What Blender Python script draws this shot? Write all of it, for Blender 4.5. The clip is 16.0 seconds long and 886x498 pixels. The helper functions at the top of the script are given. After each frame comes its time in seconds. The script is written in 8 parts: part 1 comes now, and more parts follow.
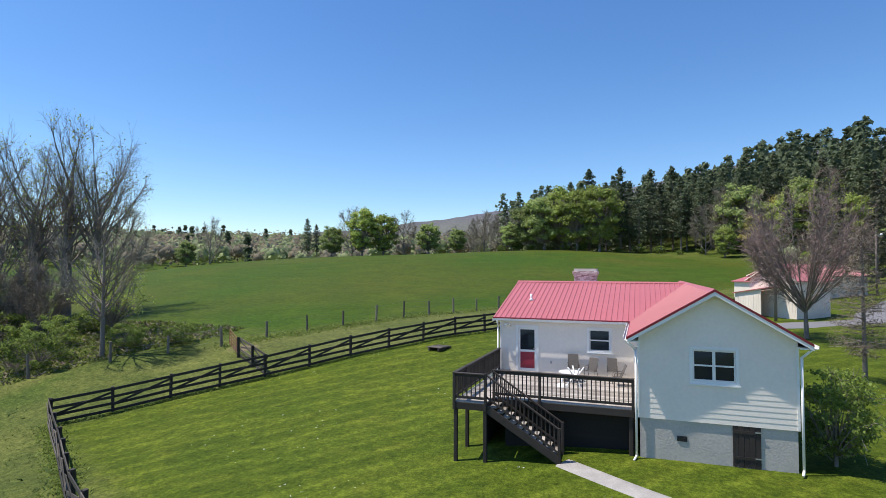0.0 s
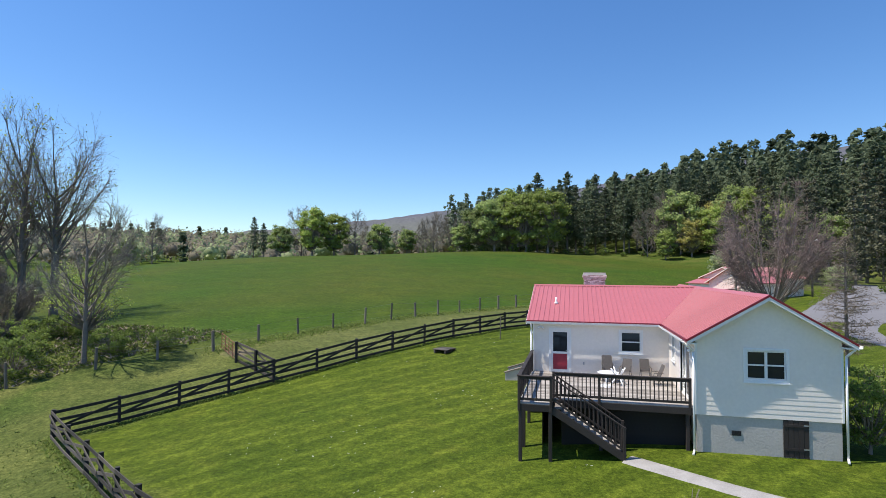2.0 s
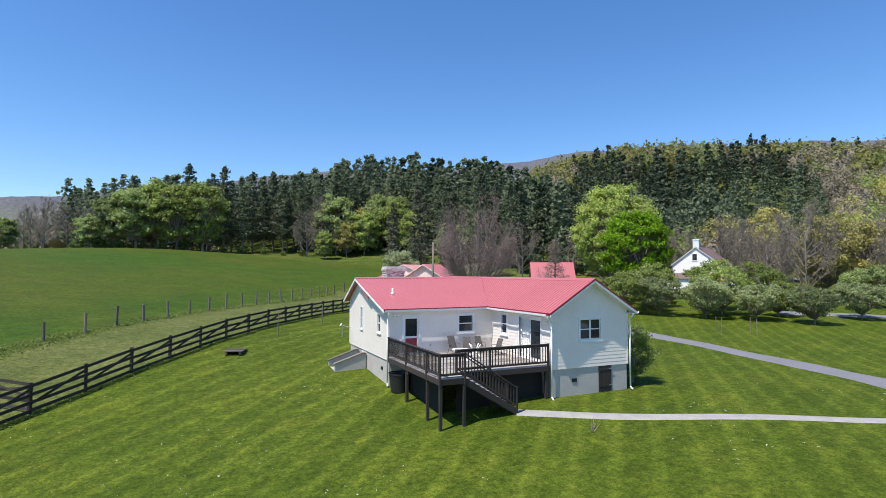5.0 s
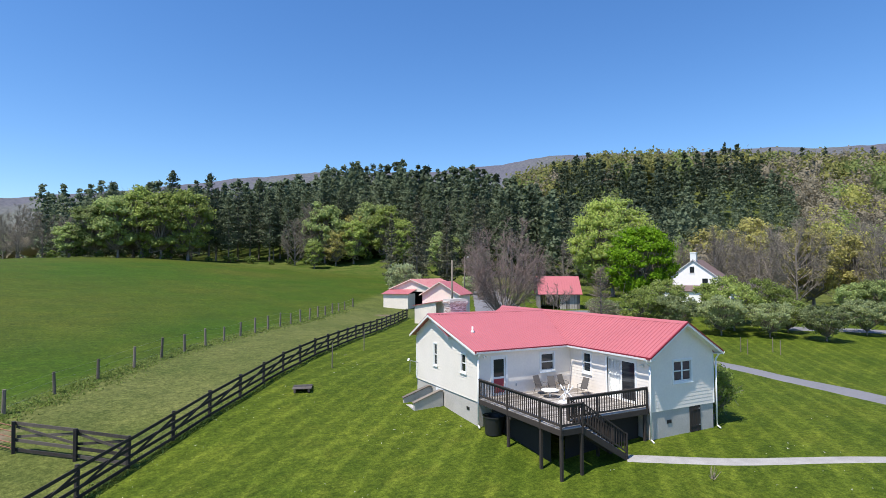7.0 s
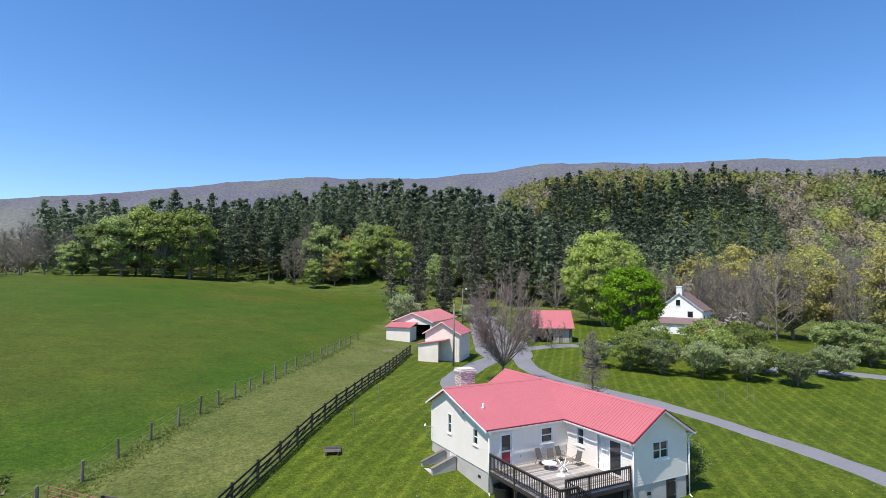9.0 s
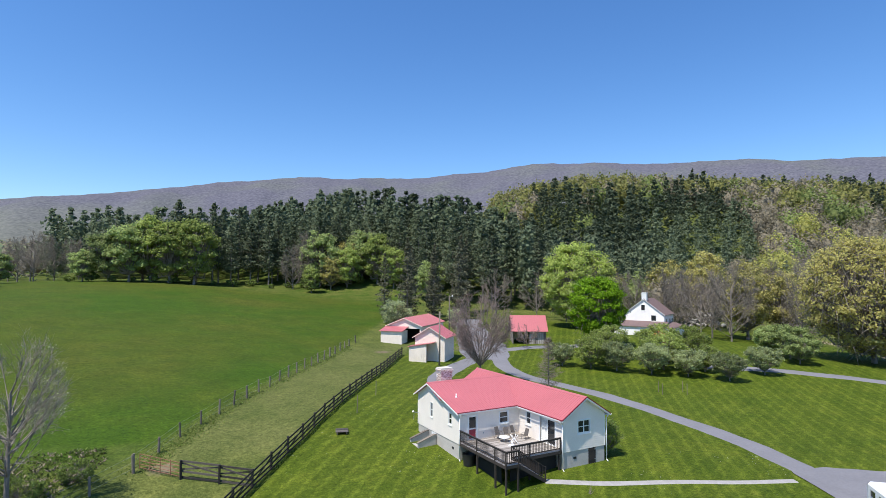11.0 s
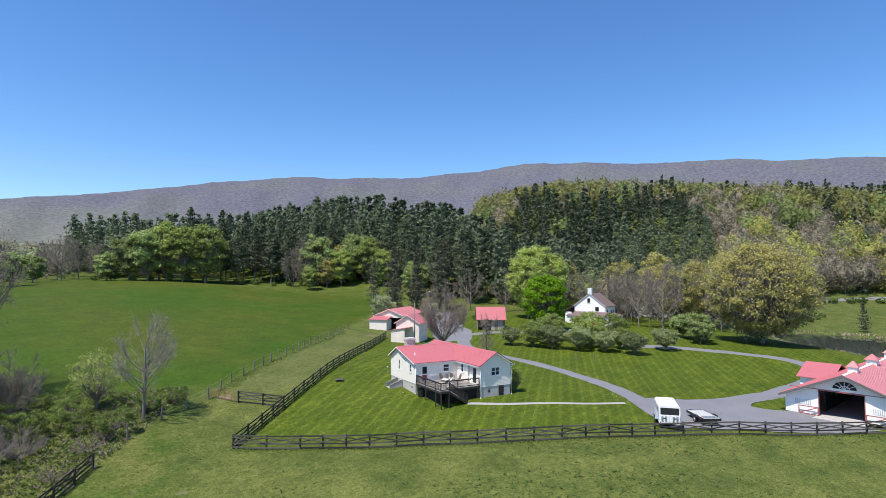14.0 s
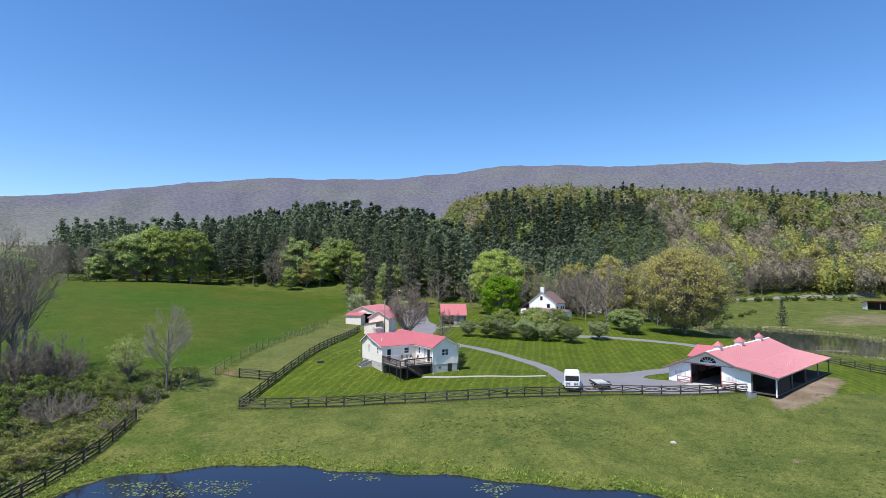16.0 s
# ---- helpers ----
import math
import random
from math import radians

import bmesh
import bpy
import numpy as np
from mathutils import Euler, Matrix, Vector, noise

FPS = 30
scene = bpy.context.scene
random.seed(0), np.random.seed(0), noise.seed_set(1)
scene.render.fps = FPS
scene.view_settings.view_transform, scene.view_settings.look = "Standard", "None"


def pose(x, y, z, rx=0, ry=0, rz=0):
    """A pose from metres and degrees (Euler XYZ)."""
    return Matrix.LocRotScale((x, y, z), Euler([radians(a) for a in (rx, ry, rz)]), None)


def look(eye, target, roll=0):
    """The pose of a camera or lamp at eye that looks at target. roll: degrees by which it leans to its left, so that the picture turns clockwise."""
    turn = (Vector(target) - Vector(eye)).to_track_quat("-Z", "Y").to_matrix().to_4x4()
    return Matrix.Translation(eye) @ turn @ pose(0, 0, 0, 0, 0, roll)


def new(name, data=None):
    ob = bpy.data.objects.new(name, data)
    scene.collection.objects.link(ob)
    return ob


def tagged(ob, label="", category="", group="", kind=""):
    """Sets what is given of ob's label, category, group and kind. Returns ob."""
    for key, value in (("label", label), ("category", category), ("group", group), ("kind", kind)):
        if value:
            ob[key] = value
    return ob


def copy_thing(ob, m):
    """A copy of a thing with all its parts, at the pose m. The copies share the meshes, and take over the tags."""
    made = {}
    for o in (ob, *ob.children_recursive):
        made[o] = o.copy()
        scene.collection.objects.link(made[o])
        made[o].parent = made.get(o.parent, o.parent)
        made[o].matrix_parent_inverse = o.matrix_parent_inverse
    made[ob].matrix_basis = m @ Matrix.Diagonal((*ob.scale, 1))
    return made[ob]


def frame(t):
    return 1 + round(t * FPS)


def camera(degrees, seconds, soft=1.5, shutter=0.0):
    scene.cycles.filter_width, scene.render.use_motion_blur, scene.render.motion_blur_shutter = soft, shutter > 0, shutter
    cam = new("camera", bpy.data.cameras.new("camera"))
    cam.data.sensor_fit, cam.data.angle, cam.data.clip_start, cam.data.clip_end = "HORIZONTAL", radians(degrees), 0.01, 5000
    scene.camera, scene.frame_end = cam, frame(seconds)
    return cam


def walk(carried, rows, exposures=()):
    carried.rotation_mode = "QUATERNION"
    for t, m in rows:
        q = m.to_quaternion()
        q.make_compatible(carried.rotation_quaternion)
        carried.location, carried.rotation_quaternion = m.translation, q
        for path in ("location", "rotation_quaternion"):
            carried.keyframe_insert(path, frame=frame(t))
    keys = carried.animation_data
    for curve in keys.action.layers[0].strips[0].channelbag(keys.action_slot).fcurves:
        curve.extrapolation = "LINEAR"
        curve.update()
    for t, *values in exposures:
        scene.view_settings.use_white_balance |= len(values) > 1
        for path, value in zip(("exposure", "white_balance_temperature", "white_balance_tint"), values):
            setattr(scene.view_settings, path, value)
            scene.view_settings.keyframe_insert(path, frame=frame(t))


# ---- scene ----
cam = camera(78.0, 16.0, soft=0.8)
PATH = [
    (0, (-0.239, 1.748, 6.785), (-0.921, 3.627, 6.864), 0.2),
    (0.5, (-0.953, 1.502, 7.034), (-1.631, 3.382, 7.116), 0.4),
    (1, (-1.916, 1.145, 7.105), (-2.594, 3.025, 7.186), 0.4),
    (1.5, (-3.125, 0.629, 7.043), (-3.798, 2.511, 7.124), 0.3),
    (2, (-4.528, 0.038, 6.969), (-4.995, 1.981, 7.049), 0.4),
    (2.5, (-6.147, -0.425, 6.882), (-6.279, 1.569, 6.962), 0.4),
    (3, (-7.935, -0.724, 6.757), (-7.85, 1.273, 6.838), 0.4),
    (3.5, (-9.865, -0.895, 6.588), (-9.555, 1.079, 6.671), 0.4),
    (4, (-11.804, -0.859, 6.464), (-11.252, 1.061, 6.55), 0.4),
    (6.5, (-20.22, 1.71, 7.648), (-19.311, 3.489, 7.735), -0.3),
    (7, (-21.201, 2.216, 8.576), (-20.284, 3.991, 8.67), -0.2),
    (7.5, (-21.899, 2.244, 9.781), (-20.97, 4.013, 9.877), -0.1),
    (8, (-22.839, 1.41, 11.063), (-21.905, 3.176, 11.161), 0.0),
    (8.5, (-23.901, 0.016, 12.468), (-22.961, 1.778, 12.571), 0.1),
    (9, (-25.106, -1.833, 13.744), (-24.162, -0.073, 13.856), 0.4),
    (11.5, (-31.379, -16.314, 15.766), (-30.406, -14.57, 15.873), 0.2),
    (12, (-32.718, -20.1, 15.813), (-31.742, -18.357, 15.919), 0.2),
    (12.5, (-34.156, -24.08, 15.829), (-33.176, -22.34, 15.934), 0.1),
    (13, (-35.579, -28.161, 15.767), (-34.596, -26.423, 15.872), 0.1),
    (13.5, (-36.997, -32.229, 15.653), (-36.011, -30.491, 15.759), 0.1),
    (14, (-38.416, -36.277, 15.603), (-37.428, -34.541, 15.707), 0.1),
    (14.5, (-39.822, -40.347, 15.574), (-38.817, -38.621, 15.678), 0.1),
    (15, (-41.353, -44.551, 15.562), (-40.317, -42.843, 15.667), 0.0),
    (15.5, (-43.014, -48.87, 15.527), (-41.967, -47.17, 15.634), 0.0),
    (16, (-44.81, -53.208, 15.521), (-43.754, -51.513, 15.628), 0.0),
]
walk(cam, [(t, look(eye, target, roll)) for t, eye, target, roll in PATH], [(0, 0.25, 6800, 10), (4, 0.29, 6640, 10), (8, 0.33, 6560, 10), (16, 0.33, 6560, 10)])

# ---- light ----
scene.view_settings.exposure = 0.0
world = bpy.data.worlds.new("sky_world")
scene.world = world
world.use_nodes = True
SUN_TO = Vector((-1.4, -0.42, 3.0)).normalized()
SUN_EL = math.asin(SUN_TO.z)
SUN_AZ = math.atan2(SUN_TO.x, SUN_TO.y)
wn = world.node_tree
sky = wn.nodes.new("ShaderNodeTexSky")
sky.sky_type = 'NISHITA'
sky.sun_disc = False
sky.sun_elevation = SUN_EL
sky.sun_rotation = SUN_AZ
sky.air_density = 1.0
sky.dust_density = 0.15
sky.ozone_density = 5.0
wn.nodes["Background"].inputs["Strength"].default_value = 0.15
deep = wn.nodes.new("ShaderNodeHueSaturation")
deep.inputs["Saturation"].default_value = 1.2
deep.inputs["Hue"].default_value = 0.505
wn.links.new(sky.outputs[0], deep.inputs["Color"])
wn.links.new(deep.outputs[0], wn.nodes["Background"].inputs["Color"])
sun = bpy.data.lights.new("sun", 'SUN')
sun.energy, sun.angle, sun.color = 5.0, radians(0.53), (1.0, 0.95, 0.88)
sun_ob = new("sun", sun)
sun_ob.matrix_world = look(SUN_TO * 60, (0, 0, 0))


# ---- materials ----
def material(name, colour, rough=0.7, metal=0.0, vary=0.25, scale=1.0, bump=0.0, bump_scale=None, spec=0.5, second=None, island=0.0, rand=0.0):
    """A surface with variation at two scales, fine relief, and a little difference from piece to piece."""
    m = bpy.data.materials.new(name)
    m.use_nodes = True
    nt = m.node_tree
    b = nt.nodes["Principled BSDF"]
    b.inputs["Roughness"].default_value, b.inputs["Metallic"].default_value = rough, metal
    b.inputs["Specular IOR Level"].default_value = spec
    co = nt.nodes.new("ShaderNodeTexCoord")
    big = nt.nodes.new("ShaderNodeTexNoise")
    big.inputs["Scale"].default_value, big.inputs["Detail"].default_value = scale, 4
    small = nt.nodes.new("ShaderNodeTexNoise")
    small.inputs["Scale"].default_value, small.inputs["Detail"].default_value = scale * 11, 3
    nt.links.new(co.outputs["Object"], big.inputs["Vector"])
    nt.links.new(co.outputs["Object"], small.inputs["Vector"])
    add = nt.nodes.new("ShaderNodeMath")
    add.operation = 'MULTIPLY_ADD'
    add.inputs[1].default_value = 0.5
    half = nt.nodes.new("ShaderNodeMath")
    half.operation = 'MULTIPLY'
    half.inputs[1].default_value = 0.5
    nt.links.new(big.outputs["Fac"], half.inputs[0])
    nt.links.new(small.outputs["Fac"], add.inputs[0])
    nt.links.new(half.outputs[0], add.inputs[2])
    fac = add.outputs[0]
    if rand:
        info = nt.nodes.new("ShaderNodeObjectInfo")
        r = nt.nodes.new("ShaderNodeMath")
        r.operation, r.inputs[1].default_value = 'MULTIPLY_ADD', rand
        nt.links.new(info.outputs["Random"], r.inputs[0])
        nt.links.new(fac, r.inputs[2])
        sub = nt.nodes.new("ShaderNodeMath")
        sub.operation, sub.inputs[1].default_value = 'SUBTRACT', rand / 2
        nt.links.new(r.outputs[0], sub.inputs[0])
        fac = sub.outputs[0]
    if island:
        geo = nt.nodes.new("ShaderNodeNewGeometry")
        r = nt.nodes.new("ShaderNodeMath")
        r.operation, r.inputs[1].default_value = 'MULTIPLY_ADD', island
        nt.links.new(geo.outputs["Random Per Island"], r.inputs[0])
        nt.links.new(fac, r.inputs[2])
        sub = nt.nodes.new("ShaderNodeMath")
        sub.operation, sub.inputs[1].default_value = 'SUBTRACT', island / 2
        nt.links.new(r.outputs[0], sub.inputs[0])
        fac = sub.outputs[0]
    ramp = nt.nodes.new("ShaderNodeValToRGB")
    lo, hi = ramp.color_ramp.elements[0], ramp.color_ramp.elements[1]
    lo.position, hi.position = 0.28, 0.72
    second = second or colour
    lo.color = (*[c * (1 - vary) for c in second], 1)
    hi.color = (*[min(1, c * (1 + vary)) for c in colour], 1)
    nt.links.new(fac, ramp.inputs[0])
    nt.links.new(ramp.outputs[0], b.inputs["Base Color"])
    if bump:
        bn = nt.nodes.new("ShaderNodeBump")
        bn.inputs["Strength"].default_value = bump
        bn.inputs["Distance"].default_value = 0.02
        tex = small
        if bump_scale:
            tex = nt.nodes.new("ShaderNodeTexNoise")
            tex.inputs["Scale"].default_value, tex.inputs["Detail"].default_value = bump_scale, 4
            nt.links.new(co.outputs["Object"], tex.inputs["Vector"])
        nt.links.new(tex.outputs["Fac"], bn.inputs["Height"])
        nt.links.new(bn.outputs[0], b.inputs["Normal"])
    return m


def leafy(name, colour, second, through_light=0.5, island=0.4, rand=0.3, grain=0.35):
    """Leaves: a soft surface that lets some light through, each clump a little different."""
    colour, second = [c * 0.9 for c in colour], [c * 0.9 for c in second]
    m = material(name, colour, rough=0.65, vary=0.3, scale=grain, spec=0.15, second=second, island=island, rand=rand)
    nt = m.node_tree
    b = nt.nodes["Principled BSDF"]
    tr = nt.nodes.new("ShaderNodeBsdfTranslucent")
    mix = nt.nodes.new("ShaderNodeMixShader")
    mix.inputs[0].default_value = through_light
    ramp = [n for n in nt.nodes if n.type == 'VALTORGB'][0]
    nt.links.new(ramp.outputs[0], tr.inputs["Color"])
    nt.links.new(b.outputs[0], mix.inputs[1])
    nt.links.new(tr.outputs[0], mix.inputs[2])
    nt.links.new(mix.outputs[0], nt.nodes["Material Output"].inputs["Surface"])
    return m


def glass_material():
    m = bpy.data.materials.new("window_glass")
    m.use_nodes = True
    b = m.node_tree.nodes["Principled BSDF"]
    b.inputs["Base Color"].default_value = (0.02, 0.024, 0.028, 1)
    b.inputs["Roughness"].default_value = 0.06
    b.inputs["Specular IOR Level"].default_value = 0.6
    return m


def clear_glass():
    """Window glass that shows what hangs behind it."""
    m = bpy.data.materials.new("clear_glass")
    m.use_nodes = True
    b = m.node_tree.nodes["Principled BSDF"]
    b.inputs["Base Color"].default_value = (0.95, 0.97, 0.97, 1)
    b.inputs["Roughness"].default_value = 0.02
    b.inputs["Transmission Weight"].default_value = 1.0
    b.inputs["IOR"].default_value = 1.1
    return m


def water_material(name, colour, wave):
    m = bpy.data.materials.new(name)
    m.use_nodes = True
    nt = m.node_tree
    b = nt.nodes["Principled BSDF"]
    b.inputs["Base Color"].default_value = (*colour, 1)
    b.inputs["Roughness"].default_value = 0.04
    b.inputs["IOR"].default_value = 1.33
    co = nt.nodes.new("ShaderNodeTexCoord")
    n = nt.nodes.new("ShaderNodeTexNoise")
    n.inputs["Scale"].default_value, n.inputs["Detail"].default_value = 1.6, 3
    bn = nt.nodes.new("ShaderNodeBump")
    bn.inputs["Strength"].default_value, bn.inputs["Distance"].default_value = wave, 0.02
    nt.links.new(co.outputs["Object"], n.inputs["Vector"])
    nt.links.new(n.outputs["Fac"], bn.inputs["Height"])
    nt.links.new(bn.outputs[0], b.inputs["Normal"])
    return m


def ground_material():
    """Turf: lawn with mowing stripes, hay field, grazed paddock, rough meadow and bare soil, by the zone colours of the sheet."""
    m = bpy.data.materials.new("turf")
    m.use_nodes = True
    nt = m.node_tree
    N, L = nt.nodes.new, nt.links.new
    b = nt.nodes["Principled BSDF"]
    b.inputs["Roughness"].default_value = 0.85
    b.inputs["Specular IOR Level"].default_value = 0.1
    co = N("ShaderNodeTexCoord")

    def noise_tex(scale, detail=5):
        n = N("ShaderNodeTexNoise")
        n.inputs["Scale"].default_value, n.inputs["Detail"].default_value = scale, detail
        n.inputs["Roughness"].default_value = 0.62
        L(co.outputs["Object"], n.inputs["Vector"])
        return n.outputs["Fac"]

    def ramp(fac, lo, hi, a=0.35, z=0.65):
        r = N("ShaderNodeValToRGB")
        r.color_ramp.elements[0].position, r.color_ramp.elements[1].position = a, z
        r.color_ramp.elements[0].color, r.color_ramp.elements[1].color = (*lo, 1), (*hi, 1)
        L(fac, r.inputs[0])
        return r.outputs[0]

    def mix(fac, a, c, kind='MIX'):
        x = N("ShaderNodeMix")
        x.data_type, x.blend_type = 'RGBA', kind
        if isinstance(fac, float):
            x.inputs[0].default_value = fac
        else:
            L(fac, x.inputs[0])
        L(a, x.inputs[6])
        L(c, x.inputs[7])
        return x.outputs[2]

    broad, patch, tuft, blade = noise_tex(0.035, 4), noise_tex(0.22, 5), noise_tex(1.7, 5), noise_tex(14, 3)
    meadow = ramp(patch, (0.068, 0.094, 0.026), (0.128, 0.146, 0.046))
    lawn = ramp(patch, (0.050, 0.084, 0.008), (0.090, 0.123, 0.014), 0.28, 0.75)
    # drier patches where the turf is thin
    thin = noise_tex(0.6, 6)
    dry = ramp(thin, (1, 1, 1), (1.25, 1.08, 1.3), 0.54, 0.76)
    lawn = mix(1.0, lawn, dry, 'MULTIPLY')
    # mowing stripes, lengthways and crossing
    for turn, wide, amount, a, z in ((42, 0.68, 0.10, 0.6, 0.98), (46, 2.7, 0.04, 0.3, 0.7), (70, 0.85, 0.05, 0.6, 0.98)):
        mp = N("ShaderNodeMapping")
        mp.inputs["Rotation"].default_value = (0, 0, radians(turn))
        L(co.outputs["Object"], mp.inputs["Vector"])
        w = N("ShaderNodeTexWave")
        w.bands_direction = 'X'
        w.inputs["Scale"].default_value = 0.314 / wide / 2
        w.inputs["Distortion"].default_value = 0.9
        w.inputs["Detail"].default_value = 2
        w.inputs["Detail Scale"].default_value = 0.5
        L(mp.outputs[0], w.inputs["Vector"])
        shade = ramp(w.outputs["Fac"], (1 - amount * 0.5, 1 - amount * 0.45, 1 - amount * 0.5), (1 + amount * 2.6, 1 + amount * 2.0, 1 + amount * 3.0), a, z)
        lawn = mix(1.0, lawn, shade, 'MULTIPLY')
    field = mix(1.0, ramp(broad, (0.044, 0.089, 0.008), (0.072, 0.092, 0.014), 0.38, 0.66), ramp(patch, (0.82, 0.86, 0.85), (1.2, 1.15, 1.15), 0.3, 0.7), 'MULTIPLY')
    fleck = ramp(tuft, (0.62, 0.66, 0.58), (1.13, 1.07, 1.0), 0.3, 0.7)
    wild = ramp(patch, (0.058, 0.098, 0.018), (0.15, 0.15, 0.055), 0.38, 0.74)
    soil = ramp(patch, (0.15, 0.11, 0.08), (0.25, 0.19, 0.14))
    z = N("ShaderNodeVertexColor")
    z.layer_name = "zone"
    sep = N("ShaderNodeSeparateColor")
    L(z.outputs["Color"], sep.inputs[0])
    z2 = N("ShaderNodeVertexColor")
    z2.layer_name = "zone_b"
    sep2 = N("ShaderNodeSeparateColor")
    L(z2.outputs["Color"], sep2.inputs[0])
    c = mix(sep.outputs[0], meadow, lawn)
    c = mix(sep.outputs[1], c, field)
    paddock = ramp(patch, (0.086, 0.110, 0.034), (0.138, 0.150, 0.058), 0.3, 0.72)
    c = mix(sep2.outputs[1], c, paddock)
    c = mix(sep2.outputs[0], c, wild)
    c = mix(1.0, c, fleck, 'MULTIPLY')
    grain = noise_tex(5, 4)
    fine = ramp(grain, (0.62, 0.66, 0.55), (1.38, 1.34, 1.35), 0.32, 0.68)
    c = mix(1.0, c, fine, 'MULTIPLY')
    fine = ramp(blade, (0.62, 0.65, 0.58), (1.38, 1.35, 1.32), 0.3, 0.7)
    c = mix(1.0, c, fine, 'MULTIPLY')
    fine = ramp(noise_tex(38, 2), (0.7, 0.72, 0.66), (1.3, 1.28, 1.25), 0.32, 0.68)
    c = mix(1.0, c, fine, 'MULTIPLY')
    worn = N("ShaderNodeMath")
    worn.operation = 'MULTIPLY_ADD'
    worn.inputs[1].default_value, worn.inputs[2].default_value = 1.9, -1.45
    L(tuft, worn.inputs[0])
    bare = N("ShaderNodeMath")
    bare.operation, bare.use_clamp = 'MULTIPLY_ADD', True
    bare.inputs[1].default_value = 1.5
    L(sep.outputs[2], bare.inputs[0])
    L(worn.outputs[0], bare.inputs[2])
    c = mix(bare.outputs[0], c, soil)
    L(c, b.inputs["Base Color"])
    bn = N("ShaderNodeBump")
    bn.inputs["Strength"].default_value, bn.inputs["Distance"].default_value = 0.7, 0.08
    bl = noise_tex(7, 5)
    L(bl, bn.inputs["Height"])
    L(bn.outputs[0], b.inputs["Normal"])
    return m


def mountain_material():
    """Leafless woods seen from afar: grey-violet, with distance haze in the colour, green hollows and a crown-sized
    grain.
    """
    m = bpy.data.materials.new("wooded_mountain")
    m.use_nodes = True
    nt = m.node_tree
    N, L = nt.nodes.new, nt.links.new
    b = nt.nodes["Principled BSDF"]
    b.inputs["Roughness"].default_value = 1.0
    b.inputs["Specular IOR Level"].default_value = 0.0
    co = N("ShaderNodeTexCoord")
    outs = []
    for scale, detail in ((0.0035, 4), (0.11, 3)):
        n = N("ShaderNodeTexNoise")
        n.inputs["Scale"].default_value, n.inputs["Detail"].default_value = scale, detail
        L(co.outputs["Object"], n.inputs["Vector"])
        outs.append(n.outputs["Fac"])
    # bare-wood grey, shifted to blue for the haze of distance
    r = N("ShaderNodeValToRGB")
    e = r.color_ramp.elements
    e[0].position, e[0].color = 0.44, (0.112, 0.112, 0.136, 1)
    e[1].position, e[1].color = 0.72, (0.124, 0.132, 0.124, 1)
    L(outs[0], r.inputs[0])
    g = N("ShaderNodeValToRGB")
    g.color_ramp.elements[0].position, g.color_ramp.elements[0].color = 0.33, (0.72, 0.74, 0.78, 1)
    g.color_ramp.elements[1].position, g.color_ramp.elements[1].color = 0.67, (1.24, 1.23, 1.20, 1)
    L(outs[1], g.inputs[0])
    x = N("ShaderNodeMix")
    x.data_type, x.blend_type = 'RGBA', 'MULTIPLY'
    x.inputs[0].default_value = 1.0
    L(r.outputs[0], x.inputs[6])
    L(g.outputs[0], x.inputs[7])
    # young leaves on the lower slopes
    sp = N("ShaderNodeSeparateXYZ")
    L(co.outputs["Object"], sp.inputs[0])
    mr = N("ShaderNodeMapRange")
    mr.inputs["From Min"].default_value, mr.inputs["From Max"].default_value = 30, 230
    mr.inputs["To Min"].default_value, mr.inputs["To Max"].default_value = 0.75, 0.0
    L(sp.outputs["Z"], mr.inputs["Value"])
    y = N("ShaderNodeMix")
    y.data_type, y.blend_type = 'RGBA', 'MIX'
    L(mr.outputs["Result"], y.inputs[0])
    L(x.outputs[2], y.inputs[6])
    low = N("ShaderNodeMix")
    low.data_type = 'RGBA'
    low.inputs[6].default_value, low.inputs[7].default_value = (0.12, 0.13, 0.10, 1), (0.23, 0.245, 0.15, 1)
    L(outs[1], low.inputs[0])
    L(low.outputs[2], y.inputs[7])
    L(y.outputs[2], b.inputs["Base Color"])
    bn = N("ShaderNodeBump")
    bn.inputs["Strength"].default_value, bn.inputs["Distance"].default_value = 0.6, 3.0
    L(outs[1], bn.inputs["Height"])
    L(bn.outputs[0], b.inputs["Normal"])
    return m


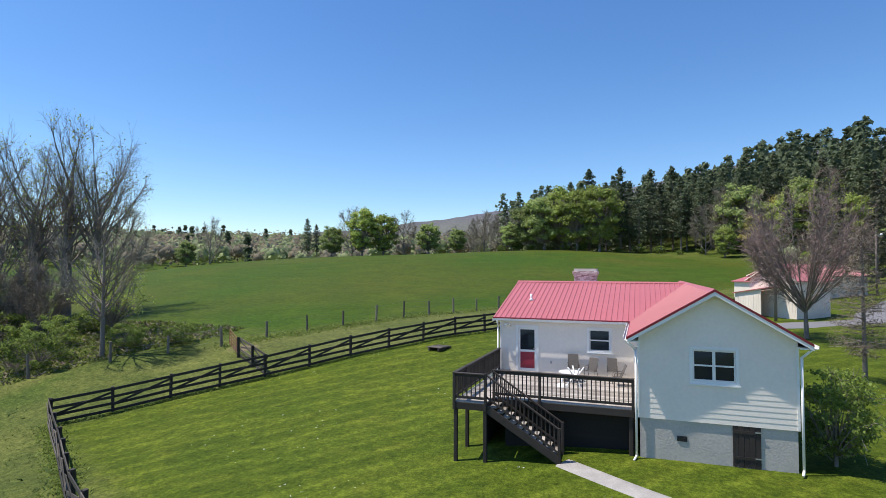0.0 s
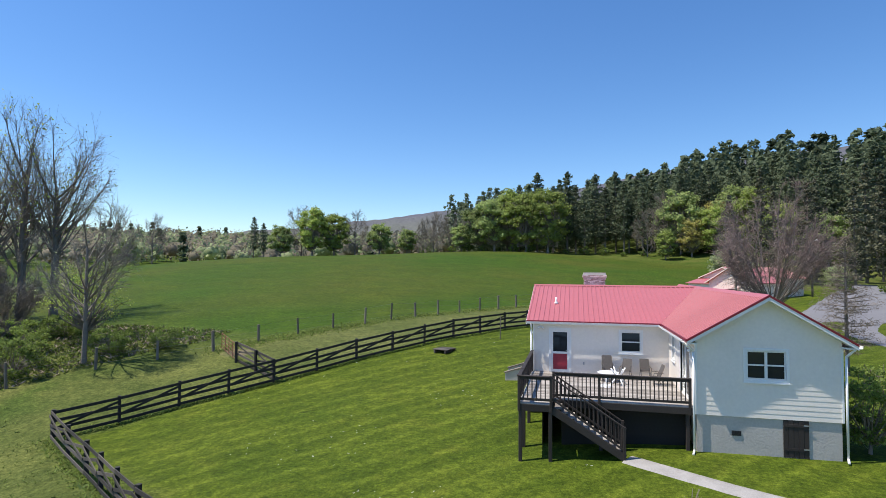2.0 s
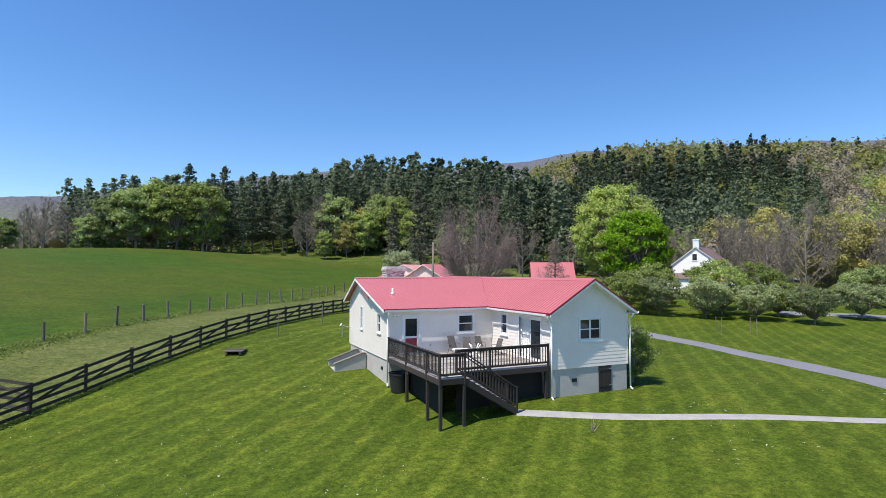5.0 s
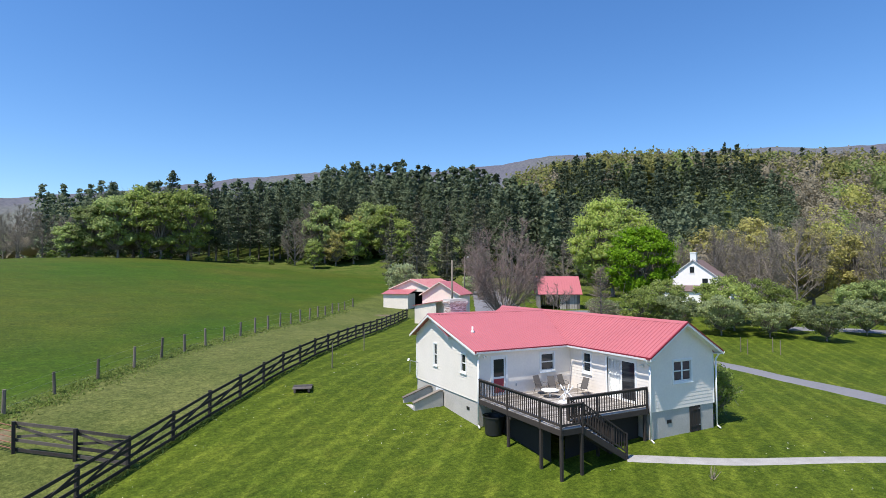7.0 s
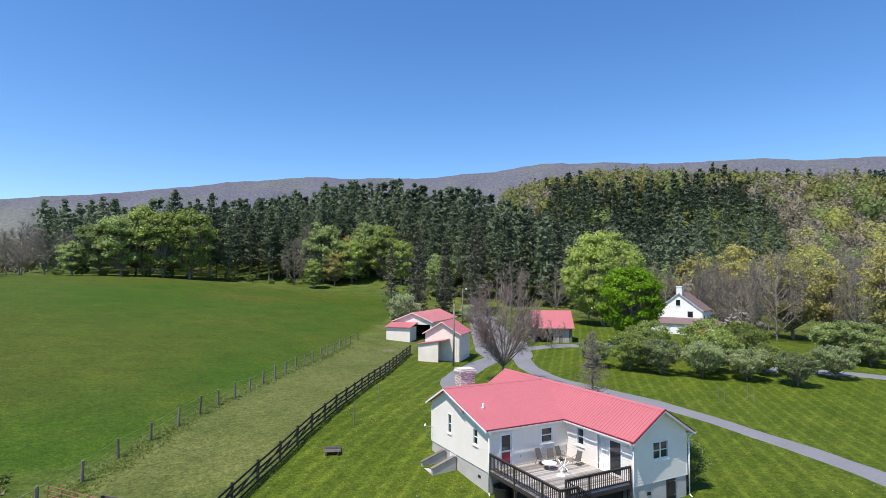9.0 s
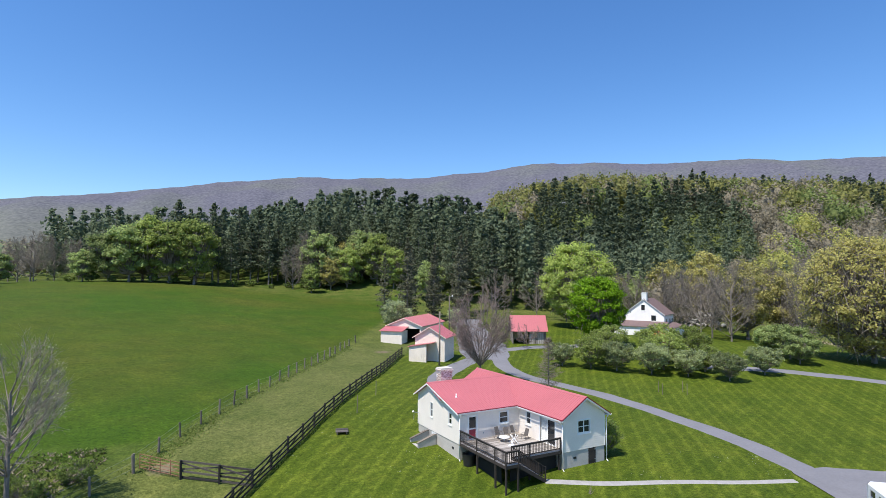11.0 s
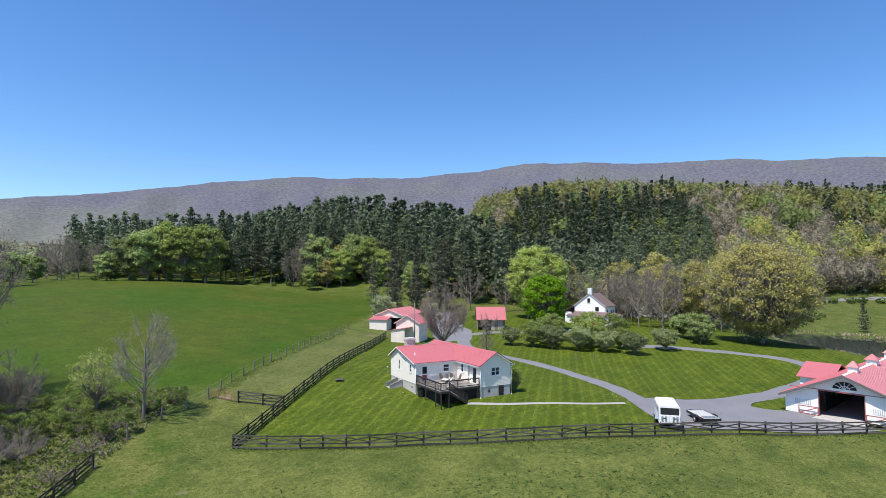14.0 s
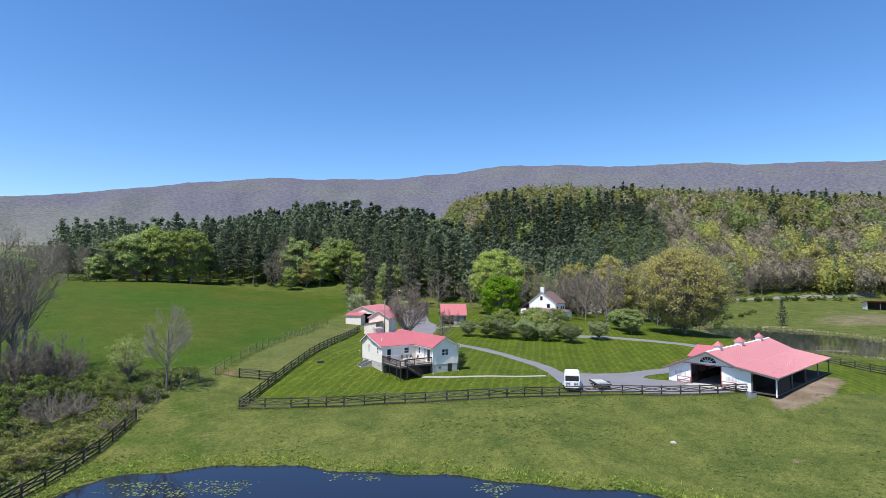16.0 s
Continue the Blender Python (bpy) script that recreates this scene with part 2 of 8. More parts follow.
M = {
    "turf": ground_material(),
    "siding": material("cream_siding", (0.81, 0.745, 0.665), 0.55, vary=0.06, scale=0.8),
    "block": material("painted_block", (0.47, 0.44, 0.40), 0.85, vary=0.14, scale=1.2, bump=0.4),
    "white": material("white_paint", (0.80, 0.80, 0.78), 0.45, vary=0.05, scale=1.5),
    "roof": material("red_metal_roof", (0.44, 0.128, 0.138), 0.4, vary=0.07, scale=0.35, spec=0.55),
    "roof_trim": material("dark_red_trim", (0.20, 0.012, 0.022), 0.4, vary=0.1, scale=2),
    "brick": material("worn_chimney_brick", (0.74, 0.69, 0.65), 0.9, vary=0.25, scale=2.2, second=(0.36, 0.22, 0.17), bump=0.5, rand=0.35),
    "mortar": material("mortar", (0.55, 0.52, 0.48), 0.9, vary=0.15, scale=4),
    "deckwood": material("weathered_deck", (0.34, 0.31, 0.28), 0.85, vary=0.28, scale=1.6, second=(0.22, 0.19, 0.165), rand=0.5),
    "darkwood": material("dark_stained_wood", (0.034, 0.026, 0.022), 0.75, vary=0.3, scale=2, rand=0.4),
    "fencewood": material("black_fence_paint", (0.024, 0.020, 0.018), 0.75, vary=0.35, scale=2, rand=0.4),
    "greywood": material("weathered_fence_wood", (0.085, 0.072, 0.062), 0.85, vary=0.35, scale=2, second=(0.046, 0.039, 0.034), rand=0.6),
    "postwood": material("grey_post_wood", (0.16, 0.135, 0.11), 0.9, vary=0.3, scale=3, rand=0.5),
    "glass": glass_material(),
    "door_red": material("red_door_paint", (0.30, 0.022, 0.045), 0.45, vary=0.08),
    "black": material("black_metal", (0.02, 0.02, 0.021), 0.5, vary=0.2),
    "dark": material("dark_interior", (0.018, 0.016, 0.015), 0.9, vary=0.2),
    "asphalt": material("pale_asphalt", (0.172, 0.17, 0.182), 0.9, vary=0.14, scale=0.35, bump=0.3, bump_scale=30),
    "gravel": material("pale_gravel", (0.31, 0.295, 0.28), 0.95, vary=0.25, scale=2.2, bump=0.6, bump_scale=24),
    "clear": clear_glass(),
    "needle_brown": material("bare_larch_twigs", (0.19, 0.155, 0.115), 0.95, vary=0.3, scale=1.5, island=0.3),
    "water": water_material("pond_water", (0.012, 0.016, 0.03), 0.08),
    "lake": water_material("lake_water", (0.034, 0.046, 0.038), 0.10),
    "barnwhite": material("barn_siding", (0.88, 0.855, 0.82), 0.6, vary=0.07, scale=0.7),
    "shedwhite": material("shed_siding", (0.80, 0.71, 0.61), 0.7, vary=0.12, scale=0.9),
    "barngrey": material("barn_trim_grey", (0.12, 0.115, 0.115), 0.7, vary=0.1),
    "brownroof": material("brown_shingles", (0.155, 0.105, 0.10), 0.9, vary=0.2, scale=1.2, bump=0.3),
    "gatepaint": material("red_gate_paint", (0.33, 0.10, 0.09), 0.6, vary=0.15),
    "soil_dark": material("trodden_soil", (0.085, 0.065, 0.05), 0.95, vary=0.3, scale=1.5, bump=0.4),
    "rust": material("rusty_gate", (0.24, 0.11, 0.065), 0.8, vary=0.3, scale=3),
    "aluminium": material("bare_aluminium", (0.62, 0.63, 0.65), 0.35, metal=0.85, vary=0.1, scale=2),
    "bedplate": material("worn_bed_boards", (0.42, 0.43, 0.41), 0.7, vary=0.2, scale=1.5),
    "trailerwhite": material("white_trailer_skin", (0.82, 0.82, 0.82), 0.3, vary=0.04),
    "tyre": material("tyre_rubber", (0.018, 0.018, 0.018), 0.8, vary=0.2),
    "bark": material("grey_bark", (0.21, 0.18, 0.155), 0.95, vary=0.35, scale=3, bump=0.5),
    "twig": material("bare_twigs", (0.215, 0.185, 0.15), 0.95, vary=0.25, scale=1.5),
    "twig_pale": material("pale_budding_twigs", (0.27, 0.25, 0.20), 0.95, vary=0.25, scale=1.5),
    "twig_red": material("reddish_twigs", (0.27, 0.195, 0.175), 0.95, vary=0.2, scale=1.5),
    "leaf_fresh": leafy("fresh_leaves", (0.41, 0.49, 0.135), (0.30, 0.375, 0.10), island=0.25),
    "leaf_bright": leafy("bright_leaves", (0.30, 0.50, 0.024), (0.19, 0.36, 0.018), island=0.25),
    "leaf_mid": leafy("spring_leaves", (0.37, 0.45, 0.165), (0.27, 0.335, 0.125), island=0.25),
    "leaf_yellow": leafy("yellow_spring_leaves", (0.44, 0.445, 0.14), (0.34, 0.355, 0.115), island=0.25),
    "leaf_olive": leafy("olive_spring_leaves", (0.49, 0.45, 0.155), (0.36, 0.34, 0.12), island=0.25),
    "leaf_willow": leafy("willow_leaves", (0.42, 0.50, 0.13), (0.33, 0.41, 0.10), island=0.25),
    "leaf_sage": leafy("blossoming_leaves", (0.48, 0.53, 0.29), (0.35, 0.42, 0.21), 0.55, island=0.25),
    "leaf_tan": leafy("budding_twigs", (0.30, 0.265, 0.19), (0.235, 0.21, 0.155), island=0.25),
    "leaf_apple": leafy("apple_leaves", (0.43, 0.48, 0.235), (0.305, 0.365, 0.16), 0.58, island=0.2),
    "wood_yellow": leafy("spring_crowns", (0.43, 0.43, 0.125), (0.255, 0.26, 0.105), island=0.06, grain=0.075),
    "wood_tan": leafy("budding_crowns", (0.265, 0.235, 0.165), (0.175, 0.15, 0.125), 0.4, island=0.06, grain=0.075),
    "wood_green": leafy("green_crowns", (0.31, 0.38, 0.12), (0.20, 0.25, 0.09), island=0.06, grain=0.075),
    "straw": material("dry_reeds", (0.33, 0.285, 0.18), 0.95, vary=0.3, scale=1.5, island=0.6),
    "fieldstone": material("grey_fieldstone", (0.30, 0.29, 0.275), 0.9, vary=0.3, scale=2.5, bump=0.5, rand=0.5),
    "leaf_rust": leafy("rust_leaves", (0.532, 0.280, 0.092), (0.352, 0.206, 0.074)),
    "needle": leafy("pine_needles", (0.156, 0.194, 0.112), (0.102, 0.133, 0.079), 0.38, 0.16),
    "needle_dark": leafy("spruce_needles", (0.150, 0.155, 0.098), (0.100, 0.108, 0.068), 0.38),
    "shrub": leafy("shrub_leaves", (0.260, 0.340, 0.085), (0.140, 0.200, 0.050)),
    "weed": leafy("tall_weeds", (0.230, 0.300, 0.075), (0.130, 0.185, 0.045)),
    "dock": leafy("dock_leaves", (0.105, 0.160, 0.045), (0.060, 0.100, 0.028), 0.25),
    "lush": leafy("lush_shore_grass", (0.34, 0.42, 0.085), (0.22, 0.30, 0.06), 0.5),
    "dead": material("dry_brush", (0.24, 0.195, 0.145), 0.95, vary=0.3, scale=1.5, island=0.8),
    "hill": mountain_material(),
    "lily": leafy("lily_pads", (0.190, 0.235, 0.110), (0.120, 0.160, 0.075), 0.1),
    "plastic": material("white_plastic", (0.80, 0.80, 0.79), 0.4, vary=0.04),
    "mesh_seat": material("taupe_sling", (0.10, 0.088, 0.08), 0.8, vary=0.2),
    "galvanised": material("galvanised_steel", (0.36, 0.38, 0.40), 0.45, metal=0.6, vary=0.15),
    "concrete": material("concrete", (0.40, 0.38, 0.36), 0.9, vary=0.2, scale=1.5, bump=0.3),
    "red": material("red_paint", (0.40, 0.015, 0.02), 0.4, vary=0.1),
}


# ---- building helpers ----
def mesh_of(name, verts, faces, mat, smooth=False):
    me = bpy.data.meshes.new(name)
    me.from_pydata([tuple(v) for v in verts], [], [tuple(f) for f in faces])
    if mat:
        me.materials.append(M[mat])
    if smooth:
        me.polygons.foreach_set("use_smooth", [True] * len(me.polygons))
    me.update()
    return me


def under(ob, parent):
    """Hang a piece, built in world metres, under its thing."""
    ob.parent = parent
    bpy.context.view_layer.update()
    ob.matrix_parent_inverse = parent.matrix_world.inverted()
    return ob


def thing(name, place, label, category, group="", kind="", turn=0.0):
    ob = new(name)
    ob.matrix_basis = pose(*place, 0, 0, turn)
    ob.empty_display_size = 0.2
    tagged(ob, label, category, group, kind)
    THING_M[ob.name] = ob.matrix_basis.copy()
    return ob


THING_M = {}


def child(name, me, parent, m=None, label=""):
    """A part that lies at the pose m in its thing's own metres."""
    ob = new(name, me)
    ob.parent = parent
    ob.matrix_basis = m or Matrix()
    if label:
        ob["label"] = label
    return ob


def box_verts(x0, x1, y0, y1, z0, z1):
    return [(x0, y0, z0), (x1, y0, z0), (x1, y1, z0), (x0, y1, z0), (x0, y0, z1), (x1, y0, z1), (x1, y1, z1), (x0, y1, z1)]


BOX_F = [(0, 3, 2, 1), (4, 5, 6, 7), (0, 1, 5, 4), (1, 2, 6, 5), (2, 3, 7, 6), (3, 0, 4, 7)]


class Build:
    """Collects boxes and faces for one mesh."""

    def __init__(self):
        self.v, self.f = [], []

    def box(self, x0, x1, y0, y1, z0, z1, m=None):
        n = len(self.v)
        vs = box_verts(x0, x1, y0, y1, z0, z1)
        if m is not None:
            vs = [m @ Vector(v) for v in vs]
        self.v += [tuple(v) for v in vs]
        self.f += [tuple(i + n for i in f) for f in BOX_F]
        return self

    def prism(self, poly, axis, a, b):
        """A polygon of (u, v) pushed from a to b along an axis: x gives (y, z), y gives (x, z), z gives (x, y)."""
        n, k = len(self.v), len(poly)
        for w in (a, b):
            for u, v in poly:
                self.v.append({"x": (w, u, v), "y": (u, w, v), "z": (u, v, w)}[axis])
        self.f.append(tuple(range(n + k - 1, n - 1, -1)))
        self.f.append(tuple(range(n + k, n + 2 * k)))
        for i in range(k):
            j = (i + 1) % k
            self.f.append((n + i, n + j, n + k + j, n + k + i))
        return self

    def face(self, *pts):
        n = len(self.v)
        self.v += [tuple(p) for p in pts]
        self.f.append(tuple(range(n, n + len(pts))))
        return self

    def tube(self, a, b, ra, rb, sides=8, caps=True):
        a, b = Vector(a), Vector(b)
        d = (b - a).normalized()
        u = d.orthogonal().normalized()
        w = d.cross(u)
        n = len(self.v)
        for p, r in ((a, ra), (b, rb)):
            for i in range(sides):
                t = 2 * math.pi * i / sides
                self.v.append(tuple(p + (u * math.cos(t) + w * math.sin(t)) * r))
        for i in range(sides):
            j = (i + 1) % sides
            self.f.append((n + i, n + j, n + sides + j, n + sides + i))
        if caps:
            self.f.append(tuple(range(n + sides - 1, n - 1, -1)))
            self.f.append(tuple(range(n + sides, n + 2 * sides)))
        return self

    def mesh(self, name, mat, smooth=False, bevel=0.0):
        me = mesh_of(name, self.v, self.f, mat, smooth)
        bm = bmesh.new()
        bm.from_mesh(me)
        if bevel:
            bmesh.ops.bevel(bm, geom=bm.edges[:], offset=bevel, segments=1, affect='EDGES')
        bmesh.ops.recalc_face_normals(bm, faces=bm.faces[:])
        bm.to_mesh(me)
        bm.free()
        return me


def pieces(name, build, mat, parent, label="", bevel=0.0):
    """Each separate piece of a build as a part of its own."""
    owner = list(range(len(build.v)))

    def root(i):
        while owner[i] != i:
            owner[i] = owner[owner[i]]
            i = owner[i]
        return i
    for f in build.f:
        r = root(f[0])
        for i in f[1:]:
            owner[root(i)] = r
    groups = {}
    for f in build.f:
        groups.setdefault(root(f[0]), []).append(f)
    made = []
    for fs in groups.values():
        ids = sorted({i for f in fs for i in f})
        num = {j: k for k, j in enumerate(ids)}
        one = Build()
        one.v, one.f = [build.v[j] for j in ids], [tuple(num[i] for i in f) for f in fs]
        made.append(child(name, one.mesh(name, mat, bevel=bevel), parent, label=label))
    return made


BEAMS = {}


def beam_mesh(length, w, h, mat):
    key = (round(length, 2), round(w, 3), round(h, 3), mat)
    if key not in BEAMS:
        c = min(w, h) * 0.12
        b = Build()
        b.prism([(-w / 2 + c, -h / 2), (w / 2 - c, -h / 2), (w / 2, -h / 2 + c), (w / 2, h / 2 - c), (w / 2 - c, h / 2), (-w / 2 + c, h / 2), (-w / 2, h / 2 - c), (-w / 2, -h / 2 + c)], "x", -key[0] / 2, key[0] / 2)
        BEAMS[key] = b.mesh("beam", mat)
    return BEAMS[key]


def beam(name, parent, a, b, w, h, mat):
    """A squared timber from a to b in its thing's own metres: w wide, h high."""
    a, b = Vector(a), Vector(b)
    d = (b - a).normalized()
    side = Vector((0, 0, 1)).cross(d)
    side = Vector((0, 1, 0)) if side.length < 1e-4 else side.normalized()
    up = d.cross(side)
    rot = Matrix((d, side, up)).transposed().to_4x4()
    return child(name, beam_mesh((b - a).length, w, h, mat), parent, Matrix.Translation((a + b) / 2) @ rot)


# ---- the lie of the land ----
NEAR = [(-0.4, 21, 0.7), (4.5, 22, 0.75), (-6.6, 20.2, 0.05), (-6.6, 27, 0.7), (-9, 33, 1.0), (0, 38.5, 1.6), (-12.7, 36.7, 1.5), (-22.3, 30.2, 0.15),
        (-28.7, 23.5, -1.1), (-17.7, 14.6, -1.05), (-1, 5.6, -0.35), (16, -1.9, -0.5), (34, -10, -0.75), (31, 1.5, -0.4), (14.2, 11.2, 0.3), (24, 25, 0.2),
        (45, 12, -0.4), (-41, 22, -1.4), (-38, 32, 0.9), (-27, 38, 1.4), (-23, 44, 2.0), (10.4, 74.5, 2.2), (42, 77, 2.8), (8.7, -15, -2.4)]
FAR = [(80, 35, 0.9), (92, 74, 1.6), (71, 72, 3.2), (-38, 10, -2.9), (-5, -21, -3.2), (-60, -30, -3.9), (-26, 204, 14.4), (36, 180, 9.0), (-84, 170, 11.6),
       (-22, 159, 11.7), (20, 100, 4.2), (-116, 104, 6.4), (-113, 130, 8.5), (-110, 168, 10.8), (-150, 110, 2.0), (-150, 160, 3.5), (-150, 215, 5.0), (-124, 222, 9.0), (220, 50, 2.8), (220, 95, 6.0), (165, 82, 3.2), (176, 49, 0.2), (120, -40, -1.5), (-90, 40, 0.5)]
SPOTS = np.array(NEAR + FAR)


def _kernel(r2):
    return 0.5 * r2 * np.log(r2 + 1e-9)


def _spline():
    n = len(SPOTS)
    p = SPOTS[:, :2] / 50
    d2 = ((p[:, None] - p[None]) ** 2).sum(-1)
    a = np.zeros((n + 3, n + 3))
    a[:n, :n] = _kernel(d2) + np.eye(n) * 0.004
    a[:n, n], a[:n, n + 1:] = 1, p
    a[n, :n], a[n + 1:, :n] = 1, p.T
    return np.linalg.solve(a, np.append(SPOTS[:, 2], [0, 0, 0]))


LAND = _spline()
POND, POND_Z, POND_TURN = (-26.1, -16.5), -3.45, -43.1
LAKE_Z = -0.75


def ease(x, a, b):
    t = np.clip((x - a) / (b - a), 0, 1)
    return t * t * (3 - 2 * t)


def pond_side(x, y):
    """Below zero inside the near pond."""
    u, v = x - POND[0], y - POND[1]
    c, s = math.cos(radians(POND_TURN)), math.sin(radians(POND_TURN))
    p, q = u * c + v * s, -u * s + v * c
    r = (np.abs(p / 30.8) ** 3.2 + np.abs(q / 13) ** 3.2) ** (1 / 3.2)
    return (r - 1 - 0.03 * np.sin(p * 0.35 + 1) - 0.02 * np.sin(p * 0.8)) * 13


def lake_side(x, y):
    """Below zero inside the far lake."""
    u, v = x - 113, y - 20
    c, s = math.cos(radians(62)), math.sin(radians(62))
    p, q = u * c + v * s, -u * s + v * c
    ang = np.arctan2(q, p)
    return (np.sqrt((p / 38) ** 2 + (q / 16) ** 2) - 1 - 0.07 * np.sin(3 * ang) - 0.04 * np.sin(5 * ang + 2)) * 16


def land(x, y):
    """Height of the ground."""
    x, y = np.asarray(x, float), np.asarray(y, float)
    cx, cy = np.clip(x, -150, 220), np.clip(y, -80, 240)
    n = len(SPOTS)
    z = LAND[n] + LAND[n + 1] * cx / 50 + LAND[n + 2] * cy / 50
    for (px, py, _), w in zip(SPOTS, LAND):
        z = z + w * _kernel(((cx - px) / 50) ** 2 + ((cy - py) / 50) ** 2)
    s = x * 0.55 + y * 0.83
    far = np.sqrt(x * x + y * y)
    z = z * (1 - 0.6 * ease(far, 260, 900))
    foot = s - 22 * ease(x, 110, 200) - 18 * ease(x, 80, 140)
    z = z + ((16 + 15 * ease(x, 120, 200) + 13 * ease(x, 150, 235)) * ease(foot, 135 + 15 * ease(x, 80, 140), 225 + 62 * ease(x, 80, 140)) + 5 * ease(s, 262, 480) * ease(x, 80, 140)) * ease(x, -10, 60) + 10 * ease(s, 190, 420) * ease(x, -140, 20) + 48 * ease(far, 290, 950) * ease(y, 40, 260) * (1 - 0.85 * ease(x, -160, 40))
    z = z + 0.05 * np.sin(x * 0.55 + 1.3 * np.sin(y * 0.31)) * np.sin(y * 0.47 + x * 0.13)
    d = pond_side(x, y)
    z = np.where(d < 7, np.minimum(z, POND_Z + 0.12 + 0.16 * np.maximum(d, 0) + np.minimum(d, 0) * 0.35 - 0.12 * (d < 0) + 0 * z) * (1 - ease(d, 2, 7)) + z * ease(d, 2, 7), z)
    d = lake_side(x, y)
    z = np.where(d < 8, (LAKE_Z + 0.1 + 0.1 * np.maximum(d, 0) + np.minimum(d, 0) * 0.3) * (1 - ease(d, 1, 8)) + z * ease(d, 1, 8), z)
    return z


def lz(x, y):
    return float(land(x, y))


def line_side(x, y, a, b):
    """Metres to the right of the line from a to b."""
    dx, dy = b[0] - a[0], b[1] - a[1]
    k = math.hypot(dx, dy)
    return ((x - a[0]) * dy - (y - a[1]) * dx) / k


def axis_lines(a, b, step, end):
    mid = list(np.arange(a, b + 0.01, step))
    lo, hi, k = [], [], step
    p, q = a, b
    while p > -end:
        k *= 1.14
        p -= k
        lo.append(p)
    k = step
    while q < end:
        k *= 1.14
        q += k
        hi.append(q)
    return np.array(lo[::-1] + mid + hi)


def build_ground():
    xs, ys = axis_lines(-62, 92, 0.9, 3400), axis_lines(-40, 100, 0.9, 3400)
    gx, gy = np.meshgrid(xs, ys)
    gz = land(gx, gy)
    nx, ny = len(xs), len(ys)
    idx = np.arange(nx * ny).reshape(ny, nx)
    faces = np.stack([idx[:-1, :-1], idx[:-1, 1:], idx[1:, 1:], idx[1:, :-1]], -1).reshape(-1, 4)
    me = bpy.data.meshes.new("ground")
    me.vertices.add(nx * ny)
    me.vertices.foreach_set("co", np.stack([gx, gy, gz], -1).astype(np.float32).ravel())
    me.loops.add(faces.size)
    me.loops.foreach_set("vertex_index", faces.astype(np.int32).ravel())
    me.polygons.add(len(faces))
    me.polygons.foreach_set("loop_start", np.arange(0, faces.size, 4, dtype=np.int32))
    me.polygons.foreach_set("use_smooth", np.ones(len(faces), bool))
    me.update(calc_edges=True)
    wob = 0.5 * np.sin(gx * 0.9 + 2 * np.sin(gy * 0.7)) + 0.35 * np.sin(gy * 1.7 + gx * 0.6)
    side = line_side(gx, gy, *SIDE_LINE)
    wire = line_side(gx, gy, *WIRE_LINE)
    front = line_side(gx, gy, FRONT_LINE[1], FRONT_LINE[0])
    lawn = ease(side, -0.3, 0.5) * ease(front, -0.4, 0.5) * (1 - ease(gy + wob, 100, 112)) * (1 - ease(gx, 106, 118))
    lawn *= 1 - ease(-lake_side(gx, gy), -5, -1)
    field = ease(-wire, -0.3, 1.8 + wob * 0.5) * ease(gy + wob * 2, 33, 42)
    wild = ease(-(gx + wob * 2), 31, 39) * (1 - ease(gy + wob * 3, 34, 50)) * ease(-line_side(gx, gy, (-41, 21.5), (-58, -8)), -1.5, 1.5)
    wild = np.maximum(wild, ease(gx * 0.55 + gy * 0.83, 138, 160) * ease(-wire, -200, -2) * 0.8)
    wild = np.maximum(wild, 0.75 * (1 - ease(np.abs(lake_side(gx, gy) - 1.5), 0.5, 4)))
    wild = np.maximum(wild, 0.7 * (1 - ease(np.abs(pond_side(gx, gy) - 0.7), 0.4, 2.2)))
    bank = ease(lake_side(gx, gy), 3, 9) * ease(gx, 128, 142) * (1 - ease(gx, 250, 290)) * (1 - ease(gy, 58, 74))
    wild = np.maximum(wild, bank * (0.35 + 0.25 * np.sin(gx * 0.16 + 2 * np.sin(gy * 0.11)) * np.sin(gy * 0.21 + 1)))
    cx, cy = gx - 44, gy + 12.6
    soil = 1 - ease(np.sqrt(((cx * 0.98 + cy * 0.2) / 15) ** 2 + ((cy * 0.98 - cx * 0.2) / 3.2) ** 2) + wob * 0.12, 0.75, 1.15)
    for px, py, r in ((14.4, -24.5, 1.1), (52, -22, 2.2), (-38, 17, 0.9), (-28, 35.5, 1.6), (9, 79, 2.4), (-34.5, 15, 0.5), (61, -20, 1.8)):
        soil = np.maximum(soil, 0.8 * (1 - ease(np.hypot(gx - px, (gy - py) * 1.4) + wob * r * 0.3, r * 0.4, r * 1.1)))
    soil = np.maximum(soil, bank * 0.66 * (1 - ease(np.hypot((gx - 192) / 34, (gy - 37) / 15) + wob * 0.15, 0.4, 1.1)))
    grazed = ease(-side, 0.0, 0.5) * ease(wire + wob * 0.3, -0.4, 0.8) * ease(gy + wob, 33, 38) * (1 - ease(gy, 80, 86))
    for nm, chans in (("zone", (lawn, field, soil)), ("zone_b", (wild, grazed, wild * 0))):
        at = me.color_attributes.new(nm, 'FLOAT_COLOR', 'POINT')
        at.data.foreach_set("color", np.stack([*chans, np.ones_like(lawn)], -1).astype(np.float32).ravel())
    me.materials.append(M["turf"])
    return tagged(new("ground", me), "rolling green farmland with mown lawn, hay field and meadow", "ground", kind="structure")


SIDE_LINE = ((-22.3, 30.2), (10.4, 74.5))
WIRE_LINE = ((-27.8, 39.0), (4.2, 84.5))
FRONT_LINE = ((-29.2, 21.8), (34.0, -9.9))
build_ground()


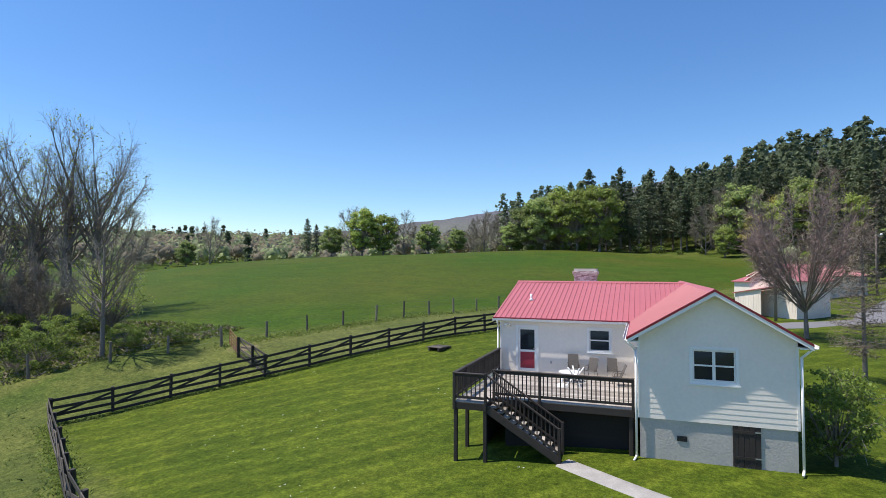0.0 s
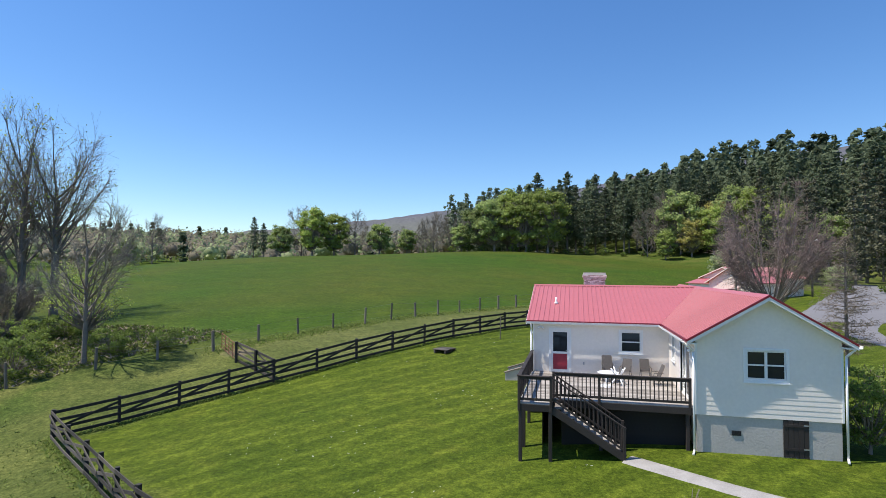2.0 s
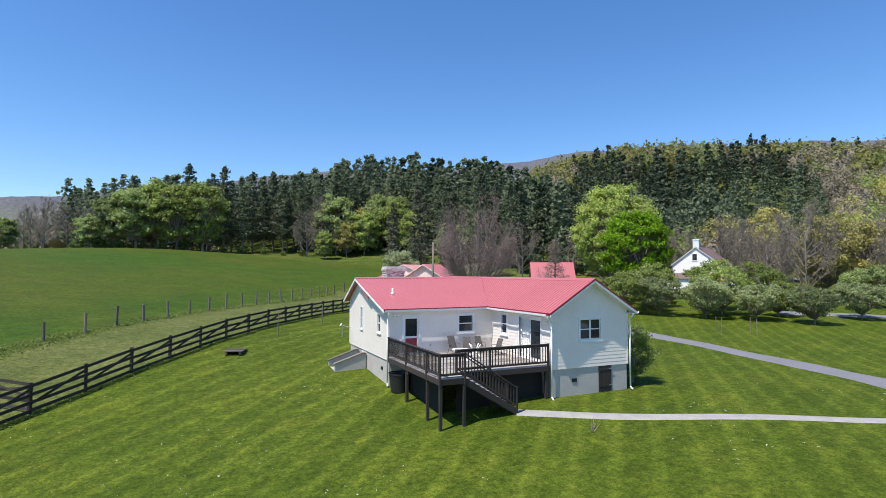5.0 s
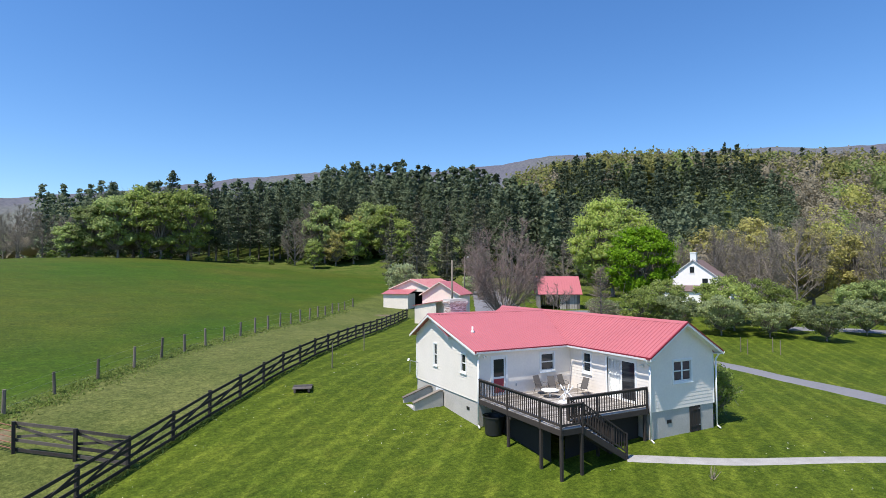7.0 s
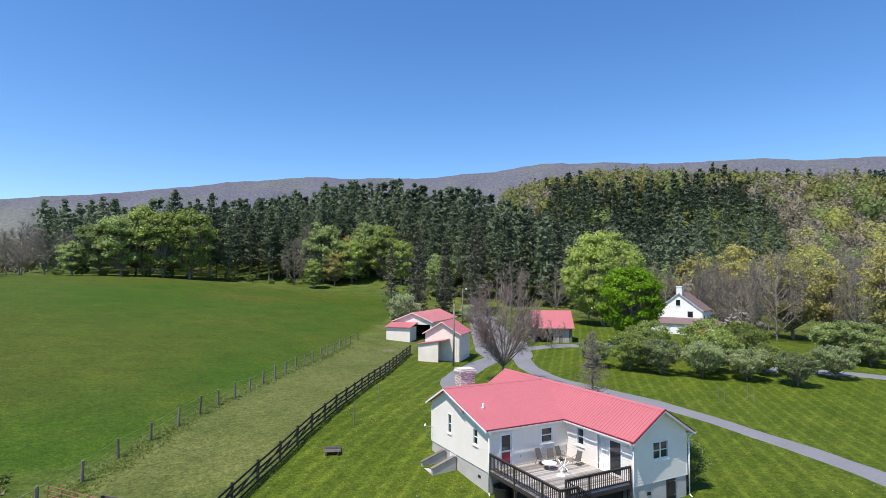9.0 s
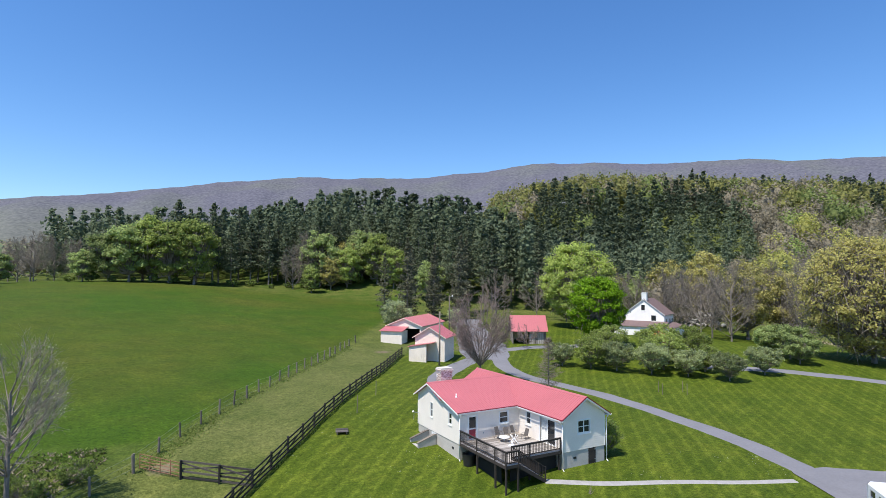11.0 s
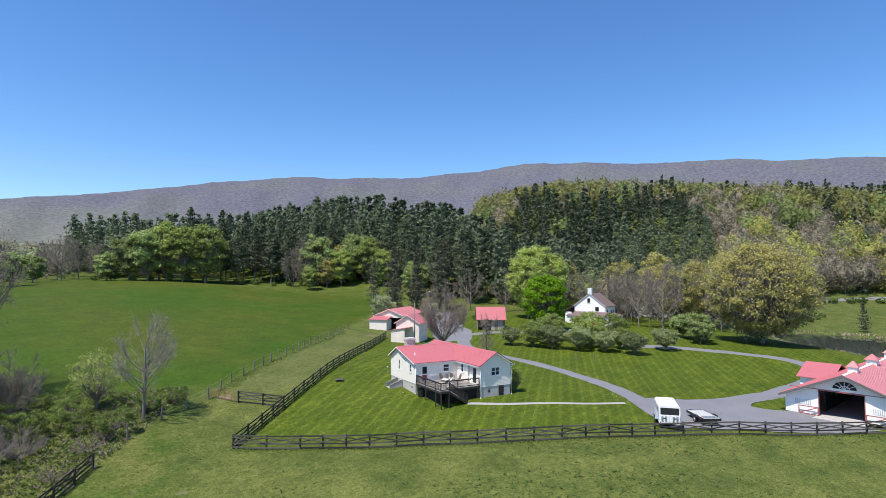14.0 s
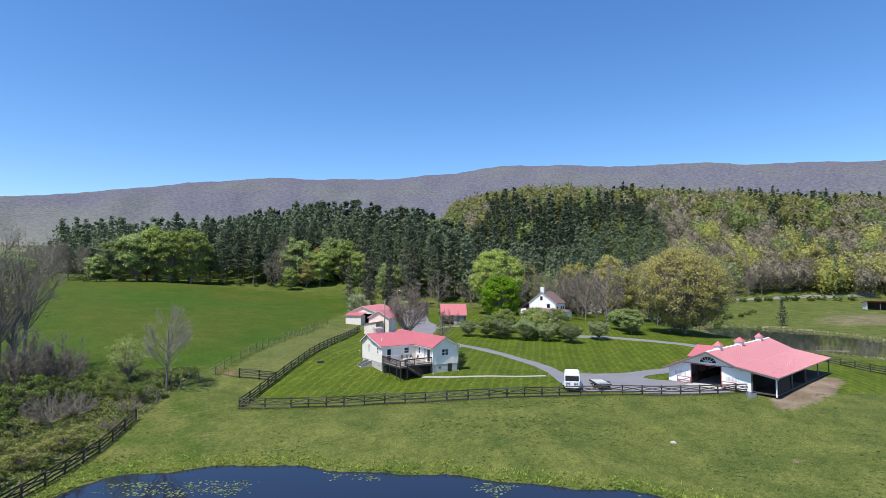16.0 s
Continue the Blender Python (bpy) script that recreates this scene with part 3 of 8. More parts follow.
# ---- drives, path and water ----
def ribbon(name, pts, width, mat, label, category, lift=0.035):
    """A paved strip along a centre line, laid on the land."""
    pts = [Vector(p) for p in pts]
    fine = []
    for i in range(len(pts) - 1):
        p0, p1, p2, p3 = pts[max(i - 1, 0)], pts[i], pts[i + 1], pts[min(i + 2, len(pts) - 1)]
        k = max(2, int((p2 - p1).length / 0.8))
        for j in range(k):
            t = j / k
            fine.append(0.5 * ((2 * p1) + (p2 - p0) * t + (2 * p0 - 5 * p1 + 4 * p2 - p3) * t * t + (3 * p1 - p0 - 3 * p2 + p3) * t ** 3))
    fine.append(pts[-1])
    b = Build()
    across = 6
    rng = random.Random(len(pts))
    for i, p in enumerate(fine):
        d = (fine[min(i + 1, len(fine) - 1)] - fine[max(i - 1, 0)]).normalized()
        side = Vector((-d.y, d.x))
        for j in range(across + 1):
            f = (j / across - 0.5)
            if j in (0, across):
                f *= 1 + rng.uniform(-0.05, 0.05)
            q = p + side * width * f
            down = 0.08 if j in (0, across) else 0.0
            b.v.append((q.x, q.y, lz(q.x, q.y) + lift - down))
    for i in range(len(fine) - 1):
        for j in range(across):
            a = i * (across + 1) + j
            b.f.append((a, a + 1, a + across + 2, a + across + 1))
    return tagged(new(name, b.mesh(name, mat, True)), label, category, kind="structure")


def apron(name, outline, mat, label, lift=0.04):
    """A paved yard with a free outline."""
    xs = [p[0] for p in outline]
    ys = [p[1] for p in outline]
    step = 0.5

    def inside(x, y):
        c = False
        for i in range(len(outline)):
            (x1, y1), (x2, y2) = outline[i], outline[i - 1]
            if (y1 > y) != (y2 > y) and x < (x2 - x1) * (y - y1) / (y2 - y1) + x1:
                c = not c
        return c
    bm = bmesh.new()
    vs = {}
    nx, ny = int((max(xs) - min(xs)) / step) + 1, int((max(ys) - min(ys)) / step) + 1
    for i in range(nx):
        for j in range(ny):
            x, y = min(xs) + i * step, min(ys) + j * step
            if inside(x + step / 2, y + step / 2):
                q = []
                for a, c in ((0, 0), (1, 0), (1, 1), (0, 1)):
                    k = (i + a, j + c)
                    if k not in vs:
                        px, py = min(xs) + k[0] * step, min(ys) + k[1] * step
                        vs[k] = bm.verts.new((px, py, lz(px, py) + lift))
                    q.append(vs[k])
                bm.faces.new(q)
    for _ in range(3):
        edge = [v for v in bm.verts if v.is_boundary]
        new_co = {v: sum((e.other_vert(v).co for e in v.link_edges if e.is_boundary), Vector()) / 2 for v in edge}
        for v, c in new_co.items():
            v.co = v.co.lerp(c, 0.6)
            v.co.z = lz(v.co.x, v.co.y) + lift
    me = bpy.data.meshes.new(name)
    bm.to_mesh(me)
    bm.free()
    me.materials.append(M[mat])
    return tagged(new(name, me), label, "road", kind="structure")


ribbon("road", [(25.5, 67), (21.6, 59.5), (20.2, 51.5), (22.6, 38), (21.6, 23), (17.6, 12), (14.5, 3.5)], 3.4, "asphalt", "pale grey asphalt farm drive across the lawn", "road")
ribbon("road", [(24, 69), (17.5, 65.5), (8.2, 56.5), (4.5, 49.5), (2.5, 42)], 3.8, "asphalt", "curved asphalt spur behind the cottage", "road", 0.045)
apron("road", [(20, 68.5), (21.5, 73.5), (25, 80), (30, 89), (38, 103), (46, 116), (51, 112), (42, 96), (35.5, 83), (34.5, 77.5), (31, 72), (28, 67), (25, 64.5)], "asphalt", "asphalt yard between the sheds and the garage", 0.052)
ribbon("road", [(30, 73), (36, 73), (43, 70.5), (56, 66)], 3.4, "asphalt", "asphalt drive towards the garage and farmhouse", "road", 0.045)
ribbon("road", [(27, 7.5), (36, 7.2), (45, 8.6), (58, 11), (66, 16), (69, 23), (66, 31), (60, 39.5), (52, 46)], 3.6, "asphalt", "looping asphalt drive round the lawn", "road", 0.05)
apron("road", [(11.6, 2.6), (13.2, 7), (16, 13), (20.5, 12.5), (23.5, 9.8), (27, 8.9), (38, 8.8), (40, 6.0), (31, 5.6), (28.2, 4.4), (29, 2.0), (31.2, 0.6), (32, -8), (27, -6.4)], "asphalt", "wide asphalt yard in front of the stable", 0.06)
ribbon("pavement", [(-2.75, 20.35), (0.0, 18.3), (2.5, 16.85), (6.7, 14.9), (14.4, 11.5)], 0.82, "gravel", "narrow pale gravel garden path", "path", 0.04)


def sheet(name, cx, cy, rx, ry, turn, z, mat, label):
    b = Build()
    n = 48
    c, s = math.cos(radians(turn)), math.sin(radians(turn))
    b.face(*[(cx + rx * math.cos(t) * c - ry * math.sin(t) * s, cy + rx * math.cos(t) * s + ry * math.sin(t) * c, z) for t in [2 * math.pi * i / n for i in range(n)]])
    return tagged(new(name, b.mesh(name, mat)), label, "pond", kind="structure")


sheet("water", POND[0], POND[1], 46, 20, POND_TURN, POND_Z, "water", "still dark blue pond with lily pads")
sheet("water", 113, 20, 44, 21, 62, LAKE_Z, "lake", "calm greenish lake behind the stable")


# ---- the cottage ----
def lap_wall(name, parent, at, u0, u1, z0, top, openings, mat="siding", step=0.17, thick=0.11, label=""):
    """A wall of overlapping boards with real openings; at(u, n, z) gives the place."""
    b = Build()
    z = z0
    while True:
        tops = [top(u0 + (u1 - u0) * i / 60) for i in range(61)]
        if z >= max(tops) - 0.02:
            break
        z1 = min(z + step, max(tops))

        def reach(h):
            ok = [i for i in range(61) if tops[i] >= h - 1e-6]
            return (u0 + (u1 - u0) * ok[0] / 60, u0 + (u1 - u0) * ok[-1] / 60) if ok else None
        lo, hi = reach(z), reach(z1) or reach(z)
        runs = [(lo[0], lo[1])]
        for a, c, oz0, oz1 in openings:
            if z1 > oz0 + 0.04 and z < oz1 - 0.04:
                nxt = []
                for p, q in runs:
                    if c <= p or a >= q:
                        nxt.append((p, q))
                    else:
                        if a > p:
                            nxt.append((p, a))
                        if c < q:
                            nxt.append((c, q))
                runs = nxt
        for p, q in runs:
            pt, qt = (hi[0] if abs(p - lo[0]) < 1e-6 else p), (hi[1] if abs(q - lo[1]) < 1e-6 else q)
            n = len(b.v)
            for u, nn, zz in ((p, -thick, z), (q, -thick, z), (q, 0.0165, z), (p, 0.0165, z), (pt, -thick, z1), (qt, -thick, z1), (qt, 0.008, z1), (pt, 0.008, z1)):
                b.v.append(tuple(at(u, nn, zz)))
            b.f += [tuple(i + n for i in f) for f in BOX_F]
        z += step
    # heads and sills where an opening ends inside a board
    for a, c, oz0, oz1 in openings:
        k = z0 + math.floor((oz1 - z0) / step) * step
        gaps = [(oz1, k + step)] if oz1 - k > 0.04 else []
        k = z0 + math.floor((oz0 - z0) / step) * step
        if k + step > oz0 + 0.04 and oz0 - k > 0.005:
            gaps.append((k, oz0))
        for g0, g1 in gaps:
            n = len(b.v)
            for u, nn, zz in ((a, -thick, g0), (c, -thick, g0), (c, 0.015, g0), (a, 0.015, g0), (a, -thick, g1), (c, -thick, g1), (c, 0.006, g1), (a, 0.006, g1)):
                b.v.append(tuple(at(u, nn, zz)))
            b.f += [tuple(i + n for i in f) for f in BOX_F]
    first, rest = Build(), Build()
    first.v, first.f = b.v[:8], b.f[:6]
    rest.v, rest.f = b.v[8:], [tuple(i - 8 for i in f) for f in b.f[6:]]
    wall = child(name, first.mesh(name, mat), parent, label=label)
    if rest.v:
        pieces("siding_board", rest, mat, wall)
    return wall


def panel(b, at, u0, u1, n0, n1, z0, z1):
    n = len(b.v)
    for u, nn, zz in ((u0, n0, z0), (u1, n0, z0), (u1, n1, z0), (u0, n1, z0), (u0, n0, z1), (u1, n0, z1), (u1, n1, z1), (u0, n1, z1)):
        b.v.append(tuple(at(u, nn, zz)))
    b.f += [tuple(i + n for i in f) for f in BOX_F]
    return b


def window(parent, at, u0, u1, z0, z1, panes=1, sash=True, trim=0.1, label="white-trimmed window"):
    """A window in a wall's opening: casing, sill, sashes and panes."""
    b = Build()
    t = trim
    panel(b, at, u0 - t, u0, -0.06, 0.045, z0 - t, z1 + t)
    panel(b, at, u1, u1 + t, -0.06, 0.045, z0 - t, z1 + t)
    panel(b, at, u0, u1, -0.06, 0.045, z1, z1 + t)
    panel(b, at, u0, u1, -0.06, 0.045, z0 - t, z0)
    w = child("window", b.mesh("window", "white", bevel=0.006), parent, label=label)
    s = Build()
    panel(s, at, u0 - t - 0.03, u1 + t + 0.03, 0.045, 0.08, z0 - t - 0.03, z0 - t + 0.01)
    child("sill", s.mesh("sill", "white"), w)
    wide = (u1 - u0) / panes
    for i in range(panes):
        a, c = u0 + wide * i, u0 + wide * (i + 1)
        f = Build()
        e = 0.045
        panel(f, at, a, a + e, -0.05, 0.0, z0, z1)
        panel(f, at, c - e, c, -0.05, 0.0, z0, z1)
        panel(f, at, a + e, c - e, -0.05, 0.0, z1 - e, z1)
        panel(f, at, a + e, c - e, -0.05, 0.0, z0, z0 + e)
        if sash:
            panel(f, at, a + e, c - e, -0.045, 0.008, (z0 + z1) / 2 - 0.025, (z0 + z1) / 2 + 0.025)
        child("sash", f.mesh("sash", "white"), w)
        g = Build()
        panel(g, at, a + e * 0.6, c - e * 0.6, -0.034, -0.026, z0 + e * 0.6, z1 - e * 0.6)
        child("pane", g.mesh("pane", "glass"), w)
    return w


def slab(b, pts, thick=0.1):
    """A roof plane of some thickness over the given corners."""
    n, k = len(b.v), len(pts)
    b.v += [tuple(p) for p in pts] + [(p[0], p[1], p[2] - thick) for p in pts]
    b.f.append(tuple(range(n, n + k)))
    b.f.append(tuple(range(n + 2 * k - 1, n + k - 1, -1)))
    for i in range(k):
        j = (i + 1) % k
        b.f.append((n + i, n + k + i, n + k + j, n + j))


def rib(b, p, q, w=0.035, h=0.03):
    """A raised seam on a metal roof from p to q."""
    p, q = Vector(p), Vector(q)
    d = (q - p).normalized()
    s = d.cross(Vector((0, 0, 1))).normalized()
    up = s.cross(d)
    n = len(b.v)
    for r in (p, q):
        for a, c in ((-w, 0.002), (w, 0.002), (w * 0.5, h), (-w * 0.5, h)):
            b.v.append(tuple(r + s * a + up * c))
    b.f += [(n, n + 1, n + 5, n + 4), (n + 1, n + 2, n + 6, n + 5), (n + 2, n + 3, n + 7, n + 6), (n + 3, n, n + 4, n + 7), (n + 3, n + 2, n + 1, n), (n + 4, n + 5, n + 6, n + 7)]


WX0, WX1, WY0, WY1 = -0.36, 4.18, 21.12, 36.9      # wing walls
MX0, MY0, MY1 = -6.45, 26.8, 34.5                  # main walls
EZ, RZ, RX, RY = 4.615, 6.2, 1.9, 32.2             # eave, ridge
SID = 1.98                                         # foot of the siding
DECK = 2.22


def wing_w(x):
    return EZ + (x + 0.71) * (RZ - EZ) / 2.61


def wing_e(x):
    return EZ + (4.52 - x) * (RZ - EZ) / 2.62


def main_s(y):
    return EZ + (y - 26.61) * (RZ - EZ) / (RY - 26.61)


def main_n(y):
    return RZ - (y - RY) * 0.53


def valley_y(x):
    return 26.61 + (x + 0.71) / 2.61 * (RY - 26.61)


def cottage():
    h = thing("cottage", (0, 0, 0), "cream-sided cottage with red metal roof and dark raised deck", "house")

    def front(u, n, z):
        return (u, WY0 - n, z)

    def west_wing(u, n, z):
        return (WX0 - n, u, z)

    def east(u, n, z):
        return (WX1 + n, u, z)

    def south(u, n, z):
        return (u, MY0 - n, z)

    def west(u, n, z):
        return (MX0 - n, u, z)

    def north(u, n, z):
        return (u, MY1 + n, z)

    def wing_back(u, n, z):
        return (u, WY1 + n, z)
    gable = lambda x: min(wing_w(x), wing_e(x)) - 0.1
    lap_wall("wall", h, front, WX0, WX1, SID, gable, [(1.27, 2.5, 3.3, 4.28)])
    lap_wall("wall", h, west_wing, WY0, MY0, DECK - 0.2, lambda y: EZ + 0.1, [(25.15, 25.72, 3.25, 4.28), (22.0, 23.9, DECK, 4.28)])
    lap_wall("wall", h, east, WY0, WY1, SID, lambda y: EZ + 0.1, [])
    lap_wall("wall", h, wing_back, WX0, WX1, SID, gable, [])
    lap_wall("wall", h, south, MX0, WX0, DECK - 0.2, lambda x: EZ + 0.05, [(-5.62, -4.78, DECK, 4.2), (-2.44, -1.57, 3.28, 4.2)], step=0.6)
    lap_wall("wall", h, west, MY0, MY1, SID, lambda y: min(main_s(y), main_n(y)) - 0.1, [(28.1, 28.62, 3.3, 4.25), (31.55, 31.95, 3.2, 4.45)])
    lap_wall("wall", h, north, MX0, WX0, SID, lambda x: main_n(MY1) - 0.08, [])
    window(h, front, 1.27, 2.5, 3.3, 4.28, panes=2, label="twin double-hung window with pale blue-white trim")
    window(h, west_wing, 25.15, 25.72, 3.25, 4.28)
    window(h, south, -2.44, -1.57, 3.28, 4.2)
    window(h, west, 28.1, 28.62, 3.3, 4.25, trim=0.07)
    window(h, west, 31.55, 31.95, 3.2, 4.45, trim=0.06)
    # storm door with a red panel
    b = Build()
    for a, c, z0, z1 in ((-5.72, -5.62, DECK, 4.3), (-4.78, -4.68, DECK, 4.3), (-5.62, -4.78, 4.2, 4.3)):
        panel(b, south, a, c, -0.08, 0.04, z0, z1)
    fr = child("door_frame", b.mesh("door_frame", "white"), h)
    b = Build()
    panel(b, south, -5.62, -5.53, -0.05, 0.0, DECK, 4.2)
    panel(b, south, -4.87, -4.78, -0.05, 0.0, DECK, 4.2)
    for z0, z1 in ((DECK, DECK + 0.12), (DECK + 0.86, DECK + 0.96), (4.1, 4.2)):
        panel(b, south, -5.53, -4.87, -0.05, 0.0, z0, z1)
    door = child("door", b.mesh("door", "white"), h, label="white storm door over a red front door")
    b = Build()
    panel(b, south, -5.53, -4.87, -0.06, -0.04, DECK + 0.12, DECK + 0.86)
    child("door_panel", b.mesh("door_panel", "door_red"), door, label="deep red lower door panel")
    b = Build()
    panel(b, south, -5.53, -4.87, -0.045, -0.035, DECK + 0.96, 4.1)
    child("pane", b.mesh("pane", "glass"), door)
    b = Build()
    b.tube(south(-4.83, 0.0, 3.25), south(-4.83, 0.05, 3.25), 0.012, 0.012)
    b.tube(south(-4.83, 0.05, 3.25), south(-4.93, 0.05, 3.25), 0.014, 0.012)
    child("door_handle", b.mesh("door_handle", "galvanised"), door)
    # sliding patio door
    b = Build()
    for a, c, z0, z1 in ((21.9, 22.0, DECK, 4.38), (23.9, 24.0, DECK, 4.38), (22.0, 23.9, 4.28, 4.38)):
        panel(b, west_wing, a, c, -0.08, 0.04, z0, z1)
    child("door_frame", b.mesh("door_frame", "white"), h)
    for a, c, n in ((22.0, 22.98, -0.03), (22.92, 23.9, -0.07)):
        b = Build()
        panel(b, west_wing, a, a + 0.07, n - 0.02, n + 0.02, DECK, 4.28)
        panel(b, west_wing, c - 0.07, c, n - 0.02, n + 0.02, DECK, 4.28)
        panel(b, west_wing, a + 0.07, c - 0.07, n - 0.02, n + 0.02, DECK, DECK + 0.1)
        panel(b, west_wing, a + 0.07, c - 0.07, n - 0.02, n + 0.02, 4.18, 4.28)
        d = child("sliding_door", b.mesh("sliding_door", "white"), h, label="white-framed sliding glass door")
        b = Build()
        panel(b, west_wing, a + 0.05, c - 0.05, n - 0.006, n + 0.006, DECK + 0.08, 4.2)
        pane = child("pane", b.mesh("pane", "glass" if a < 22.5 else "clear"), d)
        pane.visible_shadow = a < 22.5
    b = Build()
    for i in range(9):
        y = 22.99 + i * 0.1
        panel(b, west_wing, y, y + 0.088, -0.135 - 0.012 * (i % 2), -0.12 - 0.012 * (i % 2), DECK + 0.05, 4.2)
    child("blind", b.mesh("blind", "white"), h, label="white vertical blind behind the glass")
    # foundation
    b = Build()
    b.prism([(WX0 + 0.02, -0.8), (WX1 - 0.02, -0.8), (WX1 - 0.02, SID), (WX0 + 0.02, SID)], "y", WY0 + 0.03, WY0 + 0.25)
    b.box(WX1 - 0.25, WX1 - 0.03, WY0 + 0.25, WY1 - 0.03, -0.5, SID)
    b.box(WX0 + 0.03, WX0 + 0.25, WY0 + 0.25, MY0 + 0.3, -0.5, SID)
    b.box(MX0 + 0.03, MX0 + 0.25, MY0 + 0.03, MY1 - 0.03, -0.5, SID)
    b.box(MX0 + 0.25, WX0 + 0.03, MY0 + 0.03, MY0 + 0.25, -0.5, SID + 0.2)
    b.box(MX0 + 0.25, WX0 + 0.03, MY1 - 0.25, MY1 - 0.03, -0.5, SID)
    b.box(WX0 + 0.03, WX1 - 0.25, WY1 - 0.25, WY1 - 0.03, -0.5, SID)
    pieces("foundation", b, "block", h, "grey painted block foundation")
    # cellar door
    b = Build()
    for i in range(5):
        x = 2.39 + i * 0.156
        panel(b, front, x, x + 0.148, -0.03, 0.005 + 0.006 * (i % 2), 0.72, 2.0)
    d = child("cellar_door", b.mesh("cellar_door", "darkwood"), h, label="dark plank cellar door")
    for z in (0.95, 1.75):
        b = Build()
        panel(b, front, 2.4, 3.14, 0.012, 0.025, z, z + 0.09)
        child("door_brace", b.mesh("door_brace", "darkwood"), d)
    for z in (1.0, 1.8):
        b = Build()
        panel(b, front, 3.0, 3.2, 0.026, 0.034, z, z + 0.04)
        child("hinge", b.mesh("hinge", "galvanised"), d)
    for at, u, z in ((front, 0.78, 1.32), (west, 27.8, 1.35)):
        b = Build()
        panel(b, at, u, u + 0.3, -0.035, -0.015, z, z + 0.17)
        for i in range(4):
            panel(b, at, u + 0.01, u + 0.29, -0.015, 0.0, z + 0.02 + i * 0.036, z + 0.035 + i * 0.036)
        child("vent", b.mesh("vent", "black"), h, label="small dark crawl space vent")
    b = Build()
    panel(b, west, 30.9, 31.8, -0.035, -0.012, 0.9, 1.9)
    child("hatch", b.mesh("hatch", "white"), h)
    # roofs
    b = Build()
    seams = Build()
    slab(b, [(-6.78, 26.61, EZ), (-0.71, 26.61, EZ), (RX, RY, RZ), (-6.78, RY, RZ)])
    x = -6.7
    while x < RX:
        y0 = 26.61 if x < -0.71 else valley_y(x)
        rib(seams, (x, y0, main_s(y0)), (x, RY, RZ))
        x += 0.235
    slab(b, [(-6.78, RY, RZ), (RX, RY, RZ), (-0.71, 34.9, main_n(34.9)), (-6.78, 34.9, main_n(34.9))])
    x = -6.7
    while x < 0.9:
        rib(seams, (x, RY, RZ), (x, min(34.9, RY + (RX - x) / 2.61 * 2.7), main_n(min(34.9, RY + (RX - x) / 2.61 * 2.7))))
        x += 0.235
    slab(b, [(-0.71, 20.74, EZ), (RX, 20.74, RZ), (RX, RY, RZ), (-0.71, 26.61, EZ)])
    slab(b, [(RX, RY, RZ), (RX, 37.2, RZ), (-0.71, 37.2, EZ), (-0.71, 34.9, EZ)])
    slab(b, [(RX, 20.74, RZ), (4.52, 20.74, EZ), (4.52, 37.2, EZ), (RX, 37.2, RZ)])
    y = 20.82
    while y < 37.2:
        x0 = -0.71
        if 26.61 < y < RY:
            x0 = -0.71 + (y - 26.61) / (RY - 26.61) * 2.61
        elif RY <= y < 34.9:
            x0 = -0.71 + (34.9 - y) / 2.7 * 2.61
        rib(seams, (x0, y, wing_w(x0)), (RX, y, RZ))
        rib(seams, (4.52, y, EZ), (RX, y, RZ))
        y += 0.235
    roof = pieces("roof", b, "roof", h, "faded red standing seam metal roof")[0]
    pieces("seam", seams, "roof", roof)
    b = Build()
    b.prism([(RX - 0.17, RZ - 0.08), (RX, RZ + 0.045), (RX + 0.17, RZ - 0.08), (RX, RZ + 0.02)], "y", 20.74, 37.2)
    b.prism([(RY - 0.2, RZ - 0.03), (RY, RZ + 0.045), (RY + 0.17, RZ - 0.06), (RY, RZ + 0.02)], "x", -6.78, RX)
    pieces("ridge_cap", b, "roof", roof)
    # rake and eave trim
    b = Build()
    for y in (20.73, 37.21):
        for p, q in (((-0.71, EZ), (RX, RZ)), ((4.52, EZ), (RX, RZ))):
            b.prism([(p[0], p[1] - 0.16), (q[0], q[1] - 0.16), (q[0], q[1] - 0.04), (p[0], p[1] - 0.04)], "y", y - 0.02, y + 0.02)
    b.prism([(26.61, EZ - 0.17), (RY, RZ - 0.17), (RY, RZ - 0.05), (26.61, EZ - 0.05)], "x", -6.8, -6.76)
    b.prism([(34.9, main_n(34.9) - 0.17), (RY, RZ - 0.17), (RY, RZ - 0.05), (34.9, main_n(34.9) - 0.05)], "x", -6.8, -6.76)
    pieces("rake_board", b, "white", h)
    b = Build()
    for y in (20.725,):
        for p, q in (((-0.71, EZ), (RX, RZ)), ((4.52, EZ), (RX, RZ))):
            b.prism([(p[0], p[1] - 0.045), (q[0], q[1] - 0.045), (q[0], q[1] + 0.035), (p[0], p[1] + 0.035)], "y", y - 0.03, y + 0.03)
    b.prism([(26.58, EZ - 0.05), (26.63, EZ - 0.05), (26.63, EZ + 0.03), (26.58, EZ + 0.03)], "x", -6.78, -0.71)
    b.prism([(-0.74, EZ - 0.05), (-0.69, EZ - 0.05), (-0.69, EZ + 0.03), (-0.74, EZ + 0.03)], "y", 20.74, 26.6)
    pieces("drip_edge", b, "roof_trim", roof, "dark red drip edge")
    # short dropped rake on the west gable
    b = Build()
    y0, y1 = 29.6, RY - 0.1
    b.prism([(y0, main_s(y0) - 0.5), (y1, main_s(y1) - 0.2), (y1, main_s(y1) - 0.12), (y0, main_s(y0) - 0.36)], "x", -6.74, -6.5)
    pieces("rake_board", b, "white", h)
    b = Build()
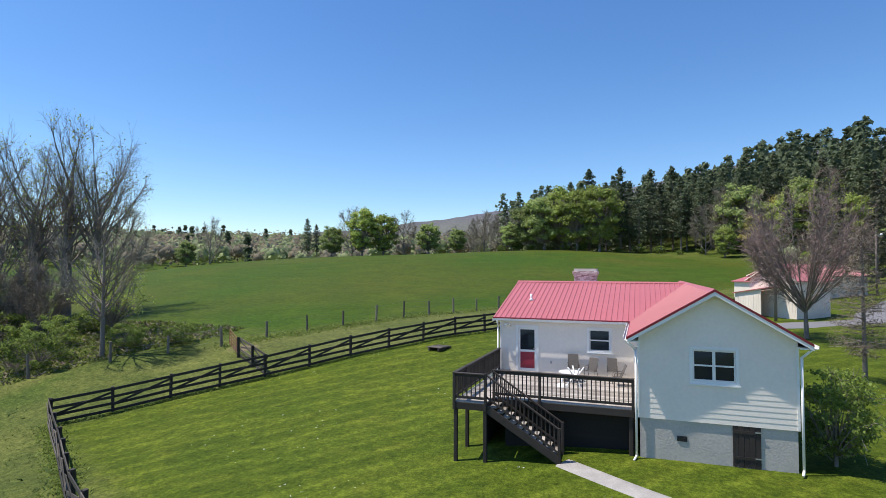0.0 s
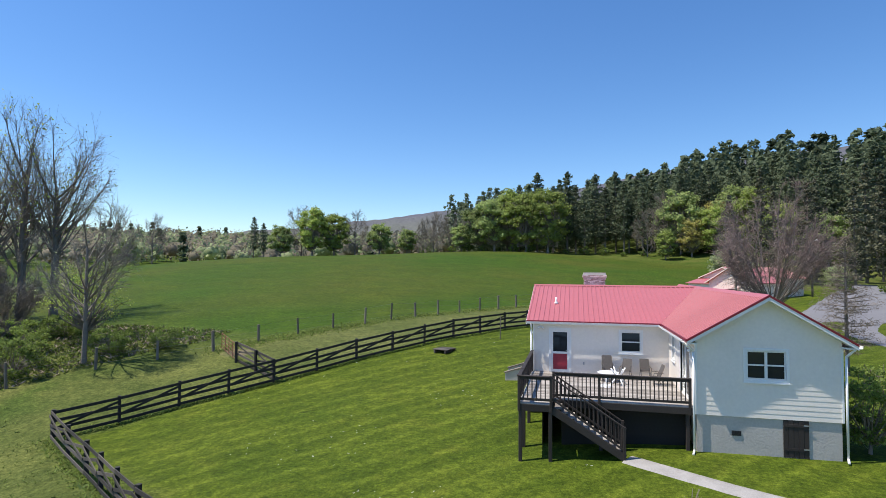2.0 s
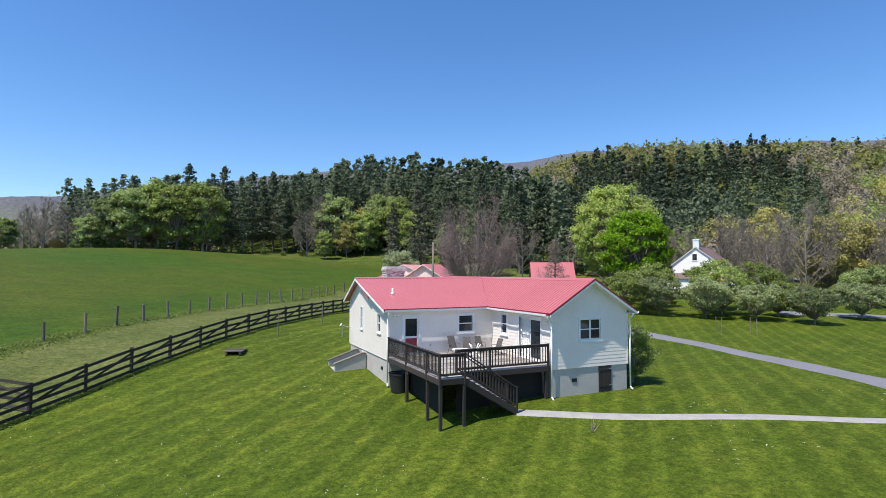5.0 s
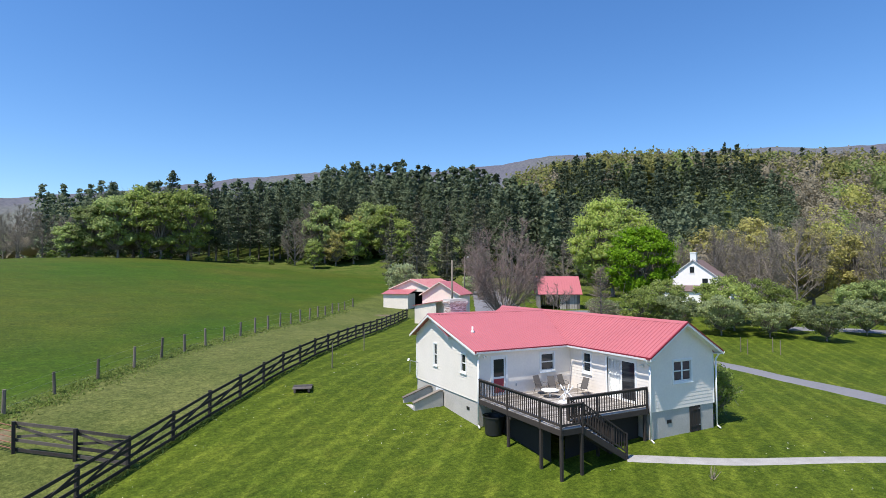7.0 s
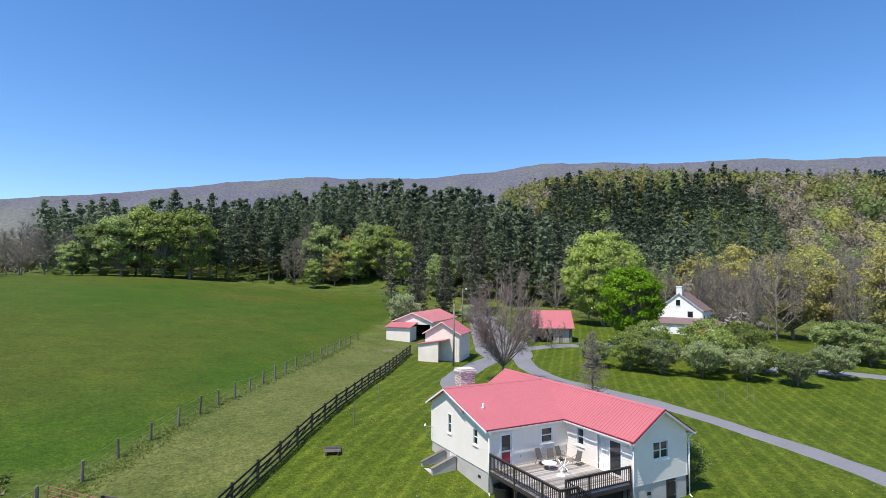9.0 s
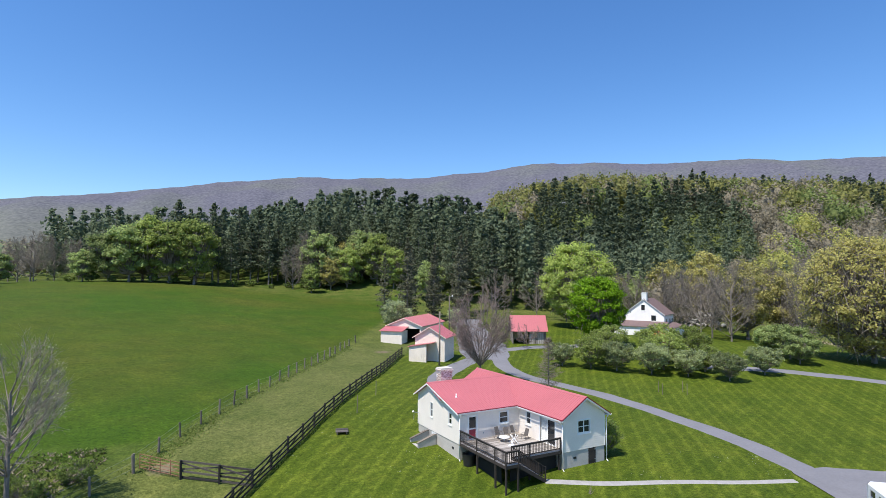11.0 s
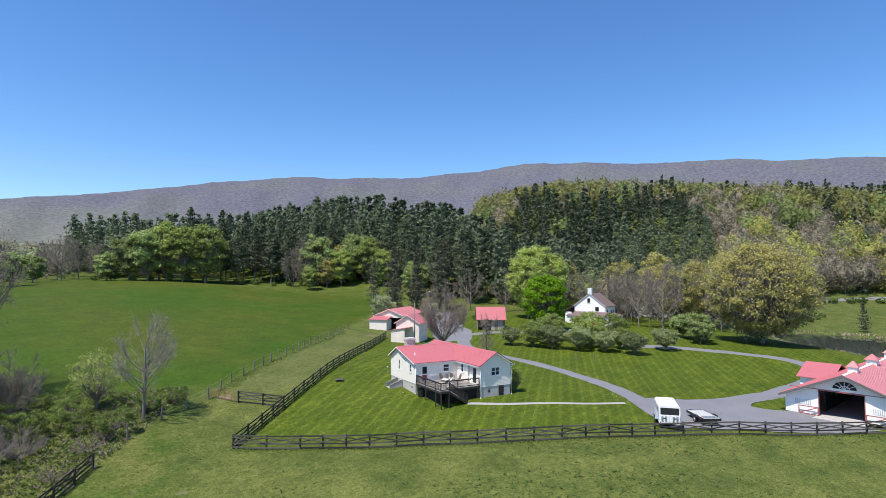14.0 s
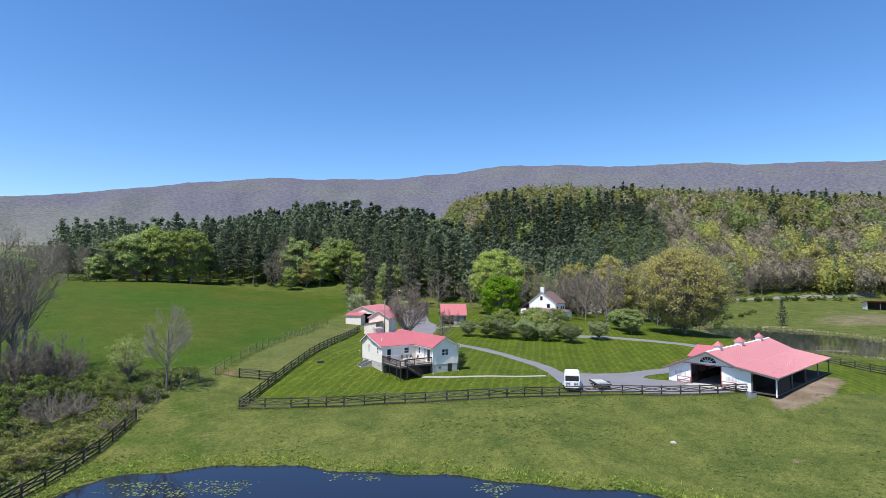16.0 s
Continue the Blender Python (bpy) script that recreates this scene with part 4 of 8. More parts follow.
    b.prism([(y0 - 0.05, main_s(y0) - 0.36), (y1, main_s(y1) - 0.12), (y1, main_s(y1) - 0.1), (y0 - 0.05, main_s(y0) - 0.33)], "x", -6.8, -6.5)
    child("flashing", b.mesh("flashing", "roof"), h)
    # soffits, gutters and downspouts
    b = Build()
    b.box(-0.70, WX0, 20.76, MY0, EZ - 0.14, EZ - 0.105)
    b.box(WX1, 4.5, 20.76, 37.18, EZ - 0.14, EZ - 0.105)
    b.box(-6.76, WX0, 26.63, MY0, EZ - 0.14, EZ - 0.105)
    for p, q in (((-0.69, EZ - 0.02), (RX, RZ - 0.02)), ((4.5, EZ - 0.02), (RX, RZ - 0.02))):
        b.prism([(p[0], p[1] - 0.13), (q[0], q[1] - 0.13), (q[0], q[1] - 0.1), (p[0], p[1] - 0.1)], "y", 20.75, WY0)
    pieces("soffit", b, "white", h)
    for x, y0, y1 in ((4.56, 20.76, 37.1), (-0.75, 20.9, 26.5)):
        b = Build()
        s = 1 if x > 0 else -1
        b.prism([(x, EZ - 0.13), (x + s * 0.09, EZ - 0.11), (x + s * 0.1, EZ - 0.02), (x + s * 0.085, EZ - 0.02), (x + s * 0.08, EZ - 0.095), (x, EZ - 0.11)], "y", y0, y1)
        child("gutter", b.mesh("gutter", "white"), h)
    b = Build()
    b.prism([(26.56, EZ - 0.13), (26.47, EZ - 0.11), (26.46, EZ - 0.02), (26.475, EZ - 0.02), (26.48, EZ - 0.095), (26.56, EZ - 0.11)], "x", -6.75, -0.8)
    child("gutter", b.mesh("gutter", "white"), h)
    for x, y, z0 in ((4.26, 21.0, 0.85), (-0.45, 21.02, 0.75), (-6.55, 26.68, 0.85)):
        b = Build()
        gx = 4.6 if x > 3 else (-0.8 if x > -2 else x)
        gy = y if x > -2 else 26.5
        b.tube((gx, gy, EZ - 0.1), (x, y, EZ - 0.42), 0.04, 0.04, 8)
        b.tube((x, y, EZ - 0.40), (x, y, z0), 0.04, 0.04, 8)
        b.tube((x, y, z0), (x - 0.08, y - 0.25, z0 - 0.08), 0.04, 0.04, 8)
        child("downspout", b.mesh("downspout", "white", True), h)
    b = Build()
    for x, y in ((WX0, WY0), (WX1, WY0), (MX0, MY0), (MX0, MY1)):
        b.box(x - 0.035, x + 0.035, y - 0.035, y + 0.035, SID, EZ - 0.1)
    pieces("corner_board", b, "white", h)
    # vent pipe
    b = Build()
    b.tube((-5.45, 29.1, main_s(29.1) - 0.05), (-5.45, 29.1, main_s(29.1) + 0.32), 0.05, 0.05, 10)
    b.tube((-5.45, 29.1, main_s(29.1) - 0.02), (-5.45, 29.1, main_s(29.1) + 0.1), 0.13, 0.06, 10)
    child("vent_pipe", b.mesh("vent_pipe", "white", True), h)
    # outside lamps and a box on the wall
    for at, u, z in ((south, -6.1, 4.3), (west_wing, 21.5, 4.15)):
        b = Build()
        panel(b, at, u - 0.05, u + 0.05, 0.0, 0.05, z, z + 0.08)
        for k in (-1, 1):
            b.tube(at(u + k * 0.03, 0.05, z + 0.04), at(u + k * 0.12, 0.16, z - 0.02), 0.03, 0.05, 8)
        child("flood_lamp", b.mesh("flood_lamp", "white", True), h)
    b = Build()
    panel(b, south, -4.15, -4.08, 0.0, 0.05, DECK + 0.4, DECK + 0.52)
    child("socket", b.mesh("socket", "galvanised"), h)
    # chimney
    b = Build()
    cx0, cx1, cy0, cy1 = -3.95, -2.72, 34.56, 35.5
    b.box(cx0, cx1, cy0, cy1, 0.8, 6.5)
    b.box(cx0 - 0.05, cx1 + 0.05, cy0 - 0.05, cy1 + 0.05, 6.5, 6.62)
    b.box(cx0 - 0.09, cx1 + 0.09, cy0 - 0.09, cy1 + 0.09, 6.62, 6.8)
    b.box(cx0 - 0.03, cx1 + 0.03, cy0 - 0.03, cy1 + 0.03, 6.8, 6.93)
    ch = child("chimney", b.mesh("chimney", "mortar"), h, label="whitewashed brick chimney with worn top")
    rng = random.Random(5)
    cells = []
    for k in range(28):
        z = 4.85 + k * 0.075
        off = 0.11 if k % 2 else 0.0
        grow = 0.0 if z < 6.5 else (0.09 if 6.6 < z < 6.8 else 0.04)
        for side in ("s", "w"):
            a0, a1 = (cx0 - grow, cx1 + grow) if side == "s" else (cy0 - grow, cy1 + grow)
            u = a0 - off
            while u < a1 - 0.03:
                p, q = max(u, a0), min(u + 0.21, a1)
                if q - p > 0.05:
                    cells.append((side, p, q, z, grow))
                u += 0.22
    BR = {}
    for side, p, q, z, grow in cells:
        if z > 6.93:
            continue
        ln = round(q - p, 2)
        if (side, ln) not in BR:
            bb = Build()
            if side == "s":
                bb.box(-ln / 2, ln / 2, -0.012, 0.03, 0.004, 0.068)
            else:
                bb.box(-0.012, 0.03, -ln / 2, ln / 2, 0.004, 0.068)
            BR[(side, ln)] = bb.mesh("brick", "brick")
        m = Matrix.Translation(((p + q) / 2, cy0 - grow, z) if side == "s" else (cx0 - grow, (p + q) / 2, z))
        if len(BRICKS) < 290:
            BRICKS.append(child("brick", BR[(side, ln)], ch, m))
    return h


BRICKS = []
cottage()


def deck():
    d = thing("deck", (-6.5, 26.8, 0.7), "raised wooden deck with dark railings and weathered grey boards", "deck")
    o = Vector((-6.5, 26.8, 0.7))

    def P(x, y, z):
        return Vector((x, y, z)) - o
    y = 21.15
    n = 0
    # boards lie along x
    while y < 26.75:
        x1 = -0.4
        beam("board", d, P(-6.5, y + 0.07, DECK - 0.02), P(x1, y + 0.07, DECK - 0.02), 0.135, 0.035, "deckwood")
        y += 0.142
        n += 1
    y = 20.2
    while y < 21.1:
        beam("board", d, P(-6.5, y + 0.07, DECK - 0.02), P(-5.35, y + 0.07, DECK - 0.02), 0.135, 0.035, "deckwood")
        y += 0.142
    # rim and joists
    for a, b in (((-6.5, 20.2), (-6.5, 26.75)), ((-6.5, 20.2), (-5.35, 20.2)), ((-5.35, 20.2), (-5.35, 21.15)), ((-5.35, 21.15), (-0.45, 21.15))):
        beam("rim_board", d, P(*a, DECK - 0.16), P(*b, DECK - 0.16), 0.05, 0.24, "darkwood")
    for i in range(14):
        x = -6.1 + i * 0.42
        beam("joist", d, P(x, 21.2, DECK - 0.15), P(x, 26.7, DECK - 0.15), 0.045, 0.2, "darkwood")
    beam("girder", d, P(-6.5, 23.9, DECK - 0.34), P(-0.5, 23.9, DECK - 0.34), 0.1, 0.2, "darkwood")
    for x, y in ((-6.45, 20.25), (-6.45, 21.6), (-6.45, 24.1), (-5.38, 20.25), (-3.6, 21.2), (-2.9, 23.9), (-0.62, 21.25)):
        beam("post", d, P(x, y, lz(x, y) - 0.2), P(x, y, DECK - 0.28), 0.13, 0.13, "darkwood")
    # near-black boards screen the deck's underside and stand in for its deep shade
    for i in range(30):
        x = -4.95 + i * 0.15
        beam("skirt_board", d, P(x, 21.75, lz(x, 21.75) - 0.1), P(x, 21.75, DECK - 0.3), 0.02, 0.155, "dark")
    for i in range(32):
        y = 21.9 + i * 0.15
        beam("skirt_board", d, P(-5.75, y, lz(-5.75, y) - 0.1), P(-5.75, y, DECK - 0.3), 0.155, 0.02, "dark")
    # railing
    rail_runs = [((-6.5, 26.72), (-6.5, 20.2)), ((-6.5, 20.2), (-5.4, 20.2)), ((-5.3, 21.15), (-0.55, 21.15))]
    for (ax, ay), (bx, by) in rail_runs:
        a, b = Vector((ax, ay)), Vector((bx, by))
        ln = (b - a).length
        beam("top_rail", d, P(ax, ay, 3.19), P(bx, by, 3.19), 0.14, 0.04, "darkwood")
        beam("rail", d, P(ax, ay, 3.12), P(bx, by, 3.12), 0.04, 0.09, "darkwood")
        beam("rail", d, P(ax, ay, 2.36), P(bx, by, 2.36), 0.04, 0.09, "darkwood")
        k = int(ln / 0.145)
        for i in range(1, k):
            p = a.lerp(b, i / k)
            beam("baluster", d, P(p.x, p.y, 2.34), P(p.x, p.y, 3.16), 0.038, 0.038, "darkwood")
    for x, y in ((-6.5, 26.68), (-6.5, 24.1), (-6.5, 21.6), (-6.5, 20.2), (-5.36, 20.2), (-5.3, 21.15), (-3.65, 21.15), (-0.55, 21.15)):
        beam("rail_post", d, P(x, y, DECK - 0.3), P(x, y, 3.22), 0.095, 0.095, "darkwood")
    # stairs down to the path
    x0, x1 = -5.33, -2.85
    z1 = lz(-2.8, 20.5) + 0.12
    steps = 11
    for y in (20.22, 21.06):
        beam("stringer", d, P(x0, y, DECK - 0.2), P(x1, y, z1 - 0.05), 0.05, 0.26, "darkwood")
        beam("stair_rail", d, P(x0, y, 3.17), P(x1 + 0.05, y, z1 + 0.95), 0.09, 0.05, "darkwood")
        beam("stair_rail", d, P(x0, y, 2.42), P(x1, y, z1 + 0.2), 0.04, 0.07, "darkwood")
        beam("rail_post", d, P(x1, y, z1 - 0.25), P(x1, y, z1 + 1.02), 0.095, 0.095, "darkwood")
        for i in range(1, 17):
            t = i / 17
            x = x0 + (x1 - x0) * t
            beam("baluster", d, P(x, y, DECK + 0.17 + (z1 - DECK) * t), P(x, y, 3.14 + (z1 + 0.93 - 3.14) * t), 0.036, 0.036, "darkwood")
    for i in range(1, steps):
        t = i / steps
        x, z = x0 + (x1 - x0) * t, DECK + (z1 - DECK) * t
        beam("tread", d, P(x, 20.24, z), P(x, 21.04, z), 0.26, 0.04, "deckwood")
    return d


deck()


# ---- stable with cupolas ----
BARN_T = 11.0


def stable():
    s = thing("stable", (31.0, 1.6, -0.45), "white stable with red metal roof, lean-to and three cupolas", "barn", turn=BARN_T - 90)
    # own metres: u to the right along the front, depth v to the back, z up
    L = 27.2

    def line(u):
        if u < 6.0:
            return 2.25 + (u + 0.3) * (5.15 - 2.25) / 6.3
        if u < 10.0:
            return 5.15 - (u - 6.0) * (5.15 - 3.45) / 4.0
        return 3.45 - (u - 10.0) * (3.45 - 2.5) / 5.4
    b = Build()
    for poly in ([(0, 0), (3.5, 0), (3.5, line(3.5) - 0.12), (0, line(0) - 0.12)],
                 [(3.5, 3.0), (7.8, 3.0), (7.8, line(7.8) - 0.12), (6.0, line(6) - 0.12), (3.5, line(3.5) - 0.12)],
                 [(7.8, 0), (11.8, 0), (11.8, line(11.8) - 0.12), (10, line(10) - 0.12), (7.8, line(7.8) - 0.12)]):
        b.prism([(u, z) for u, z in poly], "y", 0.0, 0.14)
    fw = child("front_wall", b.mesh("front_wall", "barnwhite"), s)
    b = Build()
    for i in range(30):
        u = 0.2 + i * 0.4
        if u < 11.7 and not 3.45 < u < 7.85:
            b.box(u - 0.02, u + 0.02, -0.012, 0, 0.05, line(u) - 0.2)
    pieces("batten", b, "barnwhite", fw)
    b = Build()
    b.box(0, 0.14, 0.14, L, 0, line(0) - 0.12)
    b.box(0, 11.8, L - 0.14, L, 0, 2.2)
    pieces("side_wall", b, "barnwhite", s)
    b = Build()
    b.box(11.66, 11.8, 0.14, 9, 0, 2.9)
    b.box(11.66, 11.8, 9, L, 0, 2.9)
    pieces("side_wall", b, "dark", s)
    b = Build()
    b.box(0.14, 11.66, 0.2, L - 0.2, -0.1, 0.02)
    child("floor", b.mesh("floor", "concrete"), s)
    b = Build()
    b.box(11.82, 15.2, 0.1, L, -0.12, 0.04)
    child("lean_to_floor", b.mesh("lean_to_floor", "soil_dark"), s)
    b = Build()
    for i in range(22):
        b.box(15.06, 15.1, 0.25 + i * 0.25, 0.49 + i * 0.25, 0.04, 2.15)
    for i in range(14):
        b.box(11.85 + i * 0.23, 12.07 + i * 0.23, 13.0, 13.04, 0.04, 2.3)
    pieces("stall_board", b, "dark", s, "dark stall board under the lean-to")
    b = Build()
    seams = Build()
    for p, q in (((-0.5, 2.16), (6.0, 5.15)), ((6.0, 5.15), (10.0, 3.45)), ((10.0, 3.45), (15.5, 2.47))):
        slab(b, [(p[0], -0.75, p[1]), (q[0], -0.75, q[1]), (q[0], L + 0.5, q[1]), (p[0], L + 0.5, p[1])], 0.09)
        y = -0.7
        while y < L + 0.5:
            rib(seams, (p[0], y, p[1]), (q[0], y, q[1]), 0.03, 0.022)
            y += 0.6
    roof = pieces("roof", b, "roof", s, "faded red metal roof")[0]
    pieces("seam", seams, "roof", roof)
    b = Build()
    for p, q in (((-0.5, 2.16), (6.0, 5.15)), ((6.0, 5.15), (10.0, 3.45)), ((10.0, 3.45), (15.5, 2.47))):
        b.prism([(p[0], p[1] - 0.3), (q[0], q[1] - 0.3), (q[0], q[1] - 0.02), (p[0], p[1] - 0.02)], "y", -0.8, -0.74)
    pieces("fascia", b, "barngrey", s, "dark grey fascia board")
    b = Build()
    b.prism([(0.3, 2.35), (6.0, 4.98), (10.0, 3.28), (10.0, 3.16), (6.0, 4.86), (0.3, 2.22)], "y", -0.06, -0.02)
    b.box(15.38, 15.46, -0.75, L + 0.5, 2.3, 2.44)
    pieces("trim_board", b, "white", s)
    b = Build()
    b.prism([(5.8, 5.1), (6.0, 5.22), (6.2, 5.1), (6.0, 5.17)], "y", -0.75, L + 0.5)
    child("ridge_cap", b.mesh("ridge_cap", "white"), s)
    # half-round window
    b = Build()
    k = 12
    ring = [(6 + 1.15 * math.cos(math.pi * i / k), 3.45 + 0.85 * math.sin(math.pi * i / k)) for i in range(k + 1)]
    b.prism(ring, "y", -0.03, -0.01)
    w = child("fan_window", b.mesh("fan_window", "dark"), s, label="dark half-round fan window")
    for i in range(1, 6):
        t = math.pi * i / 6
        beam("muntin", w, (6, -0.04, 3.47), (6 + 1.1 * math.cos(t), -0.04, 3.47 + 0.8 * math.sin(t)), 0.02, 0.06, "white")
    for r in (0.5, 1.2):
        for i in range(k):
            t0, t1 = math.pi * i / k, math.pi * (i + 1) / k
            beam("muntin", w, (6 + r * math.cos(t0), -0.04, 3.45 + r * 0.74 * math.sin(t0)), (6 + r * math.cos(t1), -0.04, 3.45 + r * 0.74 * math.sin(t1)), 0.02, 0.06, "white")
    # side windows with bars, Dutch door gates
    for u0 in (1.0, 8.5):
        b = Build()
        b.box(u0, u0 + 1.75, -0.02, -0.01, 1.15, 1.75)
        w = child("window", b.mesh("window", "white"), s, label="barred white stall window")
        for i in range(9):
            u = u0 + 0.1 + i * 0.19
            beam("bar", w, (u, -0.035, 1.15), (u, -0.035, 1.75), 0.035, 0.035, "galvanised")
    for u0 in (1.5, 8.0):
        for a, c in (((u0, 0.15), (u0 + 1.95, 0.15)), ((u0, 1.0), (u0 + 1.95, 1.0)), ((u0, 0.15), (u0 + 1.95, 1.0)), ((u0, 0.1), (u0, 1.05)), ((u0 + 1.95, 0.1), (u0 + 1.95, 1.05))):
            beam("gate_rail", s, (a[0], -0.3, a[1]), (c[0], -0.3, c[1]), 0.04, 0.1, "gatepaint")
    b = Build()
    for a, c, z0, z1 in ((3.42, 3.5, 0, 3.0), (7.8, 7.88, 0, 3.0), (3.42, 7.88, 3.0, 3.09)):
        b.box(a, c, -0.05, 0.16, z0, z1)
    pieces("door_frame", b, "gatepaint", s)
    b = Build()
    b.box(0.5, 11.6, -0.04, -0.015, 3.08, 3.16)
    child("door_track", b.mesh("door_track", "gatepaint"), s)
    b = Build()
    b.box(3.2, 8.2, -1.6, 0.3, -0.06, 0.05)
    child("sill", b.mesh("sill", "concrete"), s)
    # stall fronts inside the aisle
    for i in range(6):
        v = 3 + i * 3.6
        for u in (3.3, 8.0):
            beam("stall_post", s, (u, v, 0), (u, v, 2.5), 0.16, 0.16, "darkwood")
            beam("stall_board", s, (u, v, 0.7), (u, v + 3.6, 0.7), 0.05, 1.2, "darkwood")
    # lean-to posts and rails
    for v in (0.0, 7.0, 14.0, 21.0, 28.0):
        beam("post", s, (15.0, v, -0.3), (15.0, v, 2.42), 0.17, 0.17, "white" if v == 0 else "barngrey")
    beam("post", s, (11.95, -0.02, -0.2), (11.95, -0.02, 2.9), 0.14, 0.14, "barngrey")
    b = Build()
    b.prism([(12.0, 2.2), (12.4, 2.75), (14.6, 2.45), (15.0, 2.0), (15.3, 2.35), (15.3, 2.52), (11.9, 3.1), (11.9, 2.2)], "y", -0.03, 0.05)
    child("valance", b.mesh("valance", "barngrey"), s)
    # cupolas
    for v in (4.0, 13.0, 22.5):
        big = 1.15 if v == 13.0 else 0.95
        b = Build()
        z0 = 5.0
        b.box(6 - big / 2, 6 + big / 2, v - big / 2, v + big / 2, z0 - 0.35, z0 + 0.6)
        for k in (-1, 1):
            for i in range(4):
                b.box(6 - big / 2 + 0.12, 6 + big / 2 - 0.12, v + k * (big / 2 + 0.012) - 0.012, v + k * (big / 2 + 0.012) + 0.012, z0 + 0.14 + i * 0.1, z0 + 0.2 + i * 0.1)
        c = child("cupola", b.mesh("cupola", "white"), s, label="white louvred cupola with red hipped cap")
        b = Build()
        e = big * 0.68
        z1 = z0 + 0.6
        b.face((6 - e, v - e, z1), (6 + e, v - e, z1), (6, v, z1 + 0.75))
        b.face((6 + e, v - e, z1), (6 + e, v + e, z1), (6, v, z1 + 0.75))
        b.face((6 + e, v + e, z1), (6 - e, v + e, z1), (6, v, z1 + 0.75))
        b.face((6 - e, v + e, z1), (6 - e, v - e, z1), (6, v, z1 + 0.75))
        b.face((6 - e, v - e, z1), (6 - e, v + e, z1), (6 + e, v + e, z1), (6 + e, v - e, z1))
        child("cap", b.mesh("cap", "roof"), c)
        b = Build()
        b.tube((6, v, z1 + 0.7), (6, v, z1 + 1.0), 0.02, 0.01, 6)
        child("finial", b.mesh("finial", "black"), c)
    # lower wing to the side
    b = Build()
    b.box(-2.5, 0, 14, 14.14, 0, 2.3)
    b.box(-2.5, -2.36, 14.14, 22, 0, 2.3)
    b.box(-2.36, 0, 21.86, 22, 0, 2.3)
    pieces("annex_wall", b, "barnwhite", s)
    b = Build()
    slab(b, [(-2.9, 13.6, 2.25), (1.5, 13.6, 2.25), (1.5, 18, 3.9), (-2.9, 18, 3.9)], 0.09)
    slab(b, [(-2.9, 18, 3.9), (1.5, 18, 3.9), (1.5, 22.4, 2.25), (-2.9, 22.4, 2.25)], 0.09)
    pieces("annex_roof", b, "roof", s)
    b = Build()
    b.prism([(14, 2.3), (22, 2.3), (18, 3.82)], "x", -2.5, -2.36)
    child("annex_gable", b.mesh("annex_gable", "barnwhite"), s)
    return s


stable()


# ---- simple farm buildings ----
def gabled(name, place, turn, wide, deep, eave, ridge, wall, roof, label, category, over=0.35, battens=0.0, open_front=None):
    """A building whose gable end, centred on its place, faces its own -y."""
    h = thing(name, place, label, category, turn=turn)
    w = wide / 2
    b = Build()
    tip = ridge - 0.08
    front = [(-w, -0.6), (w, -0.6), (w, eave), (0, tip), (-w, eave)]
    if open_front:
        a, c, zt = open_front
        sl = lambda u: eave + (1 - abs(u) / w) * (tip - eave)
        b.prism([(-w, -0.6), (a, -0.6), (a, sl(a)), (-w, eave)], "y", 0, 0.12)
        b.prism([(c, -0.6), (w, -0.6), (w, eave), (c, sl(c))], "y", 0, 0.12)
        top = [(a, zt), (c, zt), (c, sl(c))] + ([(0, tip)] if a < 0 < c else []) + [(a, sl(a))]
        b.prism(top, "y", 0, 0.12)
    else:
        b.prism(front, "y", 0, 0.12)
    b.prism(front, "y", deep - 0.12, deep)
    b.box(-w, -w + 0.12, 0.12, deep - 0.12, -0.6, eave)
    b.box(w - 0.12, w, 0.12, deep - 0.12, -0.6, eave)
    if battens:
        u = -w + battens
        while u < w - 0.05:
            zt = eave + (1 - abs(u) / w) * (tip - eave) - 0.1
            if not (open_front and open_front[0] - 0.05 < u < open_front[1] + 0.05):
                b.box(u - 0.02, u + 0.02, -0.02, 0, 0.1, zt)
            u += battens
        v = battens
        while v < deep:
            b.box(-w - 0.02, -w, v - 0.02, v + 0.02, 0.1, eave - 0.05)
            b.box(w, w + 0.02, v - 0.02, v + 0.02, 0.1, eave - 0.05)
            v += battens
    pieces("wall", b, wall, h) if not battens else child("wall", b.mesh("wall", wall), h)
    b = Build()
    seams = Build()
    k = (ridge - eave) / w
    ze = eave - over * k + 0.06
    for s in (-1, 1):
        slab(b, [(s * (w + over), -over, ze), (0, -over, ridge + 0.06), (0, deep + over, ridge + 0.06), (s * (w + over), deep + over, ze)], 0.09)
        if roof == "roof":
            y = -over + 0.1
            while y < deep + over:
                rib(seams, (s * (w + over), y, ze), (0, y, ridge + 0.06), 0.03, 0.025)
                y += 0.5
    planes = pieces("roof", b, roof, h)
    if seams.v:
        pieces("seam", seams, roof, planes[0])
    b = Build()
    for s in (-1, 1):
        b.prism([(s * (w + over), ze - 0.14), (0, ridge - 0.1), (0, ridge + 0.02), (s * (w + over), ze - 0.02)], "y", -over - 0.03, -over)
    pieces("rake_board", b, "white" if wall != "shedwhite" else "shedwhite", h)
    return h


